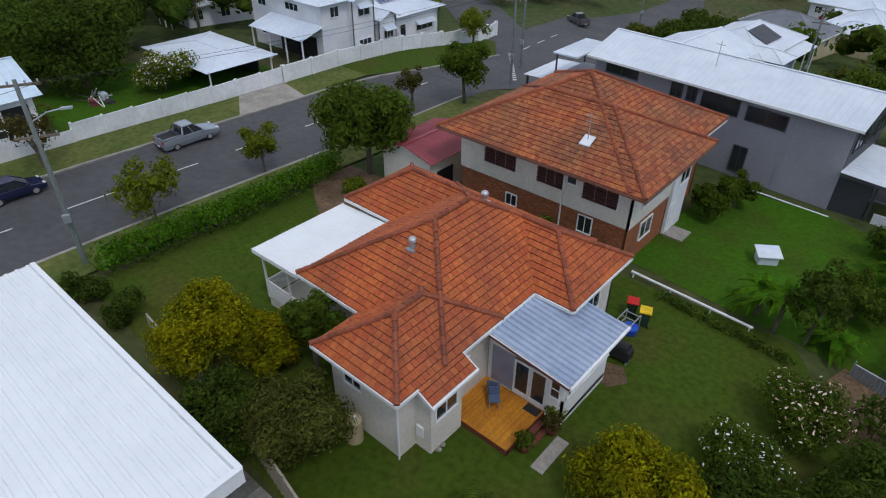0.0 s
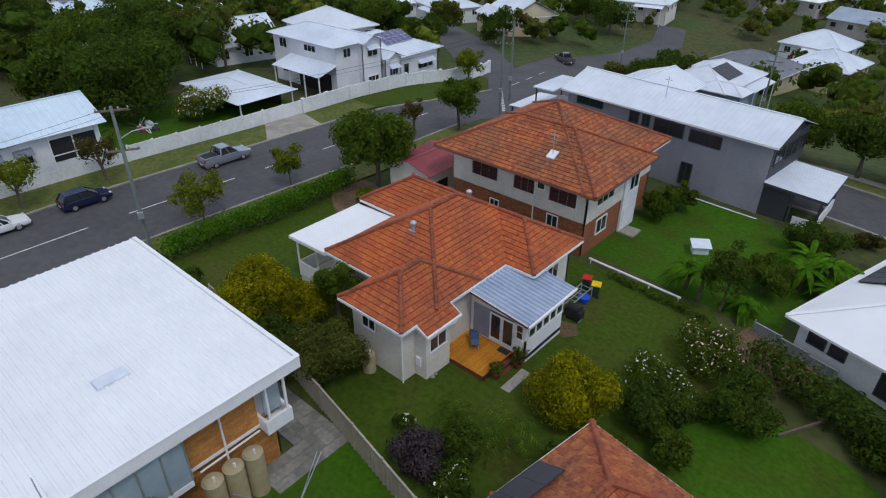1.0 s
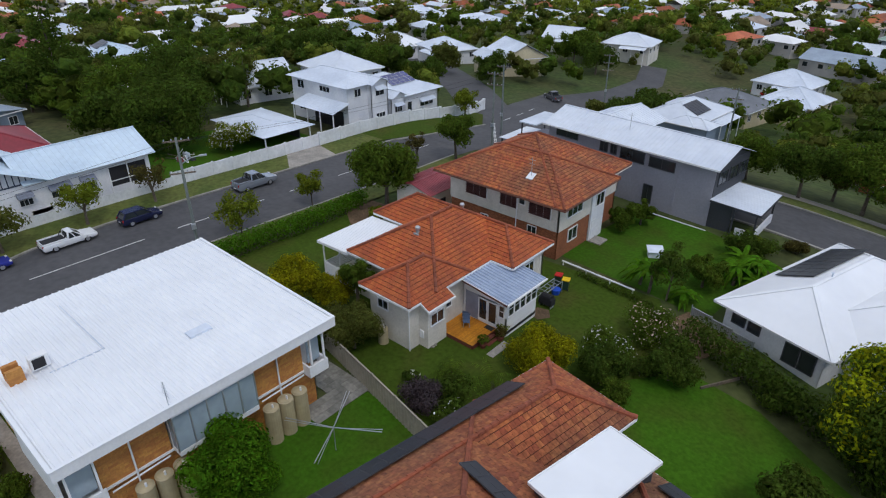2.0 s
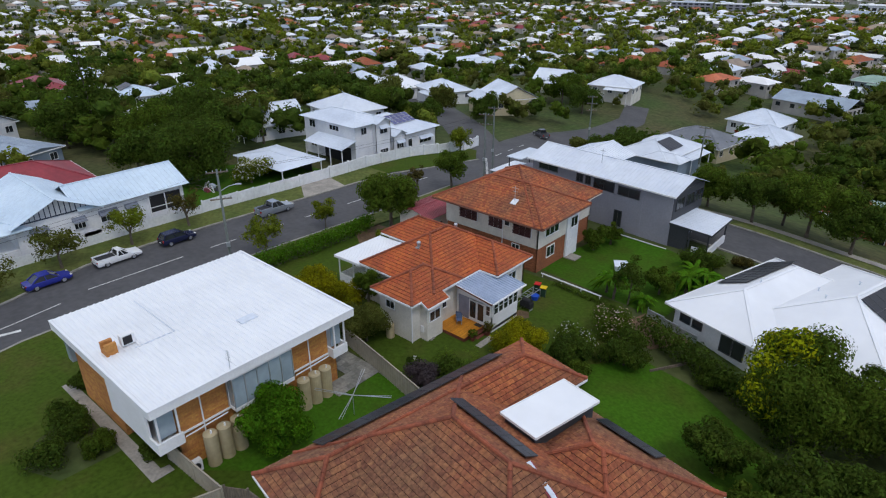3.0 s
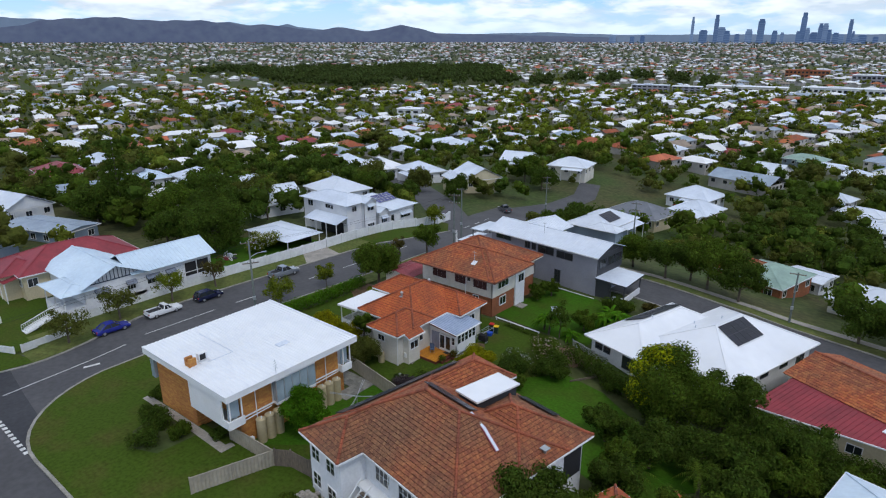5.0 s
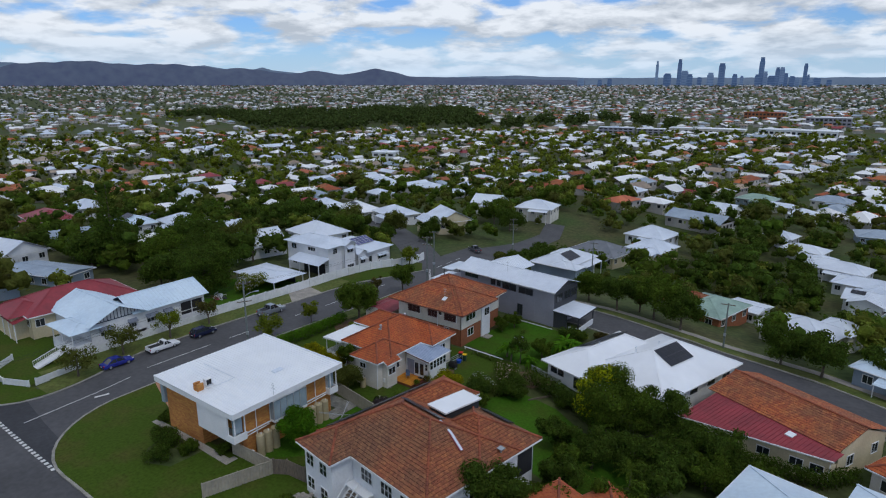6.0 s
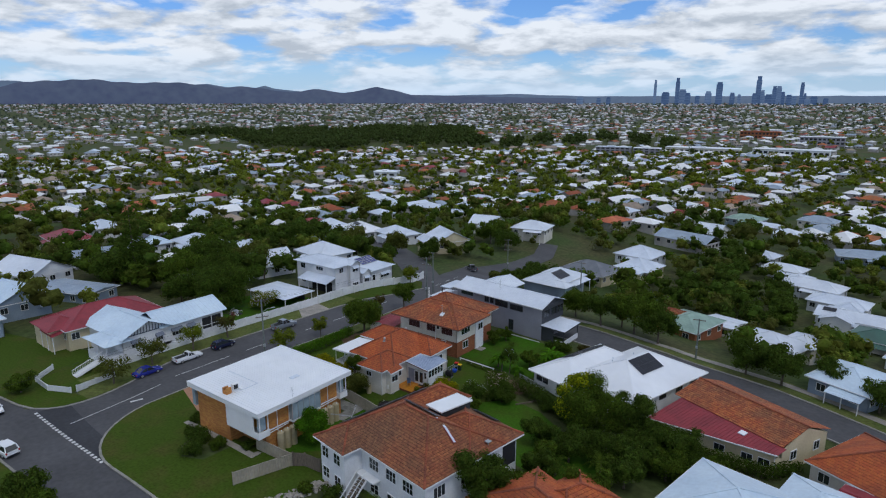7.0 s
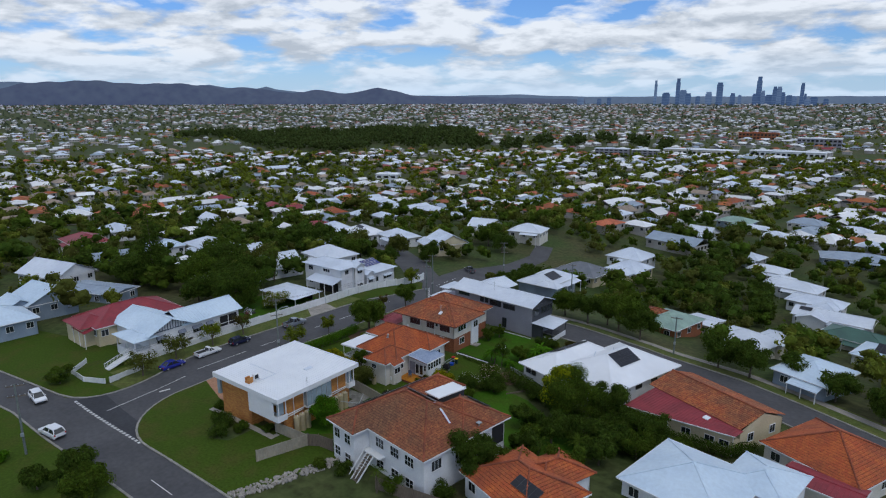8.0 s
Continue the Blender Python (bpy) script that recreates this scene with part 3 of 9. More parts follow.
def cut_line(flat, c, axis):
    """Where the line (axis coordinate = c) crosses a convex polygon: the range of the other coordinate."""
    hits = []
    for (a, b) in zip(flat, flat[1:] + flat[:1]):
        u, v = a[axis], b[axis]
        if (u - c) * (v - c) <= 0 and abs(u - v) > 1e-6:
            t = (c - u) / (v - u)
            hits.append(a[1 - axis] + (b[1 - axis] - a[1 - axis]) * t)
    return (min(hits), max(hits)) if len(hits) > 1 else None


def tile_spots(face, course=0.34, width=0.30):
    """Places of the tiles of one roof face, course by course from the eave."""
    o, e, s, n, flat = face_frame(face)
    top = max(b for _, b in flat)
    out, r = [], 0
    while r * course < top - 0.05:
        b0, b1 = r * course, min((r + 1) * course, top)
        span = cut_line(flat, (b0 + b1) / 2, 1)
        if span:
            a = span[0] + 0.02
            a -= (r % 2) * width / 2
            while a < span[1]:
                a0, a1 = max(a, span[0]), min(a + width, span[1])
                if a1 - a0 > 0.04:
                    out.append((o + e * a0 + s * (b0 + 0.03), e, s, n, a1 - a0, b1 - b0 - 0.03))
                a += width
        r += 1
    return out


def tile_shape(w, d, gap=0.012):
    """One tile: thick at its lower edge, rolled along the middle."""
    t0, t1 = 0.06, 0.03
    v = [(0, 0, 0), (0, 0, t0 * 0.75), (w * 0.5, 0, t0), (w - gap, 0, t0 * 0.75), (w - gap, 0, 0), (0, d, t1 * 0.6), (w * 0.5, d, t1), (w - gap, d, t1 * 0.6)]
    return v, [(0, 4, 3, 2, 1), (1, 2, 6, 5), (2, 3, 7, 6), (4, 7, 3), (0, 1, 5)]


def tiled_roof(parent, faces, lines, material, piece_material=None, pieces=(), rng=None, course=0.34, width=0.30, label=""):
    """Tiles on every face. The faces named in pieces get tiles as objects of their own, 300 at most."""
    base, tiles, caps = Geo(), Geo(), Geo()
    roof = part("roof", Geo().poly([(0, 0, 0), (0, 0, 0.001), (0, 0.001, 0)]), M_GAPSHADE, parent)
    shared, made = {}, 0
    for i, face in enumerate(faces):
        base.poly(face)
        for spot, e, s, n, w, d in tile_spots(face, course, width):
            lift = rng.uniform(0.0, 0.012)
            tilt = rng.uniform(-0.01, 0.01)
            if i in pieces and made < 300 and w > width - 0.02:
                key = (round(w, 2), round(d, 2))
                if key not in shared:
                    shared[key] = Geo().add(*tile_shape(w, d)).mesh("tile")
                    shared[key].materials.append(piece_material)
                ob = new("tile", shared[key])
                ob.parent = roof
                ob.matrix_basis = Matrix.Translation(spot + n * lift) @ Matrix((e, s, n)).transposed().to_4x4()
                made += 1
            else:
                v, f = tile_shape(w, d)
                tiles.add([spot + e * x + s * y + n * (z + lift + tilt * (x - w / 2) * 4) for x, y, z in v], f)
    for a, b in lines:
        a, b = Vector(a), Vector(b)
        count = max(1, int((b - a).length / 0.42))
        for k in range(count):
            p, q = a.lerp(b, k / count), a.lerp(b, (k + 1.12) / count)
            up = Vector((0, 0, 0.05 + rng.uniform(0, 0.015)))
            caps.tube([p + up + Vector((0, 0, 0.02)), q + up], [0.135, 0.115], 7)
    roof.data = base.mesh("roof")
    roof.data.materials.append(M_GAPSHADE)
    tagged(part("roof_tiles", tiles, material, roof, label), kind="stuff")
    tagged(part("ridge_capping", caps, M_CAP, roof, "mortared terracotta ridge and hip caps"), kind="stuff")
    return roof


def ribbed(faces, spacing=0.38, height=0.03, rib=0.045, geo=None):
    """Metal sheet: straight-sided faces get a folded profile with ribs down the slope, the others a plain thick sheet."""
    g = geo or Geo()
    for face in faces:
        o, e, s, n, flat = face_frame(face)
        if len(face) == 4 and abs(flat[0][0] - flat[3][0]) < 0.05 and abs(flat[1][0] - flat[2][0]) < 0.05:
            length = flat[1][0]
            count = max(2, round(length / spacing))
            cuts = []
            for k in range(count):
                c = (k + 0.5) * length / count
                cuts += [(c - rib, 0.0), (c - rib * 0.5, height), (c + rib * 0.5, height), (c + rib, 0.0)]
            cuts = [(0.0, 0.0)] + cuts + [(length, 0.0)]
            k = len(g.v)
            for a, h in cuts:
                u = a / length
                low = o + e * a + s * (flat[0][1] + (flat[1][1] - flat[0][1]) * u)
                top = o + e * a + s * (flat[3][1] + (flat[2][1] - flat[3][1]) * u)
                g.v += [tuple(low + n * h), tuple(top + n * h), tuple(low - n * 0.03), tuple(top - n * 0.03)]
            m = len(cuts)
            for i in range(m - 1):
                p, q = k + i * 4, k + i * 4 + 4
                g.f += [(p, q, q + 1, p + 1), (p + 2, p + 3, q + 3, q + 2), (p, p + 2, q + 2, q), (p + 1, q + 1, q + 3, p + 3)]
            g.f += [(k, k + 1, k + 3, k + 2), (k + m * 4 - 4, k + m * 4 - 2, k + m * 4 - 1, k + m * 4 - 3)]
        else:
            g.prism([Vector(p) - n * 0.04 for p in face], n * 0.04)
    return g


def metal_roof(parent, faces, lines, material, spacing=0.45, label="", flash=None):
    roof = part("roof", ribbed(faces, spacing), material, parent, label)
    if lines:
        for a, b in lines:
            if (Vector(b) - Vector(a)).length > 0.3:
                part("ridge_flashing", Geo().bar(Vector(a) + Vector((0, 0, 0.02)), Vector(b) + Vector((0, 0, 0.02)), 0.26, 0.05), flash or material, roof)
    return roof


def gutter(parent, outline, z, material=None, deep=0.16):
    """One gutter along each eave."""
    n = len(outline)
    for i in range(n):
        a, b = outline[i], outline[(i + 1) % n]
        part("gutter", Geo().bar((*a, z - deep / 2), (*b, z - deep / 2), 0.12, deep), material or M_TRIM, parent)


def walls(parent, outline, z0, z1, material, thick=0.2, name="wall"):
    """One wall for each side of the outline (counterclockwise)."""
    for a, b in zip(outline, outline[1:] + outline[:1]):
        g = Geo()
        d = Vector((b[0] - a[0], b[1] - a[1], 0)).normalized()
        inn = Vector((-d.y, d.x, 0)) * thick
        p, q = Vector((*a, z0)), Vector((*b, z0))
        g.prism([p, q - d * 0.003, q - d * 0.003 + inn, p + inn], (0, 0, z1 - z0))
        part(name, g, material, parent)


def boards(parent, a, b, z0, z1, pitch, material, out=0.02, name="cladding"):
    """Overlapping boards along one side, as a relief on the wall."""
    g = Geo()
    d = Vector((b[0] - a[0], b[1] - a[1], 0)).normalized()
    o = Vector((d.y, -d.x, 0))
    z = z0
    while z < z1 - 0.02:
        p, q = Vector((*a, z)), Vector((*b, z))
        h = min(pitch, z1 - z)
        g.poly([p + o * out, q + o * out, q + Vector((0, 0, h)) + o * 0.004, p + Vector((0, 0, h)) + o * 0.004])
        g.poly([p, q, q + o * out, p + o * out])
        z += pitch
    return tagged(part(name, g, material, parent), kind="stuff")


def window(parent, x, y, z, w, h, face, bars=1, frame=None, glass=None, hood=None, deep=0.09, name="window", rails=0):
    """A framed window on a wall; x, y on the wall's face, z its middle; face is the heading of its outside in degrees from +x."""
    hold = new(name)
    hold.parent = parent
    hold.matrix_basis = pose(x, y, z, 0, 0, face + 90)
    f = Geo()
    t = 0.07
    f.box((-w / 2 - t, -deep, h / 2), (w / 2 + t, 0, h / 2 + t)).box((-w / 2 - t, -deep - 0.03, -h / 2 - t), (w / 2 + t, 0, -h / 2))
    f.box((-w / 2 - t, -deep, -h / 2), (-w / 2, 0, h / 2)).box((w / 2, -deep, -h / 2), (w / 2 + t, 0, h / 2))
    for i in range(1, bars):
        c = -w / 2 + w * i / bars
        f.box((c - 0.025, -deep * 0.8, -h / 2), (c + 0.025, -0.02, h / 2))
    for i in range(1, rails + 1):
        c = -h / 2 + h * i / (rails + 1)
        f.box((-w / 2, -deep * 0.7, c - 0.02), (w / 2, -0.02, c + 0.02))
    part("window_frame", f, frame or M_TRIM, hold)
    part("pane", Geo().box((-w / 2, -0.045, -h / 2), (w / 2, -0.015, h / 2)), glass or M_GLASS, hold)
    if hood:
        k = Geo()
        k.prism([(-w / 2 - 0.15, -0.02, h / 2 + 0.12), (w / 2 + 0.15, -0.02, h / 2 + 0.12), (w / 2 + 0.15, -0.75, h / 2 - 0.35), (-w / 2 - 0.15, -0.75, h / 2 - 0.35)], (0, 0, 0.04))
        for c in (-w / 2 - 0.15, w / 2 + 0.13):
            k.poly([(c, -0.02, h / 2 + 0.1), (c, -0.75, h / 2 - 0.35), (c, -0.02, h / 2 - 0.35)])
        part("window_hood", k, hood, hold)
    return hold


def solar(parent, corner, e, s, n, cols, rows, w=1.0, h=1.65, material=None, name="solar_panel", lift=0.12):
    """Rows of framed panels on a roof plane; corner is the lower left one, e along, s up."""
    corner, e, s, n = Vector(corner), Vector(e).normalized(), Vector(s).normalized(), Vector(n).normalized()
    shared = None
    for r in range(rows):
        for c in range(cols):
            hold = new(name)
            hold.parent = parent
            hold.matrix_basis = Matrix.Translation(corner + e * c * (w + 0.02) + s * r * (h + 0.02) + n * lift) @ Matrix((e, s, n)).transposed().to_4x4()
            if shared is None:
                cell = Geo().box((0.03, 0.03, 0), (w - 0.03, h - 0.03, 0.035)).mesh("cell_sheet")
                rim = Geo()
                for a, b in (((0, 0, -0.02), (w, 0.03, 0.045)), ((0, h - 0.03, -0.02), (w, h, 0.045)), ((0, 0.03, -0.02), (0.03, h - 0.03, 0.045)), ((w - 0.03, 0.03, -0.02), (w, h - 0.03, 0.045)), ((0.03, h / 2 - 0.01, 0.0), (w - 0.03, h / 2 + 0.01, 0.04))):
                    rim.box(a, b)
                shared = (cell, rim.mesh("panel_frame"))
            part("cell_sheet", shared[0], material or M_SOLAR, hold)
            part("panel_frame", shared[1], M_ALU if material else M_PANELRIM, hold)


def gable_wall(parent, pts, thick, material, name="gable"):
    return part(name, Geo().prism(pts, thick), material, parent)


def rect(x0, x1, y0, y1):
    return [(x0, y0), (x1, y0), (x1, y1), (x0, y1)]


# ---- the tiled bungalow ----
rng = random.Random(11)
TAN_A, EAVE_A = 0.60, 3.45


def bungalow():
    h = thing("bungalow", "low cream bungalow with an orange tiled hip roof", "house")
    faces, lines = [], []
    for r in ((-9.4, 0.15, 9.0, 21.15), (-13.2, 2.25, 15.45, 21.15), (-4.95, 0.15, 6.25, 13.0)):
        f, l = hip(*r, EAVE_A, TAN_A)
        faces += f
        lines += l
    # the east slope runs on over a small bay
    low = EAVE_A - 0.46
    faces.append([(0.92, 7.4, low), (0.92, 10.15, low), (0.15, 10.15, EAVE_A + 0.004), (0.15, 7.4, EAVE_A + 0.004)])
    tiled_roof(h, faces, lines, M_TILE_A, M_TILE_PIECE, (1, 9), rng, label="orange terracotta roof tiles with darker weathered ones")
    part("soffit", Geo().box((-9.3, 9.1, 3.30), (0.05, 21.05, 3.38)).box((-13.1, 15.55, 3.31), (2.15, 21.05, 3.385)).box((-4.85, 6.35, 3.30), (0.05, 9.0, 3.38)), M_TRIM, h)
    gutter(h, [(-4.95, 6.25), (0.15, 6.25), (0.15, 15.45), (2.25, 15.45), (2.25, 21.15), (-13.2, 21.15), (-13.2, 15.45), (-9.4, 15.45), (-9.4, 9.0), (-4.95, 9.0)], EAVE_A)
    part("bay_gutter", Geo().bar((0.97, 7.35, low - 0.06), (0.97, 10.2, low - 0.06), 0.12, 0.14).bar((0.15, 7.37, EAVE_A - 0.1), (0.97, 7.37, low - 0.06), 0.05, 0.16).bar((0.15, 10.18, EAVE_A - 0.1), (0.97, 10.18, low - 0.06), 0.05, 0.16), M_TRIM, h)
    out = [(-4.4, 6.8), (-0.4, 6.8), (-0.4, 7.8), (0.45, 7.8), (0.45, 9.8), (-0.4, 9.8), (-0.4, 15.9), (1.7, 15.9), (1.7, 20.6), (-12.6, 20.6), (-12.6, 16.0), (-8.8, 16.0), (-8.8, 9.6), (-4.4, 9.6)]
    walls(h, [p for p in out if p[0] != 0.45 and not (p[0] == -0.4 and 7 < p[1] < 10)], -1.3, 3.32, M_CREAM)
    walls(h, [(-0.38, 7.8), (0.45, 7.8), (0.45, 9.8), (-0.38, 9.8)], -1.3, 2.86, M_CREAM, 0.1)
    part("bay_head", Geo().box((-0.42, 7.82, 2.7), (0.2, 9.78, 3.2)), M_CREAM, h)
    boards(h, (-4.4, 6.8), (-0.4, 6.8), -0.6, 3.3, 0.2, M_CREAM)
    boards(h, (0.45, 7.8), (0.45, 9.8), -0.6, 2.7, 0.2, M_CREAM)
    boards(h, (-0.4, 7.8), (0.45, 7.8), -0.6, 2.7, 0.2, M_CREAM)
    boards(h, (-4.4, 9.6), (-4.4, 6.8), -0.6, 3.3, 0.2, M_CREAM)
    window(h, -3.0, 6.8, 2.3, 1.0, 0.7, -90, 2)
    window(h, 0.45, 8.75, 1.7, 1.3, 0.9, 0, 2)
    window(h, -0.4, 10.9, 1.6, 0.7, 0.9, 0, 1)
    window(h, 1.7, 18.2, 1.9, 1.8, 1.2, 0, 3)
    window(h, 1.0, 15.9, 2.2, 0.9, 0.8, -90, 1)
    window(h, -8.8, 12.0, 1.7, 1.6, 1.2, 180, 2)
    window(h, -4.4, 8.2, 1.9, 1.0, 1.0, 180, 2)
    # whirlybird vents
    for x, y, z in ((-4.66, 12.28, 5.42), (-4.75, 17.75, 5.5)):
        v = new("roof_vent")
        v.parent = h
        v.matrix_basis = pose(x, y, z)
        part("flashing", Geo().box((-0.24, -0.24, -0.12), (0.24, 0.24, 0.02)), M_STEEL, v)
        part("throat", Geo().tube([(0, 0, 0), (0, 0, 0.3)], 0.15, 12), M_STEEL, v)
        part("turbine", Geo().tube([(0, 0, 0.28), (0, 0, 0.36), (0, 0, 0.48), (0, 0, 0.58), (0, 0, 0.62)], [0.13, 0.19, 0.21, 0.16, 0.05], 14), M_ALU, v, smooth=True)
    part("downpipe", Geo().tube([(0.05, 6.4, 3.3), (-0.35, 6.72, 2.9), (-0.35, 6.72, -0.6)], 0.045, 8), M_TRIM, h)
    part("meter_box", Geo().box((-0.25, 7.68, 0.2), (0.1, 7.78, 0.8)), M_TRIM, h)
    return h


bungalow()


def sunroom():
    s = thing("sunroom", "white sunroom extension with blue-grey ribbed metal roof", "extension")
    face = [(4.3, 12.0, 2.78), (4.3, 17.0, 2.78), (0.16, 17.0, 3.28), (0.16, 12.0, 3.28)]
    part("roof", ribbed([face], 0.33, 0.10, 0.085), M_SUNROOM, s, "blue-grey ribbed metal roof sheets")
    part("barge_board", Geo().bar((0.16, 11.97, 3.18), (4.32, 11.97, 2.68), 0.05, 0.2), M_REDSTAIN, s, "dark red barge board")
    part("roof_gutter", Geo().bar((4.36, 11.95, 2.68), (4.36, 17.05, 2.68), 0.12, 0.13).bar((0.16, 11.93, 3.27), (4.3, 11.93, 2.79), 0.04, 0.06).bar((0.16, 11.98, 3.36), (0.16, 15.4, 3.36), 0.12, 0.1), M_TRIM, s)
    x1, y0, y1 = 3.75, 12.75, 16.7
    part("floor", Geo().box((-0.3, y0, -0.55), (x1, y1, -0.3)), M_TRIM, s)
    part("base_wall", Geo().box((x1 - 0.12, y0, -0.95), (x1, y1, 0.9)), M_TRIM, s)
    part("end_wall", Geo().box((-0.35, y1 - 0.12, -0.95), (x1 - 0.12, y1, 2.8)), M_TRIM, s)
    part("front_wall", Geo().box((-0.35, y0, 1.95), (x1, y0 + 0.1, 2.75)).box((-0.35, y0, -0.3), (-0.15, y0 + 0.1, 1.95)).box((2.9, y0, -0.3), (3.1, y0 + 0.1, 1.95)).box((3.55, y0, -0.3), (x1, y0 + 0.1, 1.95)).box((3.1, y0, -0.95), (3.55, y0 + 0.1, 0.9)), M_TRIM, s)
    part("corner_post", Geo().box((x1 - 0.14, y0 - 0.006, 0.9), (x1 + 0.006, y0 + 0.12, 2.72)), M_TRIM, s)
    for i in range(5):
        window(s, x1, y0 + 0.5 + i * 0.74, 1.65, 0.6, 1.2, 0, 1, rails=1)
    window(s, 3.33, y0, 1.4, 0.4, 0.95, -90, 1, rails=1)
    for c in (1.12, 2.02):
        d = new("french_door")
        d.parent = s
        d.matrix_basis = pose(c, y0 - 0.02, -0.28)
        f = Geo()
        for a, b in (((0, 0, 0), (0.1, 0.06, 2.1)), ((0.77, 0, 0), (0.87, 0.06, 2.1)), ((0.1, 0, 0), (0.77, 0.06, 0.28)), ((0.1, 0, 1.98), (0.77, 0.06, 2.1))):
            f.box(a, b)
        part("door_frame", f, M_TRIM, d)
        part("pane", Geo().box((0.1, 0.02, 0.28), (0.77, 0.04, 1.98)), M_GLASS, d)
        part("handle", Geo().box((0.8, -0.05, 1.0), (0.84, 0, 1.12)), M_ALU, d)
    g = Geo()
    for i in range(26):
        x = -0.1 + i * 0.045
        g.box((x, y0 + 0.12 + 0.03 * (i % 2), 0.0), (x + 0.04, y0 + 0.15 + 0.03 * (i % 2), 2.0))
    part("curtain", g, mat("curtain_cloth", (0.62, 0.61, 0.68), rough=0.9, fine=8), s, "pale lilac pleated curtain")
    part("side_pane", Geo().box((-0.15, y0 + 0.02, -0.3), (1.1, y0 + 0.04, 1.95)), mat("clear_glazing", (0.30, 0.31, 0.38), rough=0.1, fine=1, bump=0), s)
    return s


sunroom()


def deck():
    d = thing("timber_deck", "bright orange oiled timber deck with steps", "deck")
    x0, x1, y0, y1 = -0.38, 2.95, 9.85, 12.72
    part("frame", Geo().box((x0, y0 + 0.02, -0.9), (x1 - 0.02, y0 + 0.12, -0.34)).box((x1 - 0.12, y0, -0.9), (x1 - 0.02, y1, -0.34)), M_REDSTAIN, d)
    shared = Geo().box((0, 0, 0), (0.088, y1 - y0, 0.03)).mesh("board")
    shared.materials.append(M_DECK)
    n = int((x1 - x0) / 0.094)
    for i in range(n):
        b = new("board", shared)
        b.parent = d
        b.matrix_basis = pose(x0 + i * 0.094, y0, -0.33 + rng.uniform(0, 0.004))
    for i in range(3):
        part("step", Geo().box((x1 + i * 0.3, 11.0, -0.52 - i * 0.17), (x1 + 0.3 + i * 0.3, 12.3, -0.47 - i * 0.17)), M_REDSTAIN, d, "red-brown stair tread")
    part("doormat", Geo().box((2.1, 12.2, -0.296), (2.85, 12.66, -0.28)), M_BLACK, d)


deck()
tagged(part("garden_slab", Geo().box((4.0, 10.1, -0.72), (4.6, 12.2, -0.62)), M_CONCRETE), "grey concrete slab at the foot of the deck steps", "paving")


def patio():
    p = thing("front_patio", "white flat-roofed front patio with slatted balustrade", "patio")
    face = [(-13.3, 15.4, 3.05), (-13.3, 9.1, 3.05), (-9.45, 9.1, 3.2), (-9.45, 15.4, 3.2)]
    part("roof", ribbed([face], 0.2, 0.025, 0.04), M_ROOFWHITE, p, "white ribbed patio roof with a cream edge")
    part("fascia", Geo().bar((-13.33, 9.05, 2.95), (-13.33, 15.45, 2.95), 0.06, 0.24).bar((-13.3, 9.07, 2.97), (-9.45, 9.07, 3.1), 0.06, 0.24), M_TRIM, p)
    part("floor", Geo().box((-13.0, 9.4, -1.3), (-8.85, 15.4, -0.15)), M_CREAM, p)
    for x, y in ((-13.0, 9.4), (-10.9, 9.4), (-8.95, 9.4), (-13.0, 12.4), (-13.0, 15.2)):
        part("post", Geo().box((x - 0.05, y - 0.05, -0.15), (x + 0.05, y + 0.05, 3.05)), M_TRIM, p)
    for a, b in (((-13.0, 9.4), (-8.95, 9.4)), ((-13.0, 9.4), (-13.0, 15.2))):
        rail = part("balustrade", Geo().bar((*a, 1.0), (*b, 1.0), 0.07, 0.05), M_TRIM, p, "white horizontal slat balustrade")
        for k in range(6):
            part("slat", Geo().bar((*a, k * 0.17), (*b, k * 0.17), 0.025, 0.13), M_TRIM, rail)


patio()


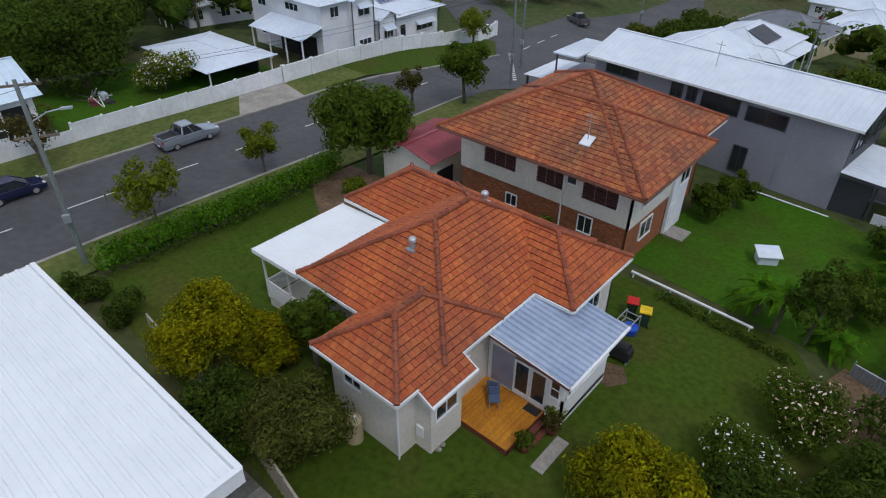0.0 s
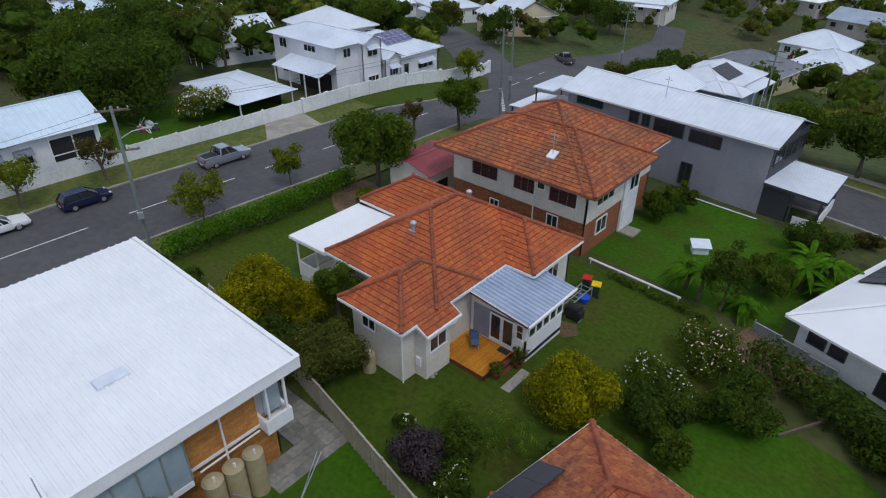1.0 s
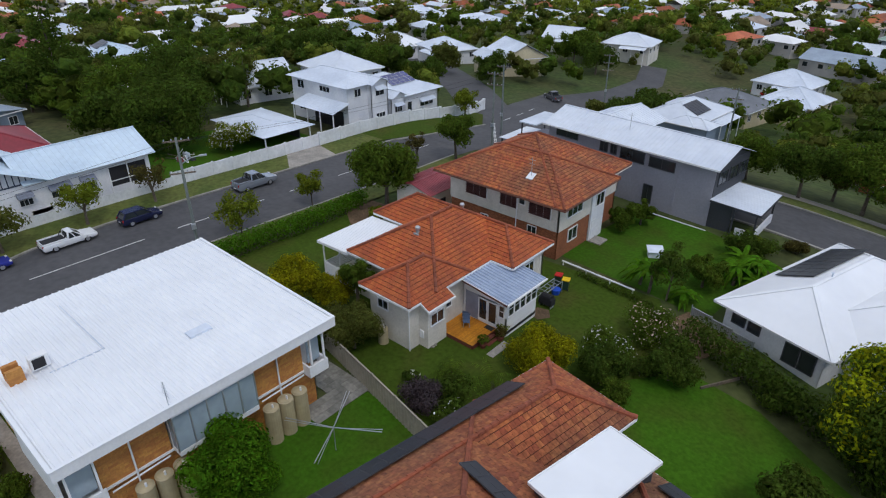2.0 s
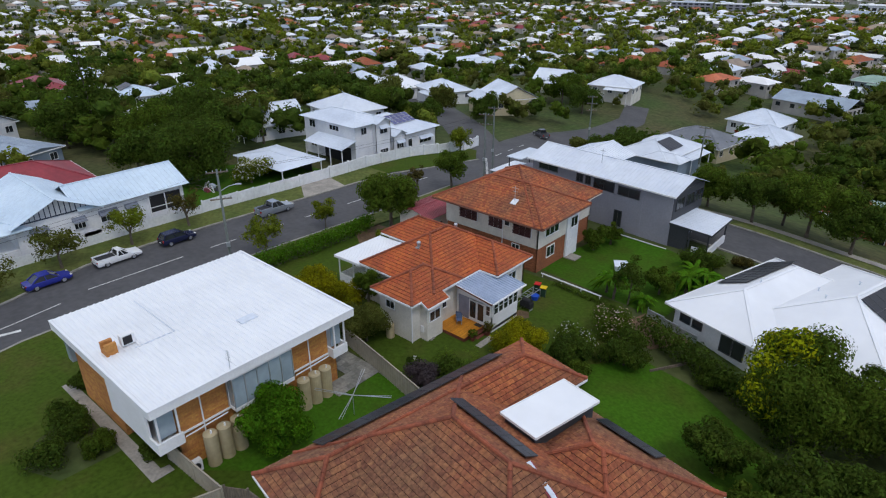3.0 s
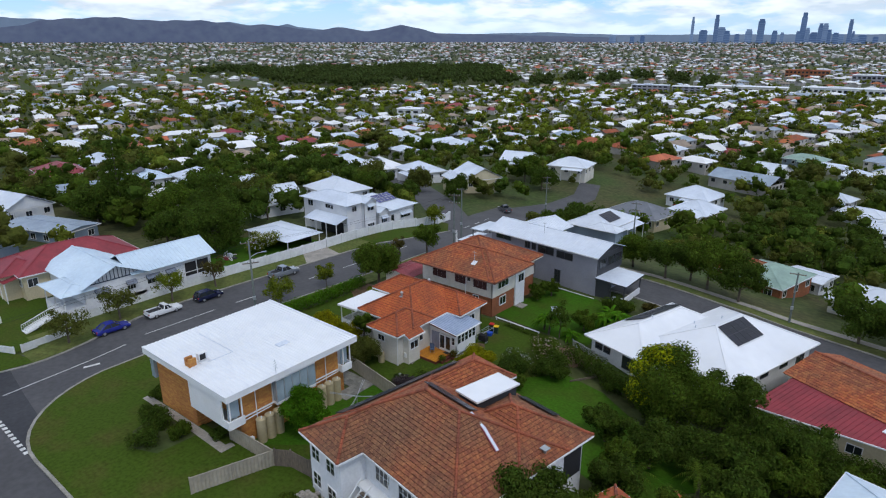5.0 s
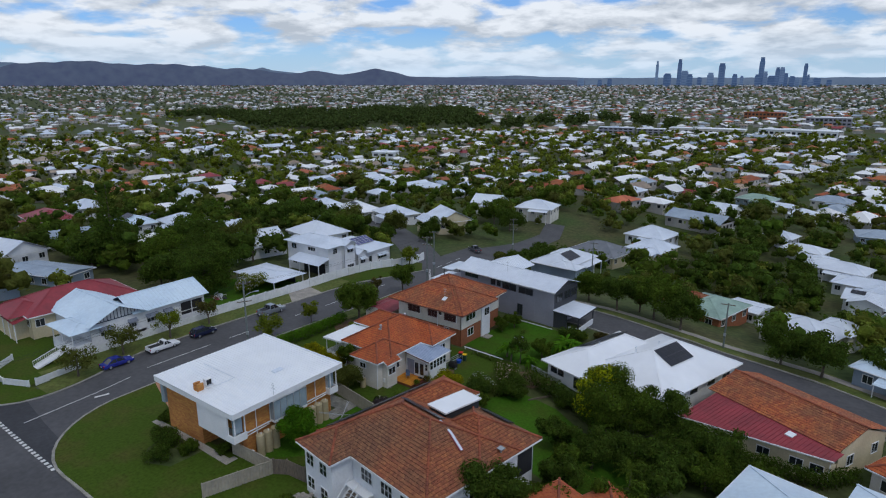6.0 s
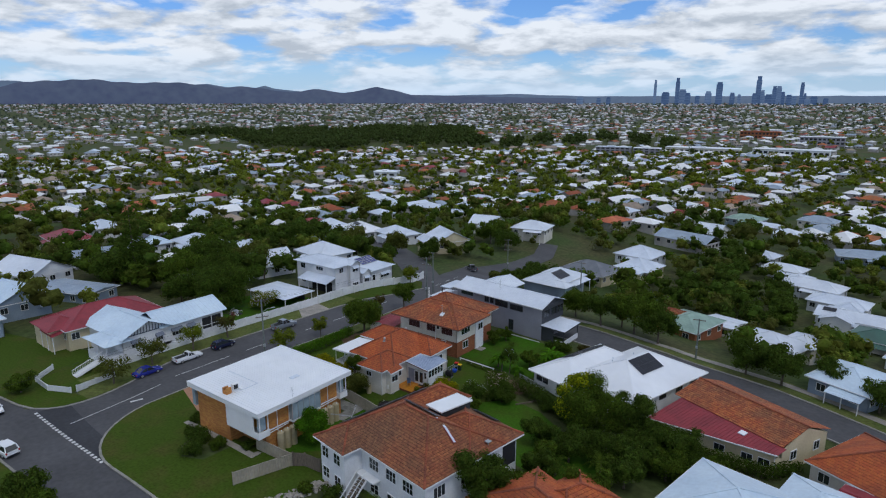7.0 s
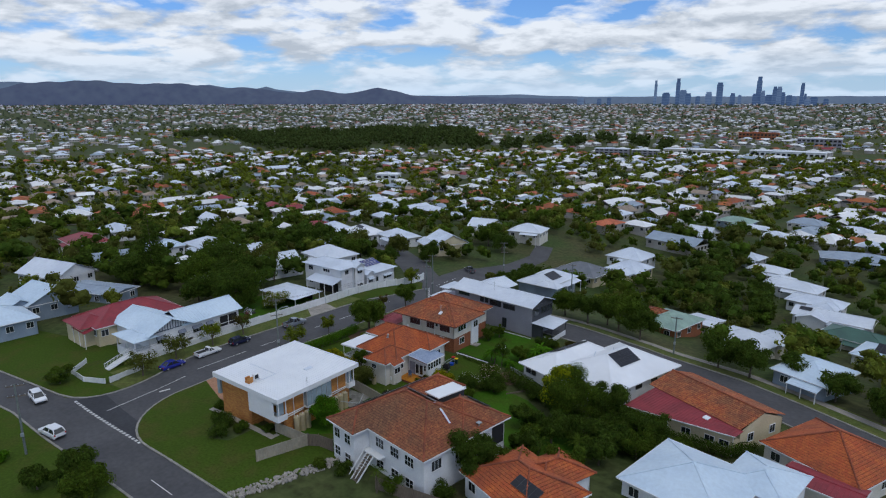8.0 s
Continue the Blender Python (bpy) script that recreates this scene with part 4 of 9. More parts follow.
# ---- the two-storey tiled house ----
def tall_tiled_house():
    h = thing("two_storey_house", "two-storey cream house with weathered tile roof and brick base", "house")
    faces, lines = [], []
    for r in ((-14.4, 0.9, 24.9, 35.1), (-14.3, -0.1, 25.0, 39.5)):
        f, l = hip(*r, 4.6, 0.49)
        faces += f
        lines += l
    tiled_roof(h, faces, lines, M_TILE_B, rng=rng, course=0.36, width=0.32, label="brown weathered roof tiles with orange patches")
    gutter(h, [(-14.4, 24.9), (0.9, 24.9), (0.9, 35.1), (-0.1, 35.1), (-0.1, 39.5), (-14.4, 39.5)], 4.6, mat("brown_gutter", (0.20, 0.09, 0.06), fine=6))
    part("soffit", Geo().box((-14.3, 25.0, 4.42), (0.0, 39.4, 4.5)).box((0.0, 25.0, 4.42), (0.8, 35.0, 4.5)), M_CREAM, h)
    out = [(-13.0, 25.9), (-0.1, 25.9), (-0.1, 34.2), (-0.9, 34.2), (-0.9, 38.5), (-13.0, 38.5)]
    walls(h, out, 1.75, 4.44, M_CREAM)
    low = [(x - 0.0, y) for x, y in [(-12.9, 26.0), (-0.2, 26.0), (-0.2, 34.1), (-1.0, 34.1), (-1.0, 38.4), (-12.9, 38.4)]]
    walls(h, low, -1.6, 1.75, M_REDBRICK, name="brick_base")
    g = Geo()
    for r in range(36):
        z = -1.55 + r * 0.092
        x = -12.85 + (r % 2) * 0.12
        while x < -0.4:
            g.box((x, 25.985, z), (x + 0.23, 26.0, z + 0.076))
            x += 0.245
    tagged(part("bricks", g, M_REDBRICK, h, "red-brown brick courses"), kind="stuff")
    part("corner_wall", Geo().box((-0.15, 31.6, -1.3), (0.05, 34.1, 4.4)), M_WHITEWALL, h)
    shutter = mat("dark_red_louvre", (0.085, 0.03, 0.028), rough=0.6, fine=6)
    for x, w in ((-9.6, 2.5), (-5.7, 1.9), (-2.2, 2.3)):
        window(h, x, 25.9, 3.45, w, 1.2, -90, 3, frame=M_TRIM)
        s = Geo()
        for k in range(7):
            s.box((x - w / 2, 25.70, 2.86 + k * 0.18), (x + w / 2, 25.78, 2.96 + k * 0.18))
        part("louvre_screen", s, shutter, h, "dark red horizontal louvre screen")
    window(h, -4.2, 25.9, 3.75, 0.6, 0.6, -90, 1)
    window(h, -3.0, 26.0, 0.95, 0.9, 1.1, -90, 2)
    window(h, -8.6, 26.0, 0.6, 0.8, 0.8, -90, 2)
    window(h, -0.1, 28.5, 3.4, 2.6, 1.2, 0, 3)
    window(h, -0.2, 28.6, 0.7, 1.5, 1.2, 0, 2)
    window(h, 0.05, 33.0, 2.9, 1.4, 1.2, 0, 2)
    d = new("side_door")
    d.parent = h
    part("door_leaf", Geo().box((0.05, 31.85, -1.2), (0.1, 32.7, 0.9)), M_WHITEWALL, d)
    part("door_step", Geo().box((0.06, 31.5, -1.5), (1.4, 33.0, -1.12)), M_CONCRETE, h)
    part("downpipe", Geo().tube([(-4.75, 25.82, 4.4), (-4.75, 25.82, -1.2)], 0.05, 8), M_TRIM, h)
    v = new("antenna_mount")
    v.parent = h
    part("flashing", Geo().prism([(-4.6, 26.8, 5.62), (-3.9, 26.8, 5.62), (-3.9, 27.5, 5.98), (-4.6, 27.5, 5.98)], (0, 0, 0.08)), M_ROOFWHITE, v)
    part("mast", Geo().tube([(-4.25, 27.2, 5.8), (-4.25, 27.2, 7.6)], 0.025, 6).bar((-4.65, 27.2, 7.4), (-3.85, 27.2, 7.4), 0.03).bar((-4.55, 27.2, 7.0), (-3.95, 27.2, 7.0), 0.03), M_STEEL, v)
    c = thing("carport_shed", "small shed with faded red ribbed roof", "shed")
    f, l = gable(-20.2, -14.6, 24.6, 31.2, 1.6, 0.7, "y")
    metal_roof(c, f, l, M_ROOFPINK, 0.25, "faded red ribbed metal roof")
    walls(c, rect(-19.8, -15.0, 24.9, 30.9), -1.9, 1.62, M_CREAM)
    boards(c, (-19.8, 24.9), (-15.0, 24.9), -1.6, 1.6, 0.15, M_CREAM, 0.02, "ribbed_cladding")
    gable_wall(c, [(-19.8, 24.9, 1.62), (-15.0, 24.9, 1.62), (-17.4, 24.9, 2.2)], (0, 0.15, 0), M_CREAM)
    part("door_leaf", Geo().box((-15.0, 25.6, -1.7), (-14.96, 27.4, 0.6)), M_BLACK, c)


tall_tiled_house()


# ---- the flat-roofed brick house ----
def brick_house():
    h = thing("brick_house", "two-storey orange brick house under a flat white metal roof", "house")
    zt = 6.0
    face = [(0.0, -15.75, zt - 0.06), (0.0, 0.0, zt - 0.06), (-15.2, 0.0, zt + 0.1), (-15.2, -15.75, zt + 0.1)]
    roof = part("roof", ribbed([face], 0.42, 0.05, 0.085), M_ROOFWHITE, h, "white ribbed metal roof sheets with scuff marks")
    part("roof_patch", Geo().prism([(-5.05, -6.75, 6.0), (-4.35, -6.75, 5.99), (-4.35, -5.4, 5.99), (-5.05, -5.4, 6.0)], (0, 0, 0.11)), M_ROOFGREY, roof, "pale translucent roof sheet")
    part("roof_joint", Geo().bar((-13.4, -10.4, 6.10), (-7.1, -10.4, 6.04), 0.05, 0.06).bar((-7.1, -10.4, 6.05), (-7.1, -13.2, 6.05), 0.05, 0.06), M_ROOFGREY, roof)
    fx = Geo()
    for a, b in (((0.03, -15.8, 0), (0.03, 0.05, 0)), ((-15.23, 0.05, 0), (-15.23, -15.8, 0)), ((0.0, 0.03, 0), (-15.2, 0.03, 0)), ((-15.2, -15.78, 0), (0.0, -15.78, 0))):
        fx.bar((a[0], a[1], 5.7), (b[0], b[1], 5.7), 0.06, 0.62)
    part("fascia", fx, M_TRIM, h, "deep white fascia boards")
    part("soffit", Geo().box((-15.1, -15.7, 5.4), (-0.05, -0.05, 5.46)), M_TRIM, h)
    part("edge_flashing", Geo().bar((0.0, -15.8, 6.03), (0.0, 0.05, 6.03), 0.2, 0.05).bar((-15.2, -15.75, 6.12), (0, -15.75, 6.0), 0.2, 0.06).bar((-15.2, 0.0, 6.14), (0, 0.0, 6.0), 0.2, 0.06), M_ROOFWHITE, h)
    # brick walls: east side in panels, south side full height
    def brickwork(name, a, b, z0, z1, pieces=False):
        hold = new(name)
        hold.parent = h
        d = Vector((b[0] - a[0], b[1] - a[1], 0))
        length = d.length
        d.normalize()
        o = Vector((d.y, -d.x, 0))
        p = Vector((*a, z0))
        part("wall_core", Geo().prism([p, p + d * length, p + d * length - o * 0.2, p - o * 0.2], (0, 0, z1 - z0)), M_MORTAR, hold)
        shared = Geo().box((0, -0.012, 0), (0.45, 0, 0.15)).mesh("brick")
        shared.materials.append(M_BRICKPIECE)
        g, made, r = Geo(), 0, 0
        while z0 + r * 0.165 < z1 - 0.1:
            x = 0.02 - (r % 2) * 0.23
            while x < length - 0.05:
                x0, x1 = max(x, 0.0), min(x + 0.45, length)
                if x1 - x0 > 0.43 and pieces and made < 140:
                    ob = new("brick", shared)
                    ob.parent = hold
                    ob.matrix_basis = Matrix.Translation(p + d * x0 + Vector((0, 0, r * 0.165))) @ Matrix((d, -o, Vector((0, 0, 1)))).transposed().to_4x4()
                    made += 1
                elif x1 - x0 > 0.03:
                    q = p + d * x0 + Vector((0, 0, r * 0.165 + rng.uniform(-0.003, 0.003)))
                    out = o * (0.010 + rng.uniform(0, 0.006))
                    w = d * (x1 - x0)
                    up = Vector((0, 0, 0.15))
                    g.add([q + out, q + w + out, q + w + up + out, q + up + out, q, q + w, q + w + up, q + up], [(0, 1, 2, 3), (4, 5, 1, 0), (5, 6, 2, 1), (6, 7, 3, 2), (7, 4, 0, 3)])
                x += 0.465
            r += 1
        tagged(part("bricks", g, M_BRICK, hold, "orange-brown brick courses"), kind="stuff")

    brickwork("brick_wall", (-1.0, -13.9), (-1.0, -10.4), 2.55, 5.42, True)
    brickwork("brick_wall", (-1.0, -5.5), (-1.0, -1.9), 2.55, 5.42, True)
    brickwork("brick_wall", (-1.25, -13.9), (-1.25, -1.0), -0.9, 2.55)
    brickwork("brick_wall", (-14.2, -15.0), (-7.2, -15.0), -1.2, 5.42)
    brickwork("brick_wall", (-7.2, -15.0), (-7.2, -13.0), -1.2, 5.42)
    brickwork("brick_wall", (-7.2, -13.0), (-1.25, -13.0), -1.2, 2.55)
    walls(h, [(-14.2, -14.8), (-7.4, -14.8), (-7.4, -12.8), (-1.45, -12.8), (-1.45, -0.8), (-14.2, -0.8)], -1.2, 5.42, M_WHITEWALL, 0.15)
    part("band", Geo().box((-1.0, -13.9, 2.45), (-0.93, -1.9, 2.6)), M_TRIM, h)
    # glazed bay
    b = new("bay_window")
    b.parent = h
    y0, y1 = -10.3, -5.55
    part("bay_box", Geo().box((-1.2, y0, 2.45), (-0.25, y1, 2.75)).box((-1.2, y0, 5.05), (-0.25, y1, 5.4)).box((-1.2, y0, 2.75), (-0.95, y0 + 0.1, 5.05)), M_TRIM, b)
    for k in range(6):
        y = y0 + (y1 - y0) * k / 5
        part("mullion", Geo().box((-0.33, y - 0.035, 2.75), (-0.25, y + 0.035, 5.05)), M_ALU, b)
    for k in range(5):
        a = y0 + (y1 - y0) * k / 5
        part("pane", Geo().box((-0.31, a + 0.04, 2.75), (-0.28, a + (y1 - y0) / 5 - 0.04, 5.05)), M_GLASSPALE, b)
    part("pane", Geo().box((-0.95, y0 + 0.02, 2.75), (-0.33, y0 + 0.05, 5.05)), M_GLASSPALE, b)
    part("pane", Geo().box((-0.95, y1 - 0.05, 2.75), (-0.33, y1 - 0.02, 5.05)), M_GLASSPALE, b)
    # corner balconies
    for y0, y1, x0 in ((-15.6, -13.9, -6.9), (-1.9, -0.5, -2.4)):
        c = new("corner_balcony")
        c.parent = h
        part("parapet", Geo().box((-0.45, y0, 2.4), (-0.3, y1, 3.15)).box((x0, y0, 2.4), (-1.3, y0 + 0.14, 5.4)).box((-1.3, y0, 2.4), (-0.45, y0 + 0.14, 3.15)) if y0 < -10 else Geo().box((-0.45, y0, 2.4), (-0.3, y1, 3.1)).box((-1.3, y1 - 0.14, 2.4), (-0.45, y1, 3.1)).box((-1.3, y0, 2.4), (-0.45, y0 + 0.12, 3.1)), M_TRIM, c)
        part("slab", Geo().box((x0 if y0 < -10 else -1.3, y0 + 0.01, 2.3), (-0.31, y1 - 0.01, 2.42)), M_TRIM, c)
        for yy in (y0 + 0.25, y1 - 0.2):
            part("post", Geo().box((-0.44, yy - 0.05, 3.1), (-0.32, yy + 0.05, 5.42)), M_TRIM, c)
        part("pane", Geo().box((-0.9, y0 + 0.3, 3.0), (-0.86, y1 - 0.2, 5.2)), M_GLASSPALE, c)
    part("balcony_panel", Geo().box((-6.9, -15.55, 3.15), (-2.2, -15.50, 5.1)), M_GLASSPALE, h, "frosted balcony glazing")
    part("balcony_panel", Geo().box((-15.0, -15.3, 2.6), (-14.3, -12.0, 5.2)), M_GLASSPALE, h, "frosted end glazing")
    for y in (-12.2, -3.6):
        pipe = Geo().tube([(-0.9, y - 1.4, 2.2), (-0.85, y, 2.3), (-0.85, y + 1.6, 2.35)], 0.05, 8)
        pipe.tube([(-0.85, y - 0.1, 5.35), (-0.85, y - 0.1, -0.6)], 0.05, 8)
        part("downpipe", pipe, M_TRIM, h)
    window(h, -1.25, -8.0, 1.0, 1.4, 1.0, 0, 2)
    # roof fittings
    ch = new("brick_vent_stack")
    ch.parent = h
    part("chimney_box", Geo().box((-8.3, -14.95, 6.0), (-7.4, -14.2, 6.45)).box((-8.3, -14.95, 6.45), (-8.05, -14.2, 6.85)).box((-7.65, -14.95, 6.45), (-7.4, -14.2, 6.85)), M_BRICK, ch, "small orange brick vent stack with open top")
    ac = new("roof_air_conditioner")
    ac.parent = h
    part("casing", Geo().box((-8.1, -13.8, 6.2), (-7.6, -12.9, 6.95)), M_TRIM, ac)
    part("fan_grille", Geo().box((-7.6, -13.7, 6.28), (-7.57, -13.1, 6.87)), M_BLACK, ac)
    part("stand", Geo().bar((-8.2, -13.85, 6.13), (-7.0, -13.85, 6.10), 0.07).bar((-8.2, -12.9, 6.13), (-7.0, -12.9, 6.10), 0.07), M_TRIM, ac)
    an = new("tv_antenna")
    an.parent = h
    g = Geo().tube([(-0.1, -10.3, 5.5), (-0.1, -10.3, 7.5)], 0.02, 6)
    for k in range(5):
        g.bar((-0.45 + 0.04 * k, -10.3, 6.7 + k * 0.17), (0.25 - 0.04 * k, -10.3, 6.7 + k * 0.17), 0.02)
    part("mast", g, M_STEEL, an)


brick_house()


# ---- the grey building ----
def grey_building():
    h = thing("grey_building", "long two-storey grey rendered building with white gabled roof", "building", pose(7.6, 42.4, 0, 0, 0, -5.5) @ pose(-7.6, -42.4, 0))
    f, l = gable(-14.2, 7.9, 42.2, 50.6, 5.05, 1.45, "x")
    metal_roof(h, f, l, M_ROOFPALE, 0.5, "white ribbed metal roof")
    f2, l2 = gable(-12.2, -4.2, 46.6, 54.0, 5.15, 1.3, "y")
    metal_roof(h, f2, l2, M_ROOFPALE, 0.5, "white cross gable roof")
    walls(h, rect(-13.7, 7.3, 42.9, 50.0), -2.6, 5.05, M_GREYWALL)
    gable_wall(h, [(7.1, 42.9, 5.05), (7.1, 50.0, 5.05), (7.1, 46.4, 6.3)], (0.18, 0, 0), M_DARKWALL)
    part("end_cladding", Geo().box((7.3, 43.0, 1.8), (7.36, 50.4, 5.05)), M_DARKWALL, h, "charcoal end cladding")
    part("eave_trim", Geo().bar((-14.2, 42.16, 4.98), (7.9, 42.16, 4.98), 0.08, 0.18), M_TRIM, h)
    part("pilaster", Geo().box((3.2, 42.84, -2.4), (3.45, 42.9, 4.95)), M_GREYWALL, h)
    part("parapet_wall", Geo().box((3.45, 42.86, -2.4), (7.34, 42.9, 4.6)), M_GREYWALL, h)
    for x0, x1, z0, z1 in ((-12.5, -9.5, 3.9, 4.7), (-6.3, -5.4, 3.5, 4.5), (-4.9, -4.2, 3.5, 4.5), (-3.6, -0.7, 3.3, 4.45), (0.0, 2.9, 3.3, 4.3), (-0.2, 0.8, -0.9, 1.1)):
        window(h, (x0 + x1) / 2, 42.9, (z0 + z1) / 2, x1 - x0, z1 - z0, -90, 2, frame=M_DARKWALL)
    for y in (44.5, 47.0, 49.2):
        window(h, 7.36, y, 3.6, 1.8, 1.4, 0, 2, frame=M_DARKWALL)
    part("roof_mast", Geo().tube([(-4.0, 44.8, 5.6), (-4.0, 44.8, 7.9)], 0.03, 6).bar((-4.4, 44.8, 7.6), (-3.6, 44.8, 7.6), 0.04), M_STEEL, h)
    p = thing("porch", "white-roofed porch on dark posts beside the grey building", "porch")
    part("roof", ribbed([[(12.4, 42.6, 1.45), (12.4, 49.4, 1.45), (7.38, 49.4, 1.75), (7.38, 42.6, 1.75)]], 0.5), M_ROOFPALE, p, "white metal porch roof")
    part("fascia", Geo().bar((12.42, 42.6, 1.33), (12.42, 49.4, 1.33), 0.06, 0.22).bar((7.4, 42.58, 1.6), (12.4, 42.58, 1.33), 0.06, 0.22), M_DARKWALL, p)
    for x, y in ((12.0, 43.0), (12.0, 49.0), (9.8, 43.0)):
        part("post", Geo().box((x - 0.08, y - 0.08, -2.9), (x + 0.08, y + 0.08, 1.4)), M_DARKWALL, p)
    part("back_wall", Geo().box((7.36, 43.0, -2.7), (9.6, 43.12, 1.5)), M_DARKWALL, p)
    part("low_wall", Geo().box((10.2, 43.0, -2.7), (12.1, 43.15, -0.7)).box((11.9, 43.15, -2.7), (12.1, 49.0, -0.7)), M_WHITEWALL, p)
    part("floor", Geo().box((7.36, 43.1, -2.6), (12.0, 49.0, -1.6)), M_CONCRETE, p)
    a = thing("front_awning", "white flat awning on dark posts at the street end", "awning")
    part("roof", ribbed([[(-20.5, 44.2, 1.9), (-14.9, 44.2, 2.1), (-14.9, 50.4, 2.1), (-20.5, 50.4, 1.9)]], 0.5), M_ROOFPALE, a, "white metal awning")
    for x, y in ((-20.2, 44.5), (-20.2, 50.0), (-16.0, 44.5)):
        part("post", Geo().box((x - 0.08, y - 0.08, -2.7), (x + 0.08, y + 0.08, 1.85)), M_DARKWALL, a)
    b = thing("upper_balcony", "small dark-railed upper balcony", "balcony")
    part("roof", Geo().box((-17.4, 44.0, 4.55), (-14.9, 49.8, 4.68)), M_ROOFGREY, b)
    part("slab", Geo().box((-17.2, 44.2, 2.3), (-14.65, 49.6, 2.5)), M_GREYWALL, b)
    for x, y in ((-17.1, 44.3), (-17.1, 49.5)):
        part("post", Geo().box((x - 0.06, y - 0.06, 2.5), (x + 0.06, y + 0.06, 4.55)), M_DARKWALL, b)


grey_building()


# ---- the white house with verandas behind the long fence ----
def white_house():
    h = thing("white_house", "white two-storey weatherboard house with pale metal roofs", "house")
    zg = -2.7
    f1, l1 = hip(-61.5, -46.6, 41.2, 49.8, 4.3, 0.34)
    f2, l2 = gable(-53.0, -45.7, 45.6, 49.6, 4.22, 0.9, "x")
    f3, l3 = hip(-61.5, -46.8, 49.4, 63.2, 0.75, 0.36)
    f4, l4 = gable(-53.0, -45.9, 50.0, 53.6, 1.2, 0.9, "x")
    metal_roof(h, f1 + f2 + f3 + f4, l1 + l2 + l3 + l4, M_ROOFGREY, 0.6, "pale grey metal roofs")
    walls(h, rect(-60.9, -47.3, 41.9, 49.2), zg, 4.3, M_WHITEWALL)
    walls(h, rect(-52.0, -46.3, 45.9, 49.35), zg, 4.25, M_WHITEWALL)
    walls(h, rect(-60.9, -47.5, 49.3, 62.5), zg - 0.8, 0.8, M_WHITEWALL)
    walls(h, rect(-52.0, -46.5, 50.3, 53.3), zg - 0.4, 1.25, M_WHITEWALL)
    boards(h, (-60.9, 41.9), (-47.3, 41.9), zg, 4.25, 0.2, M_WHITEWALL)
    gable_wall(h, [(-46.4, 45.9, 4.25), (-46.4, 49.35, 4.25), (-46.4, 47.6, 5.0)], (0.1, 0, 0), M_WHITEWALL)
    gable_wall(h, [(-46.6, 50.3, 1.22), (-46.6, 53.3, 1.22), (-46.6, 51.8, 2.0)], (0.1, 0, 0), M_WHITEWALL)
    window(h, -58.6, 41.9, 3.2, 1.6, 1.2, -90, 2)
    window(h, -52.6, 41.9, 3.3, 2.4, 0.8, -90, 3)
    window(h, -58.6, 41.9, -0.3, 1.5, 1.2, -90, 2)
    window(h, -47.3, 43.9, 3.2, 1.2, 1.1, 0, 2)
    window(h, -46.3, 47.6, 3.0, 1.8, 1.3, 0, 2, hood=M_ROOFGREY)
    window(h, -46.3, 47.6, -1.2, 1.9, 1.5, 0, 3)
    window(h, -46.5, 51.8, -0.5, 1.6, 1.4, 0, 3, hood=M_ROOFGREY)
    window(h, -47.5, 55.4, -1.5, 1.0, 2.0, 0, 1)
    window(h, -47.5, 59.6, -1.2, 3.2, 1.2, 0, 3, hood=M_ROOFGREY)
    part("veranda_roof", ribbed([[(-57.0, 38.4, 1.0), (-46.8, 38.4, 1.0), (-46.8, 41.85, 2.0), (-57.0, 41.85, 2.0)]], 0.6), M_ROOFGREY, h, "pale grey veranda roof")
    for x in (-56.7, -53.4, -50.2, -47.1):
        part("veranda_post", Geo().box((x - 0.07, 38.6, zg), (x + 0.07, 38.74, 1.05)), M_TRIM, h)
    # flat black panel in place of the shade inside the veranda entry
    part("dark_entry", Geo().box((-55.5, 41.83, zg), (-48.5, 41.88, 0.4)), M_BLACK, h)
    part("front_steps", Geo().box((-47.45, 54.2, -3.8), (-45.9, 57.2, -2.6)), M_CONCRETE, h)
    part("railing", Geo().bar((-45.95, 54.2, -1.7), (-45.95, 57.2, -1.7), 0.05).bar((-45.95, 54.2, -2.6), (-45.95, 54.2, -1.7), 0.05).bar((-45.95, 57.2, -2.6), (-45.95, 57.2, -1.7), 0.05), M_DARKWALL, h)
    solar(h, (-50.0, 54.0, 0.75 + 3.2 * 0.36), (0, 1, 0), (-1, 0, 0.36), (0.36, 0, 1), 5, 2, 1.1, 1.6, M_SOLARBLUE)
    c = thing("low_carport", "low carport with a pale hipped metal roof", "carport")
    f, l = hip(-60.5, -47.0, 26.4, 35.2, 0.3, 0.16)
    metal_roof(c, f, l, M_ROOFGREY, 0.5, "pale low hipped metal roof")
    for x, y in ((-47.6, 27.0), (-47.6, 34.6), (-54, 27.0), (-60, 27.0), (-60, 34.6), (-54, 34.6)):
        part("post", Geo().box((x - 0.07, y - 0.07, -2.6), (x + 0.07, y + 0.07, 0.3)), M_TRIM, c)
    part("back_wall", Geo().box((-60.0, 34.4, -2.6), (-50.0, 34.55, 0.2)), M_DARKWALL, c)


white_house()


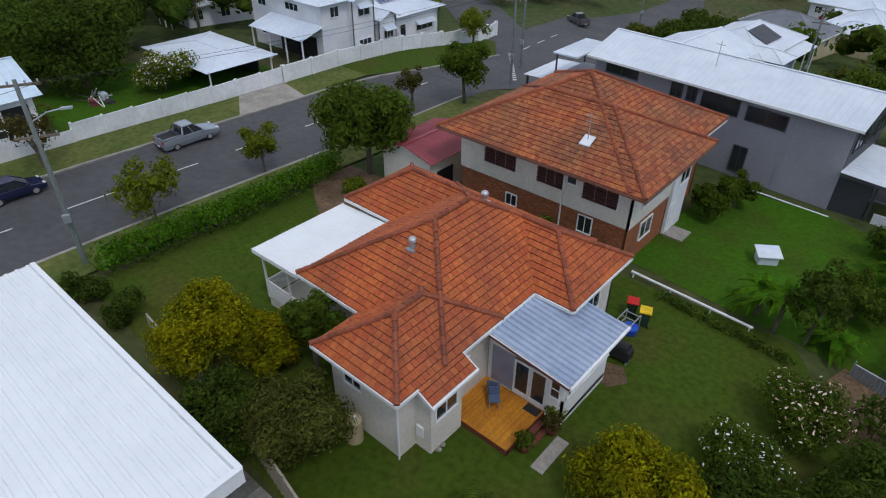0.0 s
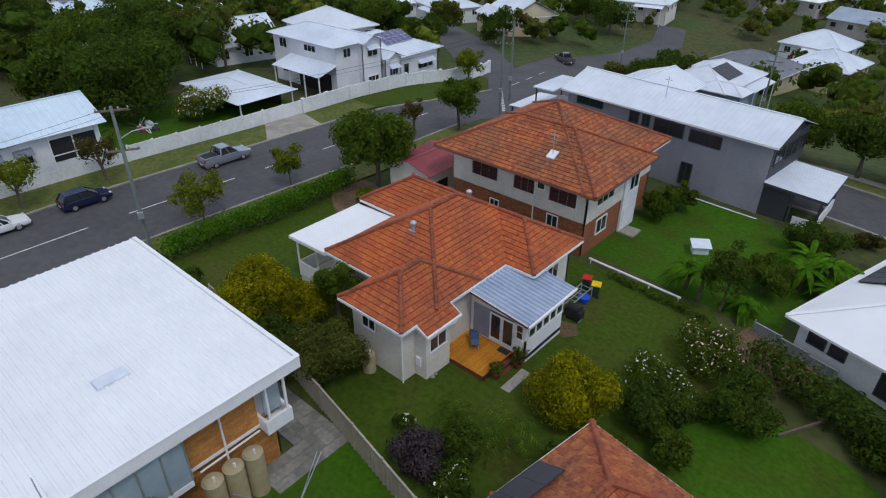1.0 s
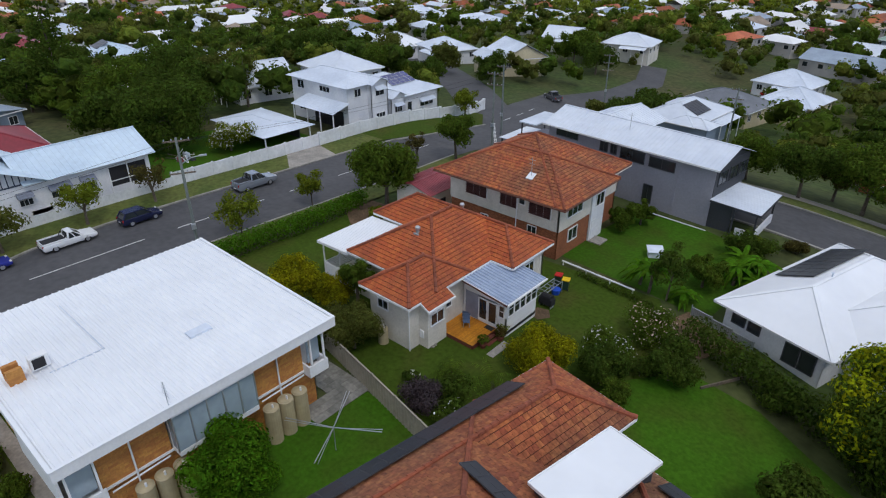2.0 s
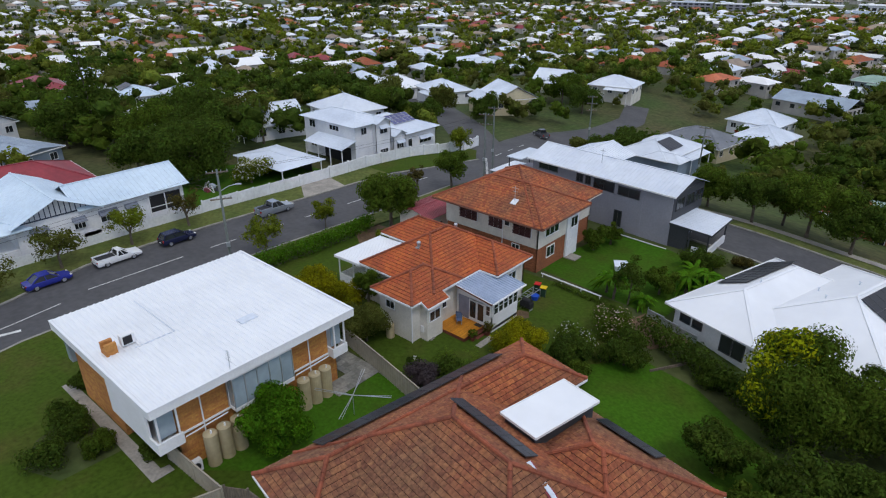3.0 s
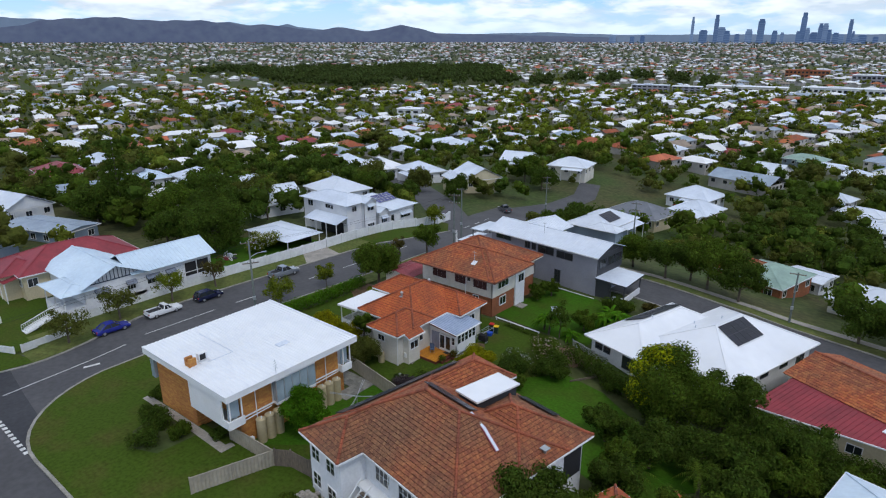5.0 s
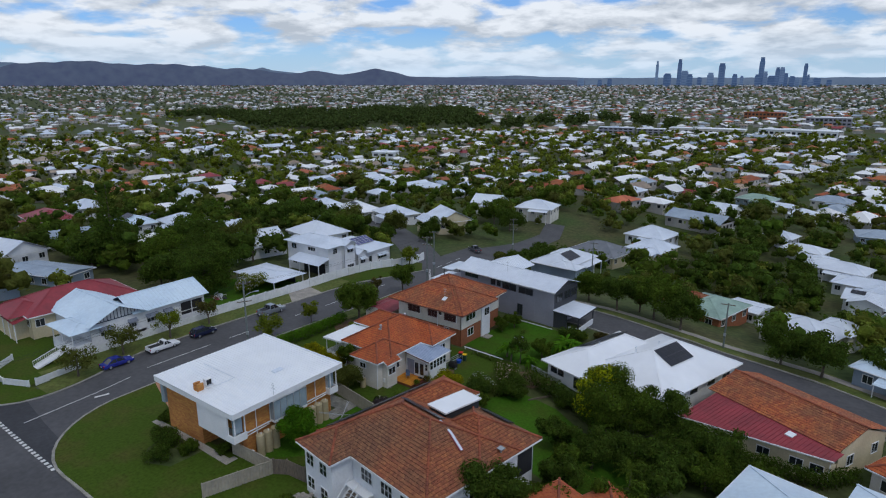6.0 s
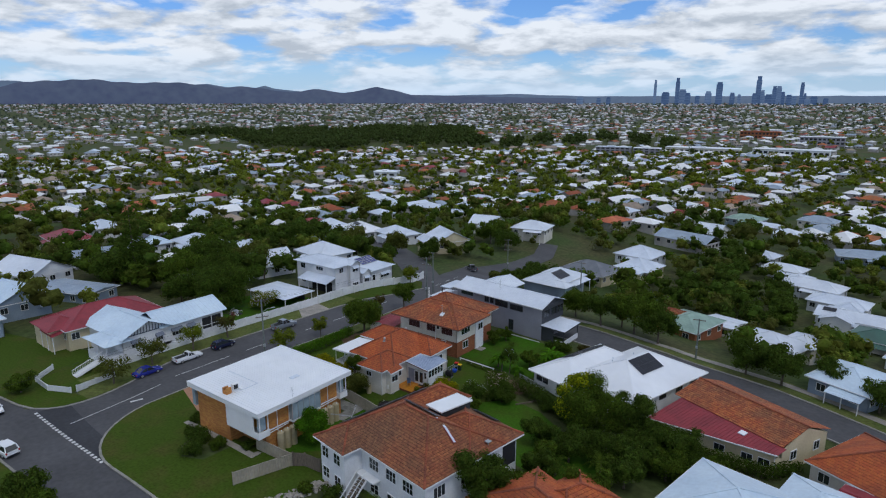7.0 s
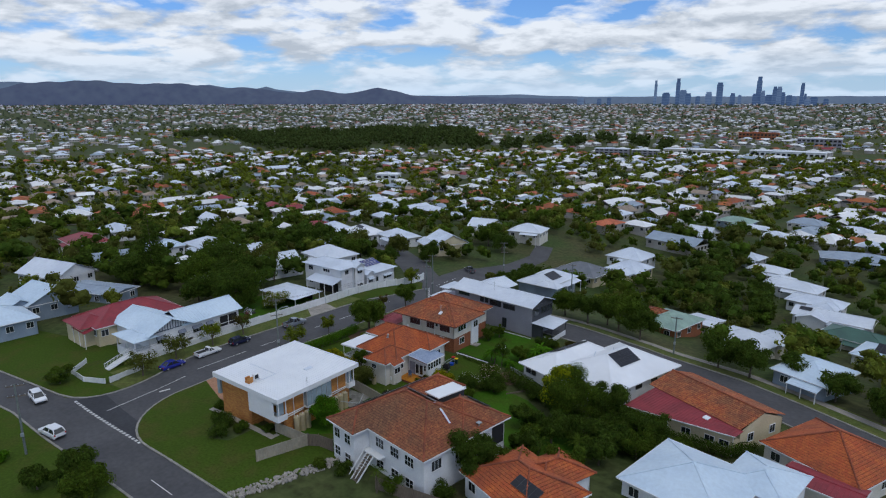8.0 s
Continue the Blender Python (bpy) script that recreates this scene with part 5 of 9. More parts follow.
# ---- the old tiled house with solar panels ----
def old_tiled_house():
    h = thing("old_tiled_house", "large white two-storey house with patchy old tile roof", "house", pose(8.0, -14.1, 0, 0, 0, -9.6))
    faces, lines = [], []
    for r in ((0.0, 16.6, 2.4, 14.8), (0.0, 5.9, 0.0, 20.3), (7.0, 16.6, 9.0, 18.0)):
        f, l = hip(*r, 5.2, 0.53)
        faces += f
        lines += l
    tiled_roof(h, faces, lines, M_TILE_F, M_TILE_FP, (0,), rng, label="old brown and orange roof tiles with lichen")
    gutter(h, [(0, 0), (5.9, 0), (5.9, 2.4), (16.6, 2.4), (16.6, 18), (5.9, 18), (5.9, 20.3), (0, 20.3)], 5.2, M_TRIM)
    part("soffit", Geo().box((0.1, 0.1, 5.02), (5.8, 20.2, 5.1)).box((5.8, 2.5, 5.02), (16.5, 17.9, 5.1)), M_TRIM, h)
    out = [(0.6, 0.6), (5.3, 0.6), (5.3, 3.0), (16.0, 3.0), (16.0, 17.4), (5.3, 17.4), (5.3, 19.7), (0.6, 19.7)]
    walls(h, out, -1.2, 5.05, M_WHITEWALL)
    boards(h, (0.6, 0.6), (5.3, 0.6), 0.2, 5.0, 0.18, M_WHITEWALL)
    for x, z in ((1.6, 3.6), (3.9, 3.6), (1.6, 1.0), (3.9, 0.8)):
        window(h, x, 0.6, z, 1.2, 1.3, -90, 2, rails=1)
    for x in (7.6, 10.6, 13.4):
        window(h, x, 3.0, 3.6, 1.6, 1.3, -90, 3, rails=1)
        window(h, x, 3.0, 0.6, 1.4, 1.2, -90, 2, rails=1)
    for y in (5.0, 9.0, 13.0):
        window(h, 16.0, y, 3.5, 1.6, 1.3, 0, 3)
    window(h, 0.6, 4.0, 3.5, 1.4, 1.2, 180, 2)
    window(h, 0.6, 12.0, 3.5, 1.4, 1.2, 180, 2)
    # black block on the wall paints the shade of a veranda recess
    part("veranda_recess", Geo().box((15.9, 15.0, 1.8), (16.06, 17.2, 4.6)), M_BLACK, h)
    # entry porch and stair
    st = new("front_stair")
    st.parent = h
    for k in range(11):
        part("tread", Geo().box((6.2, -0.9 + k * 0.26, -0.8 + k * 0.26), (7.4, -0.58 + k * 0.26, -0.74 + k * 0.26)), M_TIMBER, st)
    for x in (6.15, 7.45):
        part("handrail", Geo().bar((x, -0.9, 0.2), (x, 2.0, 3.1), 0.06, 0.09).bar((x, -0.9, -0.85), (x, 2.0, 2.05), 0.06, 0.22), M_TRIM, st)
    part("landing", Geo().box((5.35, 2.0, 1.95), (8.6, 3.0, 2.1)), M_TRIM, st)
    metal_panel = [(6.5, 11.8, 7.28), (6.5, 17.1, 7.0), (9.15, 17.1, 7.0), (9.15, 11.8, 7.28)]
    c = new("raised_skylight_roof")
    c.parent = h
    part("sheet", ribbed([[metal_panel[1], metal_panel[0], metal_panel[3], metal_panel[2]][::-1]], 0.22, 0.03), M_ROOFWHITE, c, "white ribbed raised roof panel")
    part("edge", Geo().bar(metal_panel[0], metal_panel[3], 0.06, 0.16).bar(metal_panel[1], metal_panel[2], 0.06, 0.16).bar(metal_panel[0], metal_panel[1], 0.06, 0.16).bar(metal_panel[3], metal_panel[2], 0.06, 0.16), M_TRIM, c)
    part("upstand", Geo().box((6.7, 12.0, 5.5), (8.95, 16.9, 6.92)), M_DARKWALL, c)
    # solar rows
    n1, s1 = Vector((-0.53, 0, 1)).normalized(), Vector((1, 0, 0.53)).normalized()
    solar(h, (0.25, 17.0, 5.2 + 0.25 * 0.53), (0, -1, 0), s1, n1, 13, 1, 1.02, 1.35, name="solar_panel", lift=0.2)
    n2, s2 = Vector((0, 0.53, 1)).normalized(), Vector((0, -1, 0.53)).normalized()
    solar(h, (10.3, 10.6, 5.2 + 4.2 * 0.53), (-1, 0, 0), s2, n2, 6, 1, 0.94, 1.0, lift=0.22)
    n3, s3 = Vector((0, 0.53, 1)).normalized(), Vector((0, -1, 0.53)).normalized()
    solar(h, (13.3, 17.6, 5.42), (-1, 0, 0), s3, n3, 4, 1, 0.96, 1.2, lift=0.2)
    # broken flashing in the valley
    line = [(10.5, 9.75, 7.92), (12.4, 9.4, 7.56), (14.2, 9.05, 6.68)]
    red, pale = Geo(), Geo()
    for a, b in zip(line, line[1:]):
        red.bar(a, b, 0.42, 0.06)
        pale.bar((a[0], a[1], a[2] + 0.05), (b[0], b[1], b[2] + 0.05), 0.24, 0.06)
    part("roof_flashing", red, M_ROOFPINK, h, "peeling red-edged roof flashing")
    part("flashing_sheet", pale, M_ROOFGREY, h)
    part("vent_cowl", Geo().tube([(15.8, 12.7, 5.4), (15.8, 12.7, 6.0)], 0.12, 8).box((15.5, 12.4, 6.0), (16.1, 13.0, 6.1)), M_STEEL, h)


old_tiled_house()


# ---- the long white house with a battened gable ----
def gable_house():
    h = thing("gabled_house", "white weatherboard house on stumps with battened street gable", "house")
    f1, l1 = gable(-54.6, -45.2, -3.0, 10.9, 2.95, 2.1, "y")
    f2, l2 = gable(-60.0, -44.9, -10.2, -0.2, 2.85, 2.3, "x")
    f3, l3 = hip(-53.5, -45.0, -13.0, -8.0, 2.5, 0.35)
    metal_roof(h, f1 + f2 + f3, l1 + l2 + l3, M_ROOFBLUE, 0.6, "pale blue-grey metal roof")
    walls(h, rect(-54.0, -45.9, -2.8, 10.2), -1.7, 2.95, M_WHITEWALL)
    walls(h, rect(-59.0, -45.9, -9.6, -0.8), -1.7, 2.95, M_WHITEWALL)
    boards(h, (-45.9, -9.6), (-45.9, 10.2), -0.1, 2.9, 0.17, M_WHITEWALL)
    gable_wall(h, [(-46.0, -9.6, 2.95), (-46.0, -0.8, 2.95), (-46.0, -5.2, 4.9)], (0.1, 0, 0), M_WHITEWALL)
    gable_wall(h, [(-53.9, 10.1, 2.95), (-45.9, 10.1, 2.95), (-49.9, 10.1, 4.7)], (0, 0.1, 0), M_WHITEWALL)
    dark = mat("dark_blue_batten", (0.06, 0.075, 0.11), fine=5)
    for k in range(-7, 8):
        y = -5.2 + k * 0.55
        top = 4.9 - abs(y + 5.2) * 1.95 / 4.4
        if top > 3.1:
            part("gable_batten", Geo().box((-45.88, y - 0.05, 2.98), (-45.82, y + 0.05, top)), dark, h)
    part("gable_rail", Geo().box((-45.88, -9.4, 2.9), (-45.8, -1.0, 3.04)).bar((-45.84, -9.9, 2.8), (-45.84, -5.2, 5.02), 0.06, 0.16).bar((-45.84, -0.5, 2.8), (-45.84, -5.2, 5.02), 0.06, 0.16), dark, h)
    hood = mat("slate_hood", (0.20, 0.22, 0.27), rough=0.6, fine=4)
    for y, w in ((-7.3, 1.6), (-3.0, 1.2), (0.4, 1.9), (3.2, 1.3)):
        window(h, -45.9, y, 1.35, w, 1.3, 0, 3, hood=hood, rails=1)
    window(h, -45.9, -0.3, -0.9, 1.6, 0.6, 0, 3)
    window(h, -45.9, -7.0, -0.9, 1.4, 0.6, 0, 3)
    # thin black panel stands for the shade within the open veranda
    part("veranda_opening", Geo().box((-45.92, 5.6, 0.1), (-45.86, 9.7, 2.3)), M_BLACK, h)
    part("veranda_rail", Geo().bar((-45.8, 5.5, 0.75), (-45.8, 9.8, 0.75), 0.07, 0.09), M_TRIM, h)
    for y in (5.5, 7.6, 9.8):
        part("post", Geo().box((-45.86, y - 0.06, -1.7), (-45.74, y + 0.06, 2.9)), M_TRIM, h)
    s = new("entry_stair")
    s.parent = h
    for k in range(15):
        part("tread", Geo().box((-47.2, -17.6 + k * 0.36, -1.35 + k * 0.115), (-45.9, -17.2 + k * 0.36, -1.27 + k * 0.115)), M_TRIM, s)
    for x in (-47.25, -45.85):
        g = Geo().bar((x, -17.6, -0.4), (x, -12.4, 1.25), 0.06, 0.09).bar((x, -17.6, -1.3), (x, -12.4, 0.3), 0.06, 0.2)
        for k in range(20):
            u = k / 19
            g.bar((x, -17.6 + 5.2 * u, -1.3 + 1.6 * u), (x, -17.6 + 5.2 * u, -0.4 + 1.65 * u), 0.04)
        part("balustrade", g, M_TRIM, s)
    part("entry_porch", Geo().box((-53.0, -12.4, -1.7), (-45.9, -9.62, 0.2)), M_WHITEWALL, h)
    for x in (-52.9, -49.5, -46.1):
        part("post", Geo().box((x - 0.07, -12.35, 0.2), (x + 0.07, -12.2, 2.5)), M_TRIM, h)


gable_house()


# ---- the white house with hipped roofs ----
def hipped_house():
    h = thing("hipped_white_house", "wide white house with joined pale hipped metal roofs", "house", pose(14.3, 25.6, 0, 0, 0, -16.5))
    eave, pitch = 0.9, 0.46
    faces, lines = [], []
    for r in ((0.0, 9.2, 0.0, 17.6), (4.7, 18.1, 3.3, 22.0)):
        f, l = hip(*r, eave, pitch)
        faces += f
        lines += l
    metal_roof(h, faces, lines, M_ROOFWHITE, 0.5, "white hipped metal roof")
    outline = [(0, 0), (9.2, 0), (9.2, 3.3), (18.1, 3.3), (18.1, 22.0), (4.7, 22.0), (4.7, 17.6), (0, 17.6)]
    gutter(h, outline, eave)
    part("soffit", Geo().box((0.1, 0.1, 0.72), (9.1, 17.5, 0.8)).box((9.1, 3.4, 0.72), (18.0, 21.9, 0.8)), M_TRIM, h)
    walls(h, [(0.7, 0.7), (8.5, 0.7), (8.5, 4.0), (17.4, 4.0), (17.4, 21.3), (5.4, 21.3), (5.4, 16.9), (0.7, 16.9)], -4.0, 0.74, M_WHITEWALL)
    for x, z, w, tall in ((1.9, -0.1, 1.0, 0.8), (3.2, -0.15, 0.9, 0.75), (6.2, -0.6, 1.0, 1.5), (7.4, -0.6, 1.0, 1.5)):
        window(h, x, 0.7, z, w, tall, -90, 1, frame=M_DARKWALL)
    for x in (10.4, 12.4, 14.8):
        window(h, x, 4.0, -0.4, 1.4, 1.2, -90, 2, frame=M_DARKWALL)
    for y, z, w, tall in ((6.6, -1.0, 1.9, 2.1), (11.0, -0.15, 1.5, 0.7), (15.2, -0.15, 1.5, 0.7), (19.0, -0.5, 1.6, 1.3)):
        window(h, 17.4, y, z, w, tall, 0, 2, frame=M_DARKWALL)
    for y in (4.0, 9.0, 14.0):
        window(h, 0.7, y, -0.3, 1.6, 0.9, 180, 2, frame=M_DARKWALL)
    s, n = Vector((-1, 0, pitch)).normalized(), Vector((pitch, 0, 1)).normalized()
    solar(h, (14.6, 9.7, eave + 3.5 * pitch), (0, 1, 0), s, n, 5, 2, 1.02, 1.55)
    s, n = Vector((1, 0, pitch)).normalized(), Vector((-pitch, 0, 1)).normalized()
    solar(h, (0.7, 15.0, eave + 0.7 * pitch), (0, -1, 0), s, n, 8, 2, 1.02, 1.55)
    for x, y, z in ((4.6, 7.0, 3.0), (7.6, 11.5, 2.2), (9.4, 9.0, 3.0), (9.9, 13.6, 3.2)):
        part("vent_pipe", Geo().tube([(x, y, z - 0.5), (x, y, z + 0.35), (x, y, z + 0.4)], [0.06, 0.06, 0.13], 8), M_ROOFGREY, h)


hipped_house()


# ---- the house with half tile, half maroon roof ----
def maroon_house():
    h = thing("maroon_roof_house", "cream house with old tile roof and maroon metal extension", "house", pose(45.8, 32.0, 0, 0, 0, -24))
    zr, zm = 2.3, 0.95
    front = [(-8.4, -5.3, zm), (8.4, -5.3, zm), (8.4, 0, zr), (-8.4, 0, zr)]
    back = [(8.4, 5.2, 0.6), (-8.4, 5.2, 0.6), (-8.4, 0, zr), (8.4, 0, zr)]
    tiled_roof(h, [front, back], [((-8.4, 0, zr), (8.4, 0, zr))], M_TILE_B, rng=rng, course=0.4, width=0.36, label="old brown and orange roof tiles")
    def low(y):
        return zm - 0.02 - 0.21 * (-5.2 - y)

    ext = [[(-7.2, -12.0, low(-12.0)), (8.8, -6.9, low(-6.9)), (8.8, -5.2, zm - 0.02), (-7.2, -5.2, zm - 0.02)]]
    roof = metal_roof(h, ext, [], M_ROOFRED, 0.5, "maroon ribbed metal roof")
    for k in range(31):
        x = -6.9 + k * 0.5
        y = -12.0 + (x + 7.2) * 5.1 / 16.0 + 0.05
        part("seam", Geo().bar((x, y, low(y) + 0.02), (x, -5.25, low(-5.25) + 0.02), 0.06, 0.04), M_ROOFRED, roof)
    part("front_gutter", Geo().bar((-7.2, -12.05, low(-12.0) - 0.08), (8.8, -6.95, low(-6.9) - 0.08), 0.1, 0.14), M_TRIM, h)
    walls(h, rect(-7.9, 8.2, -4.98, 4.7), -4.6, 0.3, M_YELLOWWALL)
    walls(h, [(-6.7, -11.3), (8.15, -6.5), (8.15, -5.0), (-6.7, -5.0)], -4.6, -0.62, M_YELLOWWALL)
    gable_wall(h, [(-6.7, -11.3, -0.62), (8.15, -6.5, -0.62), (8.15, -6.5, low(-6.5) - 0.06), (-6.7, -11.3, low(-11.3) - 0.06)], (0, 0.15, 0), M_YELLOWWALL, "front_wall")
    for x in (-7.9, 8.05):
        gable_wall(h, [(x, -4.9, 0.3), (x, 4.7, 0.3), (x, 0, 2.1)], (0.15, 0, 0), M_YELLOWWALL)
    for u in (0.14, 0.36, 0.58, 0.80, 0.93):
        window(h, -6.7 + 14.85 * u, -11.3 + 4.8 * u, -1.55 + 0.35 * u, 1.3, 0.9, -72, 2)
    window(h, 8.2, -2.6, -0.9, 1.2, 1.2, 0, 2)
    window(h, 8.2, 2.4, -0.9, 1.2, 1.2, 0, 2)
    part("skylight", Geo().prism([(3.0, -6.6, 0.68), (3.9, -6.6, 0.68), (3.9, -5.8, 0.85), (3.0, -5.8, 0.85)], (0, 0, 0.1)), M_ROOFWHITE, h)
    part("downpipe", Geo().tube([(8.6, -6.9, 0.4), (8.25, -6.5, 0.0), (8.25, -6.5, -3.5)], 0.05, 8), M_TRIM, h)


maroon_house()


# ---- vegetation ----
def leaf_cloud(rs, centres, radii, n, size, flat=0.75, up=0.35, corners=5):
    """Small bent leaf sprays over the skin of several lobes: vertices and faces."""
    centres, radii = np.array(centres, float), np.array(radii, float)
    pick = rs.choice(len(centres), n, p=radii ** 2 / (radii ** 2).sum())
    d = rs.normal(size=(n, 3))
    d[:, 2] += up
    d /= np.linalg.norm(d, axis=1)[:, None]
    rad = radii[pick] * (0.55 + 0.62 * rs.uniform(0, 1, n) ** 0.75)
    p = centres[pick] + d * rad[:, None] * np.array([1, 1, flat])
    e = np.cross(d, rs.normal(size=(n, 3)))
    e /= np.linalg.norm(e, axis=1)[:, None] + 1e-9
    nrm = d + rs.normal(scale=0.8, size=(n, 3))
    nrm /= np.linalg.norm(nrm, axis=1)[:, None]
    u = np.cross(nrm, e)
    u /= np.linalg.norm(u, axis=1)[:, None] + 1e-9
    s = size * rs.uniform(0.6, 1.35, n)[:, None]
    v = np.stack([p - e * s * 0.62 - u * s * 0.05, p - e * s * 0.1 - u * s * 0.32, p + e * s * 0.55 - u * s * 0.12, p + e * s * 0.35 + u * s * 0.28, p - e * s * 0.3 + u * s * 0.3], 1)
    v[:, 1] -= nrm * s * 0.12
    if corners == 4:
        v = v[:, [0, 1, 2, 4]]
    k = np.arange(n)[:, None] * corners
    return v.reshape(-1, 3), k


def cloud_mesh(name, rs, centres, radii, n, size, material, flat=0.75, up=0.35):
    v, k = leaf_cloud(rs, centres, radii, n, size, flat, up, 4)
    me = bpy.data.meshes.new(name)
    me.from_pydata(v.tolist(), [], (k + np.arange(4)).tolist())
    me.materials.append(material)
    return me


def lobes(rs, r, h0, h1, n, spread=0.62, small=0.5):
    """Lobes of a crown of radius r between two heights."""
    c, q = [(0, 0, (h0 + h1) / 2)], [min(r * 0.62, (h1 - h0) * 0.5)]
    for i in range(n):
        a = 2.4 * i + rs.uniform(-0.5, 0.5)
        rr = r * spread * rs.uniform(0.55, 1.1)
        z = h0 + (h1 - h0) * rs.uniform(0.22, 0.85)
        c.append((rr * math.cos(a), rr * math.sin(a), z))
        q.append(r * small * rs.uniform(0.6, 1.0))
    return c, q


def wood(rs, crown, height, thick, limbs=5):
    g = Geo()
    lean = rs.uniform(-0.06, 0.06, 2) * height
    top = (lean[0], lean[1], height * 0.72)
    g.tube([(0, 0, -0.3), (lean[0] * 0.2, lean[1] * 0.2, height * 0.2), (lean[0] * 0.6, lean[1] * 0.5, height * 0.45), top], [thick * 1.3, thick, thick * 0.75, thick * 0.25], 7)
    for i in range(min(limbs, len(crown) - 1)):
        c = crown[1 + i]
        b = height * rs.uniform(0.28, 0.45)
        g.tube([(lean[0] * 0.5, lean[1] * 0.5, b), (c[0] * 0.5, c[1] * 0.5, b + (c[2] - b) * 0.6), (c[0] * 0.9, c[1] * 0.9, c[2])], [thick * 0.5, thick * 0.32, thick * 0.1], 5)
    return g


def tree(x, y, h, r, material, label, seed, n=1500, size=0.34, name="tree", base=0.3, lob=9, z=None, flowers=None, flower_n=120, flower_size=0.2, trunk=None, flat=0.8, group="", blossom_step=1):
    rs = np.random.RandomState(seed)
    c, q = lobes(rs, r, h * base, h, lob + 5, 0.72, 0.42)
    t = thing(name, label, "tree" if name == "tree" else name.replace("_", " "), pose(x, y, gz(x, y) if z is None else z, 0, 0, seed * 37 % 360), group)
    part("trunk", wood(rs, c, h, trunk or 0.05 + h * 0.02), M_BARK, t)
    n, size = int(n * 1.75), size * 0.86
    part("crown", cloud_mesh("crown", rs, c, q, n, size, material, flat), None, t)
    inner = [k * 0.66 for k in q]
    part("inner_foliage", cloud_mesh("inner_foliage", rs, c, inner, max(200, n // 5), size * 2.0, material, flat), None, t)
    if flowers:
        part("blossom", cloud_mesh("blossom", rs, c[2::blossom_step], [k * 1.05 for k in q[2::blossom_step]], flower_n, flower_size, flowers, flat, 0.9), None, t)
    return t


def shrub(x, y, h, r, material, label, seed, n=900, size=0.22, name="shrub", flowers=None, flower_n=60, flower_size=0.16, category="shrub"):
    rs = np.random.RandomState(seed)
    c, q = lobes(rs, r, 0.15, h, 7, 0.6, 0.5)
    t = thing(name, label, category, pose(x, y, gz(x, y), 0, 0, seed * 53 % 360))
    g = Geo()
    for k in c[1:5]:
        g.tube([(0, 0, -0.2), (k[0] * 0.5, k[1] * 0.5, k[2] * 0.6), (k[0] * 0.9, k[1] * 0.9, k[2])], [0.05, 0.035, 0.01], 5)
    part("stem", g, M_BARK, t)
    n, size = int(n * 2.0), size * 0.86
    part("foliage", cloud_mesh("foliage", rs, c, q, n, size, material, 0.85), None, t)
    part("inner_foliage", cloud_mesh("inner_foliage", rs, c, [k * 0.65 for k in q], n // 3, size * 1.5, material, 0.85), None, t)
    if flowers:
        part("blossom", cloud_mesh("blossom", rs, c, [k * 1.06 for k in q], flower_n, flower_size, flowers, 0.85, 0.9), None, t)
    return t


def hedge(pts, w, h, material, label, seed, density=85, size=0.2, name="hedge"):
    """A clipped hedge along a line: leaf sprays over a rounded box, with stems inside."""
    rs = np.random.RandomState(seed)
    t = thing(name, label, "hedge", kind="")
    c, q = [], []
    for x, y in resample(pts, w * 0.45):
        z = gz(x, y)
        for k in range(max(1, int(h / (w * 0.5)))):
            c.append((x + rs.uniform(-0.1, 0.1), y + rs.uniform(-0.1, 0.1), z + min(w * 0.45 + k * w * 0.5, h - w * 0.35)))
            q.append(w * 0.5 * rs.uniform(0.88, 1.1))
    length = sum(math.dist(a, b) for a, b in zip(pts, pts[1:]))
    part("foliage", cloud_mesh("foliage", rs, c, q, int(density * length * (w + 2 * h)), size, material, 0.95, 0.5), None, t)
    g = Geo()
    for x, y in resample(pts, 0.8):
        g.tube([(x, y, gz(x, y) - 0.1), (x + 0.05, y, gz(x, y) + h * 0.7)], [0.04, 0.02], 5)
    tagged(part("stem", g, M_BARK, t), kind="stuff")
    return t


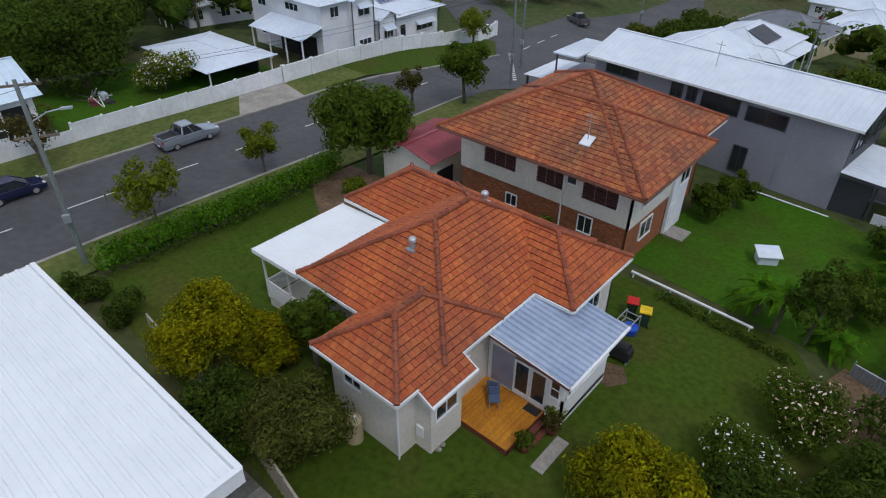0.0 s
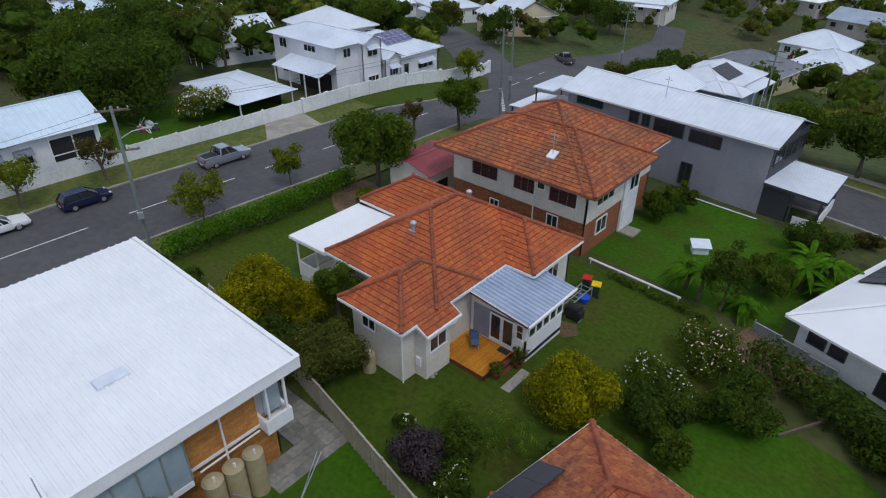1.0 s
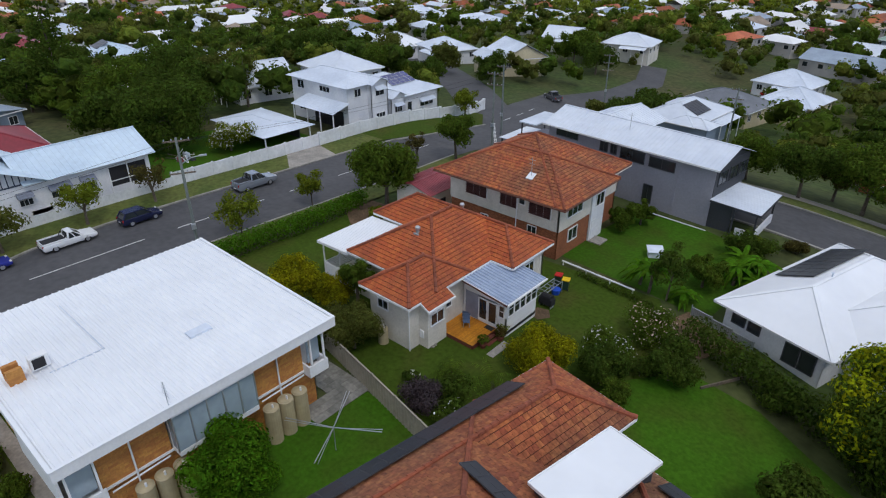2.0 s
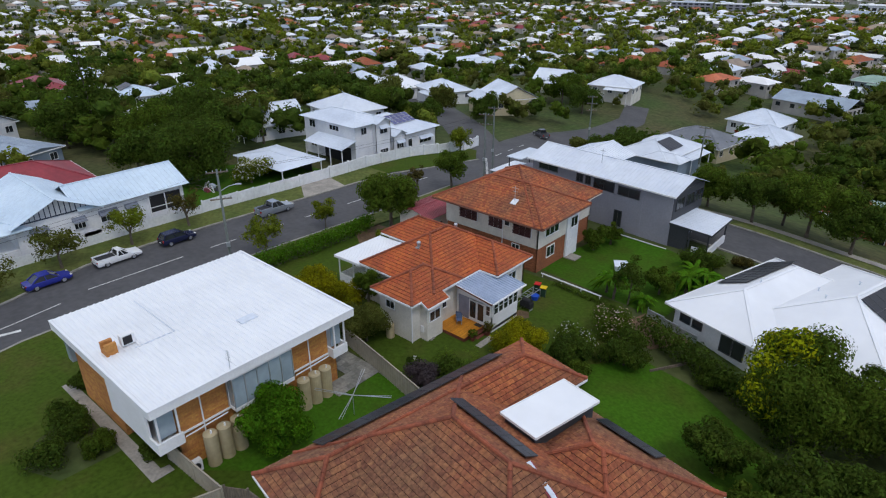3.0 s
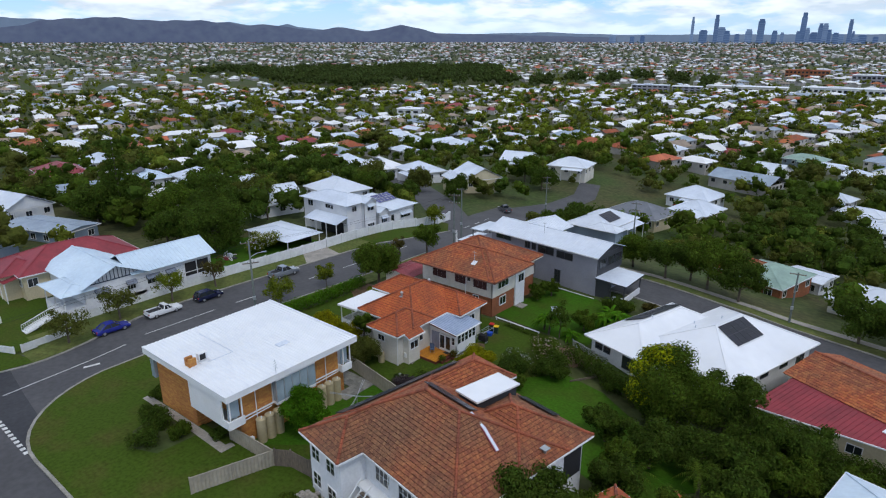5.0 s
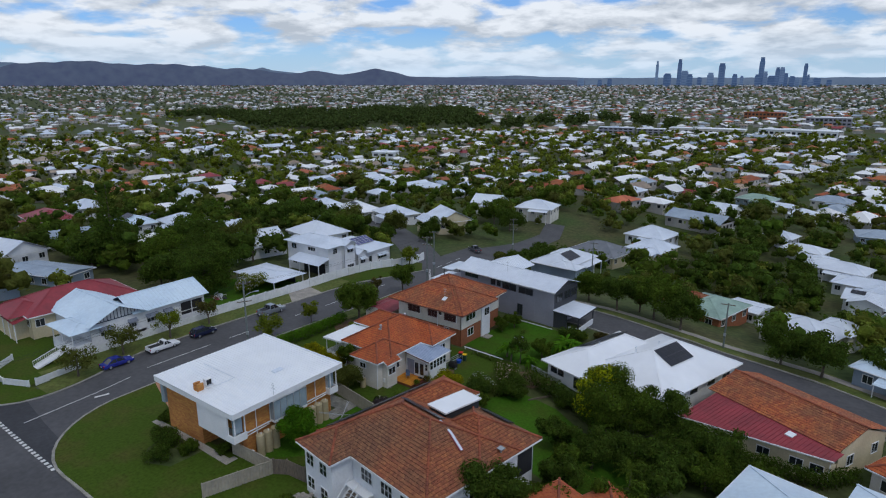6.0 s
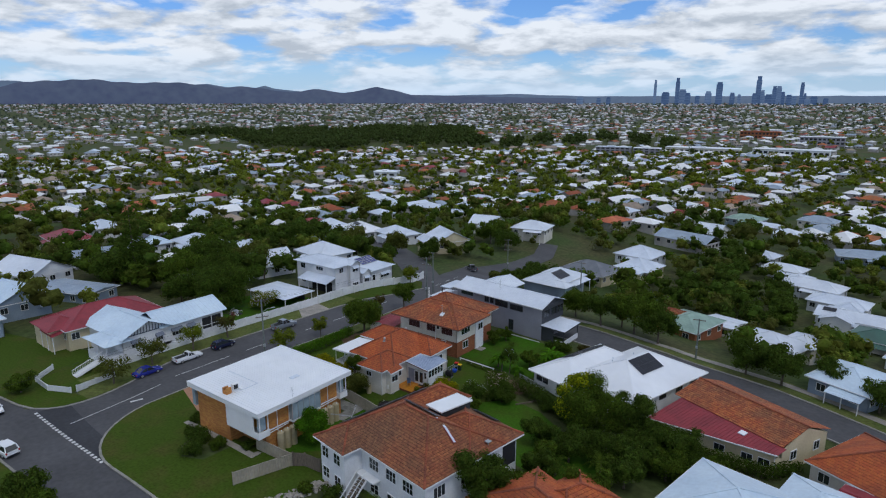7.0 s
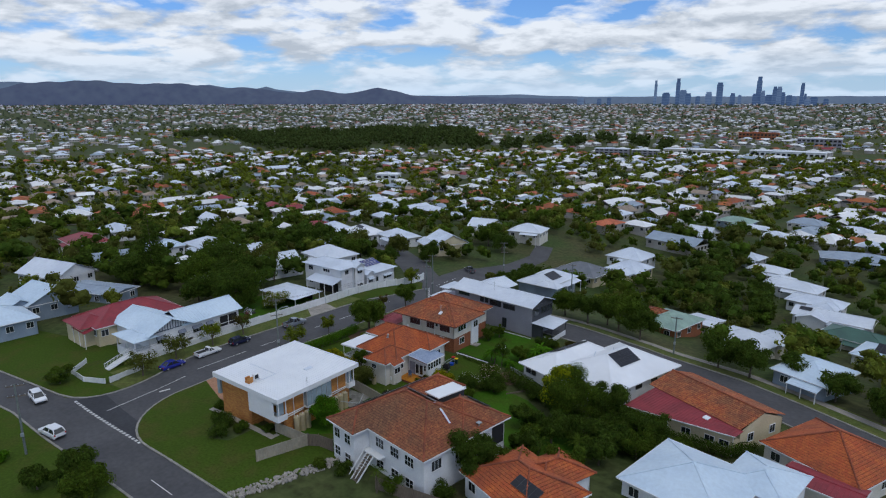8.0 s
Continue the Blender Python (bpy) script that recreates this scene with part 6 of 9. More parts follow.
def palm(x, y, h, r, label, seed, material=None, fronds=16, name="palm", width=0.32, trunk=0.14, droop=0.5, stems=1, category="palm"):
    rs = np.random.RandomState(seed)
    t = thing(name, label, category, pose(x, y, gz(x, y)))
    for s in range(stems):
        ox, oy = (rs.uniform(-0.9, 0.9), rs.uniform(-0.9, 0.9)) if stems > 1 else (0, 0)
        hh = h * rs.uniform(0.75, 1.05) if stems > 1 else h
        part("trunk", Geo().tube([(ox, oy, -0.2), (ox * 1.1 + 0.1, oy, hh * 0.5), (ox * 1.2, oy, hh)], [trunk * 1.25, trunk, trunk * 0.8], 8), M_BARK, t)
        for k in range(fronds):
            a, lift = 2.4 * k + rs.uniform(-0.2, 0.2), rs.uniform(-0.1, 1.1)
            length = r * rs.uniform(0.8, 1.1)
            g, prev = Geo(), None
            for i in range(8):
                u = i / 7
                rad = length * u * (1 - 0.12 * u * lift)
                z = hh + length * (lift * u * 0.8 - droop * 1.3 * u * u)
                cpos = Vector((ox * 1.2 + math.cos(a) * rad, oy + math.sin(a) * rad, z))
                side = Vector((-math.sin(a), math.cos(a), 0))
                wid = width * (0.35 + 1.3 * u) * (1.02 - u) * 2.0
                row = (cpos - side * wid - Vector((0, 0, wid * 0.5)), cpos, cpos + side * wid - Vector((0, 0, wid * 0.5)))
                if prev and material is None:
                    # split leaflets
                    for sgn in (0, 2):
                        for m in range(2):
                            p0, p1 = prev[1].lerp(row[1], m / 2), prev[1].lerp(row[1], (m + 0.62) / 2)
                            tip = prev[sgn].lerp(row[sgn], (m + 0.75) / 2)
                            g.poly([p0, p1, tip])
                elif prev:
                    g.poly([prev[0], prev[1], row[1], row[0]])
                    g.poly([prev[1], prev[2], row[2], row[1]])
                prev = row
            part("frond", g, material or M_LEAF, t)
    return t


def conifer(x, y, h, r, label, seed):
    rs = np.random.RandomState(seed)
    t = thing("pine_tree", label, "tree", pose(x, y, gz(x, y)))
    part("trunk", Geo().tube([(0, 0, -0.3), (0, 0, h)], [0.35, 0.05], 8), M_BARK, t)
    c, q = [], []
    tiers = 16
    for k in range(tiers):
        u = k / tiers
        z = h * (0.12 + 0.86 * u)
        rr = r * (1 - u) ** 0.8
        for j in range(7):
            a = j * 0.9 + k * 0.5
            g = 0.75 * rr * rs.uniform(0.7, 1.1)
            c.append((g * math.cos(a), g * math.sin(a), z + rs.uniform(-0.3, 0.3)))
            q.append(0.25 * rr + 0.35)
    part("crown", cloud_mesh("crown", rs, c, q, 5200, 0.55, M_LEAFDARK, 0.4, 0.2), None, t)


# street trees and garden trees
tree(-21.6, 25.0, 7.6, 4.0, M_LEAF, "broad leafy garden tree with forked trunk by the street", 3, 4200, 0.36, lob=13, base=0.33, trunk=0.22)
tree(-27.2, 10.0, 4.1, 2.4, M_LEAFLIGHT, "small thin pale green street tree on the verge", 4, 1100, 0.25, lob=8, trunk=0.07)
tree(-28.2, 19.7, 3.9, 1.75, M_LEAFLIGHT, "small round pale green street tree on the verge", 5, 900, 0.24, lob=7, trunk=0.07)
tree(-26.2, 42.4, 6.2, 2.6, M_LEAF, "dense dark street tree near the junction", 6, 2600, 0.32, lob=10)
tree(-29.0, 37.6, 4.8, 1.5, M_LEAFBROWN, "thin sparse street tree with brown leaves", 7, 420, 0.24, lob=7)
tree(-41.2, 0.6, 5.0, 2.5, M_LEAFLIGHT, "sparse yellow-green street tree by the white fence", 8, 800, 0.25, lob=7)
tree(-41.7, 8.2, 5.0, 2.2, M_LEAFBROWN, "nearly bare brown street tree by the white fence", 9, 520, 0.24, lob=8)
tree(-40.8, -7.4, 5.0, 2.7, M_LEAFOLIVE, "olive green street tree by the white fence", 10, 1000, 0.26, lob=8)
tree(-38.7, -15.0, 4.6, 2.7, M_LEAFOLIVE, "grey-green street tree near the corner", 12, 1000, 0.26, lob=8)
tree(-39.6, 60.5, 5.0, 2.5, M_LEAFLIGHT, "light green tree on the junction corner", 13, 1300, 0.3, lob=8)
tree(-10.8, 4.6, 4.3, 2.7, M_LEAFYELLOW, "yellow-green bushy garden tree beside the bungalow", 14, 5600, 0.20, lob=12, base=0.12)
tree(-8.6, 6.8, 3.4, 1.8, M_LEAFYELLOW, "yellow-green garden tree beside the bungalow", 15, 2700, 0.20, lob=9, base=0.12)
tree(-3.6, 4.3, 3.7, 2.5, M_LEAFOLIVE, "grey-green olive-like garden tree by the fence", 16, 5200, 0.18, lob=12, base=0.12)
tree(-6.6, 2.6, 3.2, 2.0, M_LEAFDARK, "dark garden tree by the fence", 17, 2700, 0.20, lob=9, base=0.1)
tree(-7.2, 7.9, 4.9, 1.5, M_LEAF, "small dense green tree by the patio", 18, 2400, 0.20, lob=9, base=0.25)
tree(8.0, 10.9, 3.6, 2.35, M_LEAFYELLOW, "yellow-green bushy tree behind the deck", 19, 5400, 0.18, lob=12, base=0.1)
tree(11.6, 12.8, 2.8, 1.7, M_LEAFDARK, "dark leafy shrub tree in the back garden", 20, 2800, 0.20, lob=9, base=0.1)
tree(1.6, -8.6, 4.4, 2.5, M_LEAFBRIGHT, "round bright green tree in the small back yard", 21, 6000, 0.19, lob=12, base=0.16)
tree(27.8, 17.4, 8.2, 4.6, M_LEAF, "large tree with yellow blossom behind the lawn", 22, 10500, 0.24, lob=18, base=0.14, flowers=M_LEAFSPRING, flower_n=2400, flower_size=0.27, blossom_step=5)
tree(33.0, 20.5, 6.8, 3.6, M_LEAFDARK, "large dark tree beside the blossoming one", 23, 5200, 0.28, lob=11, base=0.12)
tree(39.5, 18.0, 5.2, 3.6, M_LEAFDARK, "dense dark tree by the boundary", 24, 4600, 0.28, lob=11, base=0.1)
tree(33.5, 11.0, 5.0, 3.0, M_LEAFDARK, "dense dark tree beside the shaded lawn", 25, 4200, 0.27, lob=10, base=0.1)
tree(27.6, -7.6, 7.6, 3.3, M_LEAFDARK, "dark green tree against the old tiled house", 26, 5200, 0.26, lob=9, base=0.15)
tree(36.5, 12.5, 4.4, 2.8, M_LEAFDARK, "dense dark shrub tree by the boundary", 27, 2200, 0.34, lob=9, base=0.1)
tree(28.0, 5.5, 3.6, 1.8, M_LEAF, "green shrub tree behind the tiled house", 28, 1400, 0.28, lob=8, base=0.1)
tree(11.8, 30.6, 3.0, 1.7, M_LEAF, "dark leafy tree among the banana plants", 199, 2200, 0.22, lob=9, base=0.08)
tree(13.0, 38.6, 2.6, 2.2, M_LEAFDARK, "dark leafy shrub tree beside the lawn", 188, 2200, 0.22, lob=9, base=0.08)
tree(24.8, 9.6, 4.2, 2.3, M_LEAFDARK, "dense dark shrub tree on the shaded lawn", 194, 2600, 0.26, lob=9, base=0.08)
tree(29.7, 8.4, 4.6, 2.7, M_LEAFDARK, "dense dark tree beside the shaded lawn", 195, 3000, 0.26, lob=10, base=0.08)
tree(11.4, 13.2, 2.4, 1.7, M_LEAFDARK, "dark leafy shrub tree in the back garden", 196, 2200, 0.2, lob=9, base=0.08)
tree(14.8, 16.6, 2.8, 2.0, M_LEAFDARK, "dark leafy shrub tree in the back garden", 197, 2600, 0.2, lob=9, base=0.08)
tree(4.6, 52.6, 4.6, 2.6, M_LEAF, "leafy tree beside the dark porch", 198, 2200, 0.28, lob=9, base=0.15)
tree(29.3, 1.6, 4.2, 2.2, M_LEAFDARK, "dense dark tree beside the shaded lawn", 190, 2000, 0.30, lob=9, base=0.1)
tree(36.0, -0.2, 5.0, 2.6, M_LEAF, "leafy green tree by the boundary", 191, 2200, 0.32, lob=10, base=0.12)
tree(37.4, 7.1, 4.6, 2.5, M_LEAFDARK, "dense dark tree by the boundary", 192, 2200, 0.32, lob=10, base=0.1)
for i, (x, y, h, r) in enumerate(((41.6, 17.0, 3.0, 2.2), (45.4, 17.6, 2.4, 1.9), (36.2, 16.2, 4.6, 2.8), (40.6, 12.6, 3.6, 2.6), (44.4, 13.8, 2.8, 2.2))):
    tree(x, y, h, r, (M_LEAFDARK, M_LEAF)[i % 2], "dense dark garden tree before the cream house", 240 + i, 2400, 0.28, lob=9, base=0.08)
tree(31.0, -4.0, 4.6, 2.2, M_LEAF, "leafy green tree by the boundary", 193, 2000, 0.30, lob=9, base=0.12)
tree(-59.0, 19.0, 9.0, 6.2, M_LEAFDARK, "huge dense dark fig tree behind the lawn", 29, 6500, 0.42, lob=18, base=0.1, trunk=0.35)
tree(-70.0, 26.0, 9.5, 6.0, M_LEAFDARK, "huge dense dark tree behind the carport", 30, 5200, 0.45, lob=16, base=0.1, trunk=0.35)
tree(-52.0, 24.2, 3.9, 3.2, M_LEAFLIGHT, "frangipani tree covered in white blossom", 31, 2600, 0.26, lob=14, base=0.2, flowers=M_PETALWHITE, flower_n=900, flower_size=0.22)
tree(10.4, 26.3, 5.8, 1.6, M_LEAFDARK, "thin open tree in the neighbouring garden", 32, 700, 0.24, lob=8, trunk=0.07, base=0.2)
tree(1.4, 35.8, 2.9, 1.5, M_LEAF, "leafy shrub tree against the two-storey house", 33, 1300, 0.25, lob=8, base=0.1)
tree(2.2, 38.6, 2.8, 1.4, M_LEAF, "leafy shrub tree against the two-storey house", 34, 1100, 0.25, lob=8, base=0.1)
tree(-21.5, 90.0, 6.5, 3.6, M_LEAFDARK, "dark tree behind the grey building", 35, 3000, 0.42, lob=12)
tree(-18.5, 75.0, 6.0, 3.4, M_LEAFDARK, "dark tree across the side street", 36, 2600, 0.4, lob=11)
for i, (x, y, h, r, k) in enumerate(((12.0, 60.5, 7.5, 3.2, 0), (18.6, 62.0, 8.5, 3.9, 1), (24.0, 60.4, 7.8, 3.4, 2), (41.0, 55.5, 6.5, 2.9, 0), (46.8, 54.0, 7.0, 3.2, 0), (54.0, 57.0, 5.8, 3.0, 2), (60.5, 53.0, 6.0, 2.9, 0), (67.5, 49.0, 6.5, 3.2, 0), (5.0, 63.5, 6.5, 3.0, 1))):
    tree(x, y, h * 0.92, r * 1.2, (M_LEAFDARK, M_LEAF, M_LEAFDARK)[k], "dark street tree beside the side street", 40 + i, 3200, 0.36, lob=11, base=0.28)
tree(15.0, 64.5, 6.0, 2.4, M_LEAFBROWN, "rusty brown tree beside the side street", 61, 1300, 0.36, lob=9)
for i, (x, y, h, r) in enumerate(((-13.4, -37.0, 4.4, 2.7), (-8.6, -37.6, 4.2, 2.9), (-33.5, -42.5, 3.0, 2.2), (-47.2, -25.2, 3.2, 2.3), (-15.6, -40.6, 3.0, 2.0))):
    tree(x, y, h, r, (M_LEAFDARK, M_LEAF)[i % 2], "dense dark garden tree by the corner", 70 + i, 2000, 0.3, lob=9, base=0.12)

for i, (x, y, h, r) in enumerate(((-66.0, 13.5, 8.0, 4.6), (-80.0, 22.0, 9.5, 5.8), (-92.0, 34.0, 10.0, 6.0), (-78.0, 41.0, 9.0, 5.2), (-98.0, 14.0, 8.5, 5.4), (-72.0, 74.0, 8.5, 5.0), (-60.0, 73.0, 6.5, 3.8), (-84.0, 84.0, 9.0, 5.4), (-58.0, 92.0, 7.0, 4.0), (-104.0, 44.0, 9.0, 5.4), (-100.0, 78.0, 9.5, 5.6), (-75.0, 96.0, 7.5, 4.4), (-52.0, 128.0, 9.0, 5.0), (-62.0, 134.0, 9.5, 5.2), (-24.0, 100.0, 7.0, 3.8), (-24.0, 78.0, 5.5, 3.0))):
    tree(x, y, h, r, (M_LEAFDARK, M_LEAF, M_LEAFDARK, M_LEAFOLIVE)[i % 4], "large leafy tree among the houses", 300 + i, 2300, 0.5, lob=14, base=0.12)
# shrubs
hedge([(-23.2, 5.0), (-23.0, 15.5), (-23.6, 23.0)], 1.9, 1.9, M_LEAFBRIGHT, "long clipped bright green front hedge", 80, 95, 0.19)
hedge([(14.5, 22.0), (19.0, 20.6), (24.5, 18.8), (29.5, 17.5)], 2.2, 2.2, M_LEAFDARK, "loose dark boundary hedge", 81, 60, 0.26)
hedge([(13.2, 15.5), (15.0, 19.5)], 1.6, 1.5, M_LEAFDARK, "loose dark garden hedge", 82, 60, 0.25)
hedge([(3.0, 24.8), (7.6, 24.5), (10.2, 24.2)], 0.7, 0.45, M_LEAFDARK, "low dark planting along the rail", 83, 70, 0.18)
hedge([(37.0, 21.6), (43.5, 21.0), (50.5, 21.8), (53.0, 25.0)], 1.7, 1.9, M_LEAFDARK, "loose dark planting before the cream house", 85, 60, 0.24)
hedge([(-13.6, 23.0), (-5, 23.4)], 1.1, 1.3, M_LEAFDARK, "dark planting between the two tiled houses", 84, 55, 0.22)
for i, (x, y, h, r, m) in enumerate(((-10.4, -17.3, 1.5, 1.9, M_LEAFDARK), (-7.3, -17.1, 1.4, 1.3, M_LEAF), (-8.6, -19.8, 1.8, 1.8, M_LEAFDARK), (-12.2, -17.2, 1.4, 1.4, M_LEAFDARK), (-4.0, -14.6, 1.1, 0.9, M_LEAFDARK), (-15.4, -14.8, 1.5, 1.1, M_LEAFDARK), (-5.6, 24.2, 2.4, 1.3, M_LEAF), (-9.4, 24.4, 2.2, 1.2, M_LEAF), (-19.5, 21.5, 1.2, 1.2, M_LEAFLIGHT), (-17.2, 23.4, 1.1, 0.9, M_LEAFDARK), (-21.5, 3.0, 1.5, 1.4, M_LEAFDARK), (-18.0, 3.4, 1.3, 1.3, M_LEAFDARK), (10.0, 7.0, 1.7, 1.5, M_LEAFDARK), (5.5, 5.0, 1.5, 1.4, M_LEAFDARK), (11.4, 9.0, 1.8, 1.5, M_LEAFDARK), (13.2, 11.6, 1.6, 1.2, M_LEAF), (26.6, 16.8, 2.4, 2.0, M_LEAFDARK), (21.5, 19.6, 2.0, 1.7, M_LEAFDARK), (29.0, 1.0, 1.8, 1.5, M_LEAFDARK), (26.0, -12.0, 2.0, 1.7, M_LEAFDARK), (20.0, -14.8, 2.2, 1.6, M_LEAF), (12.5, -15.8, 1.6, 1.3, M_LEAFDARK), (9.0, -16.5, 1.2, 1.1, M_LEAF), (34.0, 3.0, 2.4, 1.9, M_LEAFDARK), (30.5, 22.8, 2.0, 1.8, M_LEAF), (36.5, 22.8, 2.2, 1.8, M_LEAF), (42.0, 16.0, 2.0, 1.7, M_LEAFLIGHT), (-55.0, 28.5, 1.6, 1.5, M_LEAFYELLOW), (-27.5, -40.8, 1.4, 1.4, M_LEAFBRIGHT), (13.5, 41.0, 1.4, 1.5, M_LEAFLIGHT), (16.0, 43.5, 1.0, 1.3, M_LEAFBROWN))):
    shrub(x, y, h, r, m, "leafy green garden shrub", 100 + i, 900, 0.2)
shrub(11.8, 20.1, 2.0, 2.2, M_LEAF, "large garden bush covered in peach blossom", 150, 3000, 0.15, "flowering_bush", M_PETALPINK, 300, 0.15, "flowering bush")
shrub(10.9, 15.5, 1.8, 2.0, M_LEAF, "large garden bush with clusters of white blossom", 151, 3000, 0.15, "flowering_bush", M_PETALWHITE, 240, 0.14, "flowering bush")
shrub(4.3, 3.4, 1.5, 1.8, M_PETALPURPLE, "low purple-leaved garden shrub", 152, 1800, 0.16)
shrub(6.6, 3.0, 1.3, 1.4, M_LEAFDARK, "dark shrub with small white flowers", 153, 800, 0.2, flowers=M_PETALWHITE, flower_n=40)
shrub(2.0, 4.4, 0.8, 0.6, M_LEAFDARK, "small shrub with white flowers by the fence", 154, 300, 0.18, flowers=M_PETALWHITE, flower_n=14, flower_size=0.24)
for i, (x, y, h, r) in enumerate(((13.6, 33.0, 1.9, 3.0), (15.0, 34.4, 2.2, 2.9), (13.4, 35.4, 1.7, 2.7), (15.8, 32.4, 1.5, 2.4))):
    palm(x, y, h, r, "clump of long drooping banana leaves", 160 + i, M_LEAFBRIGHT, 17, "banana_plant", 0.21, 0.14, 0.62, 1, "banana plant")
for i, (x, y, h, r) in enumerate(((8.8, 26.4, 2.5, 2.5), (7.6, 27.2, 1.8, 2.1), (11.6, 27.0, 1.1, 1.8))):
    palm(x, y, h, r, "banana plant with torn leaves by the rail", 164 + i * 30, M_LEAFBRIGHT, 13, "banana_plant", 0.22, 0.12, 0.6, 1, "banana plant")
palm(6.9, 6.9, 1.5, 2.0, "low feathery palm in the back garden", 165, None, 16, "palm", 0.3, 0.12, 0.55)
palm(3.8, 6.4, 0.9, 1.7, "low feathery palm in the back garden", 166, None, 14, "palm", 0.28, 0.1, 0.55)
palm(30.0, 4.0, 2.0, 2.3, "feathery palm beside the shaded lawn", 167, None, 16, "palm", 0.34, 0.14, 0.5)
palm(34.5, 7.0, 2.6, 2.4, "feathery palm in the boundary planting", 168, None, 16, "palm", 0.34, 0.14, 0.5)
palm(18.6, -16.0, 3.2, 1.6, "slim palm in front of the white house", 169, None, 14, "palm", 0.26, 0.1, 0.5)
palm(44.0, 16.8, 1.8, 2.2, "light green palm by the cream house", 170, None, 16, "palm", 0.34, 0.14, 0.5)
palm(-72.0, 40.0, 9.0, 3.2, "tall palm with a feathery crown", 171, None, 20, "palm", 0.5, 0.18, 0.55)
conifer(-97, 19, 20, 6.0, "tall dark layered pine tree above the houses", 172)


# ---- fences, poles and lines ----
def panel_fence(name, pts, h, material, label, every=2.4, thick=0.05, post=0.1, cap=True, ribs=0.0, category="fence", sheet=False):
    t = thing(name, label, category)
    pale = Geo().box((-ribs * 0.4, -thick / 2 - 0.02, 0), (ribs * 0.4, -thick / 2, h - 0.1)).mesh("paling")
    pale.materials.append(material)
    pts = [p for a, b in zip(pts, pts[1:]) for p in resample([a, b], every)[:-1]] + [pts[-1]]
    for i, (x, y) in enumerate(pts):
        z = gz(x, y)
        part("post", Geo().box((x - post, y - post, z - 0.2), (x + post, y + post, z + h + 0.12)), material, t)
        if i + 1 < len(pts):
            u, v = pts[i + 1]
            zz = min(z, gz(u, v))
            g = Geo().bar((x, y, zz + h / 2), (u, v, zz + h / 2), thick, h)
            if cap:
                g.bar((x, y, zz + h + 0.02), (u, v, zz + h + 0.02), thick + 0.06, 0.06)
            if ribs and sheet:
                d = Vector((u - x, v - y, 0))
                o = Vector((-d.y, d.x, 0)).normalized()
                m = max(2, int(d.length / ribs) * 2)
                g = Geo()
                for k in range(m + 1):
                    q = Vector((x, y, zz)) + d * (k / m) + o * (0.035 if k % 2 else -0.035)
                    g.v += [tuple(q), tuple(q + Vector((0, 0, h)))]
                for k in range(m):
                    g.f.append((k * 2, k * 2 + 2, k * 2 + 3, k * 2 + 1))
                part("top_rail", Geo().bar((x, y, zz + h + 0.02), (u, v, zz + h + 0.02), 0.1, 0.06), material, t)
            elif ribs:
                d = Vector((u - x, v - y, 0))
                m = int(d.length / ribs)
                for k in range(m):
                    q = Vector((x, y, 0)) + d * ((k + 0.5) / m)
                    pk = new("paling", pale)
                    pk.parent = t
                    pk.matrix_basis = pose(q.x, q.y, zz + 0.05, 0, 0, math.degrees(math.atan2(d.y, d.x)))
            part("panel", g, material, t)
    return t


panel_fence("white_fence", [(-44.9, 34.2), (-44.9, 42), (-44.2, 52), (-41.2, 63.5), (-43.0, 70.0)], 1.9, M_FENCEWHITE, "tall white rendered fence with stepped panels and pillars", 2.6, 0.16, 0.2)
panel_fence("white_fence", [(-44.9, 12.0), (-44.9, 28.2)], 1.75, M_FENCEWHITE, "white boarded fence along the verge", 2.5, 0.07, 0.09)
panel_fence("white_gate", [(-44.9, 28.3), (-44.9, 34.1)], 1.8, M_FENCEWHITE, "white boarded driveway gate", 2.9, 0.07, 0.1, category="gate")
panel_fence("white_fence", [(-44.7, -13.5), (-44.7, 11.9)], 1.25, M_FENCEWHITE, "low white picket fence in front of the gabled house", 2.4, 0.03, 0.08, True, 0.24)
panel_fence("white_fence", [(-41.3, -13.6), (-40.8, -19.7)], 1.0, M_FENCEWHITE, "low white front fence beside the verge", 2.4, 0.05, 0.1, True, 0.24)
panel_fence("white_fence", [(-40.8, -20.6), (-44.6, -22.4), (-49.6, -22.2), (-52.5, -18.5)], 1.0, M_FENCEWHITE, "low white front fence round the corner lawn", 2.4, 0.05, 0.1, True, 0.24)
panel_fence("boundary_fence", [(-15, 3.6), (-5.4, 2.9), (1.2, 1.7), (9.0, 0.2)], 1.75, M_FENCEBEIGE, "beige ribbed sheet fence between the gardens", 2.4, 0.04, 0.05, True, 0.3, sheet=True)
panel_fence("boundary_fence", [(3.7, -14.0), (1.4, -20.7)], 1.75, M_FENCEBEIGE, "beige ribbed sheet fence beside the corner lawn", 2.4, 0.04, 0.05, True, 0.3, sheet=True)
panel_fence("boundary_fence", [(3.6, -13.98), (-2.8, -14.25)], 1.75, M_FENCEBEIGE, "beige ribbed sheet fence behind the brick house", 2.4, 0.04, 0.05, True, 0.3, sheet=True)
panel_fence("timber_fence", [(3.8, -13.9), (5.1, -13.1), (7.6, -12.9)], 1.9, M_TIMBER, "grey weathered paling fence", 2.4, 0.04, 0.06, False, 0.16)
panel_fence("timber_fence", [(18.0, -15.5), (31, -13.5), (36, -4)], 1.7, M_TIMBER, "grey weathered paling fence", 2.4, 0.04, 0.06, False, 0.2)
panel_fence("sheet_fence", [(12.8, 25.6), (18.0, 24.4)], 0.9, M_STEEL, "low corrugated steel garden edging", 1.6, 0.03, 0.03, False, 0.15, sheet=True)
r = thing("white_rail", "long low white pipe rail across the lawn", "rail")
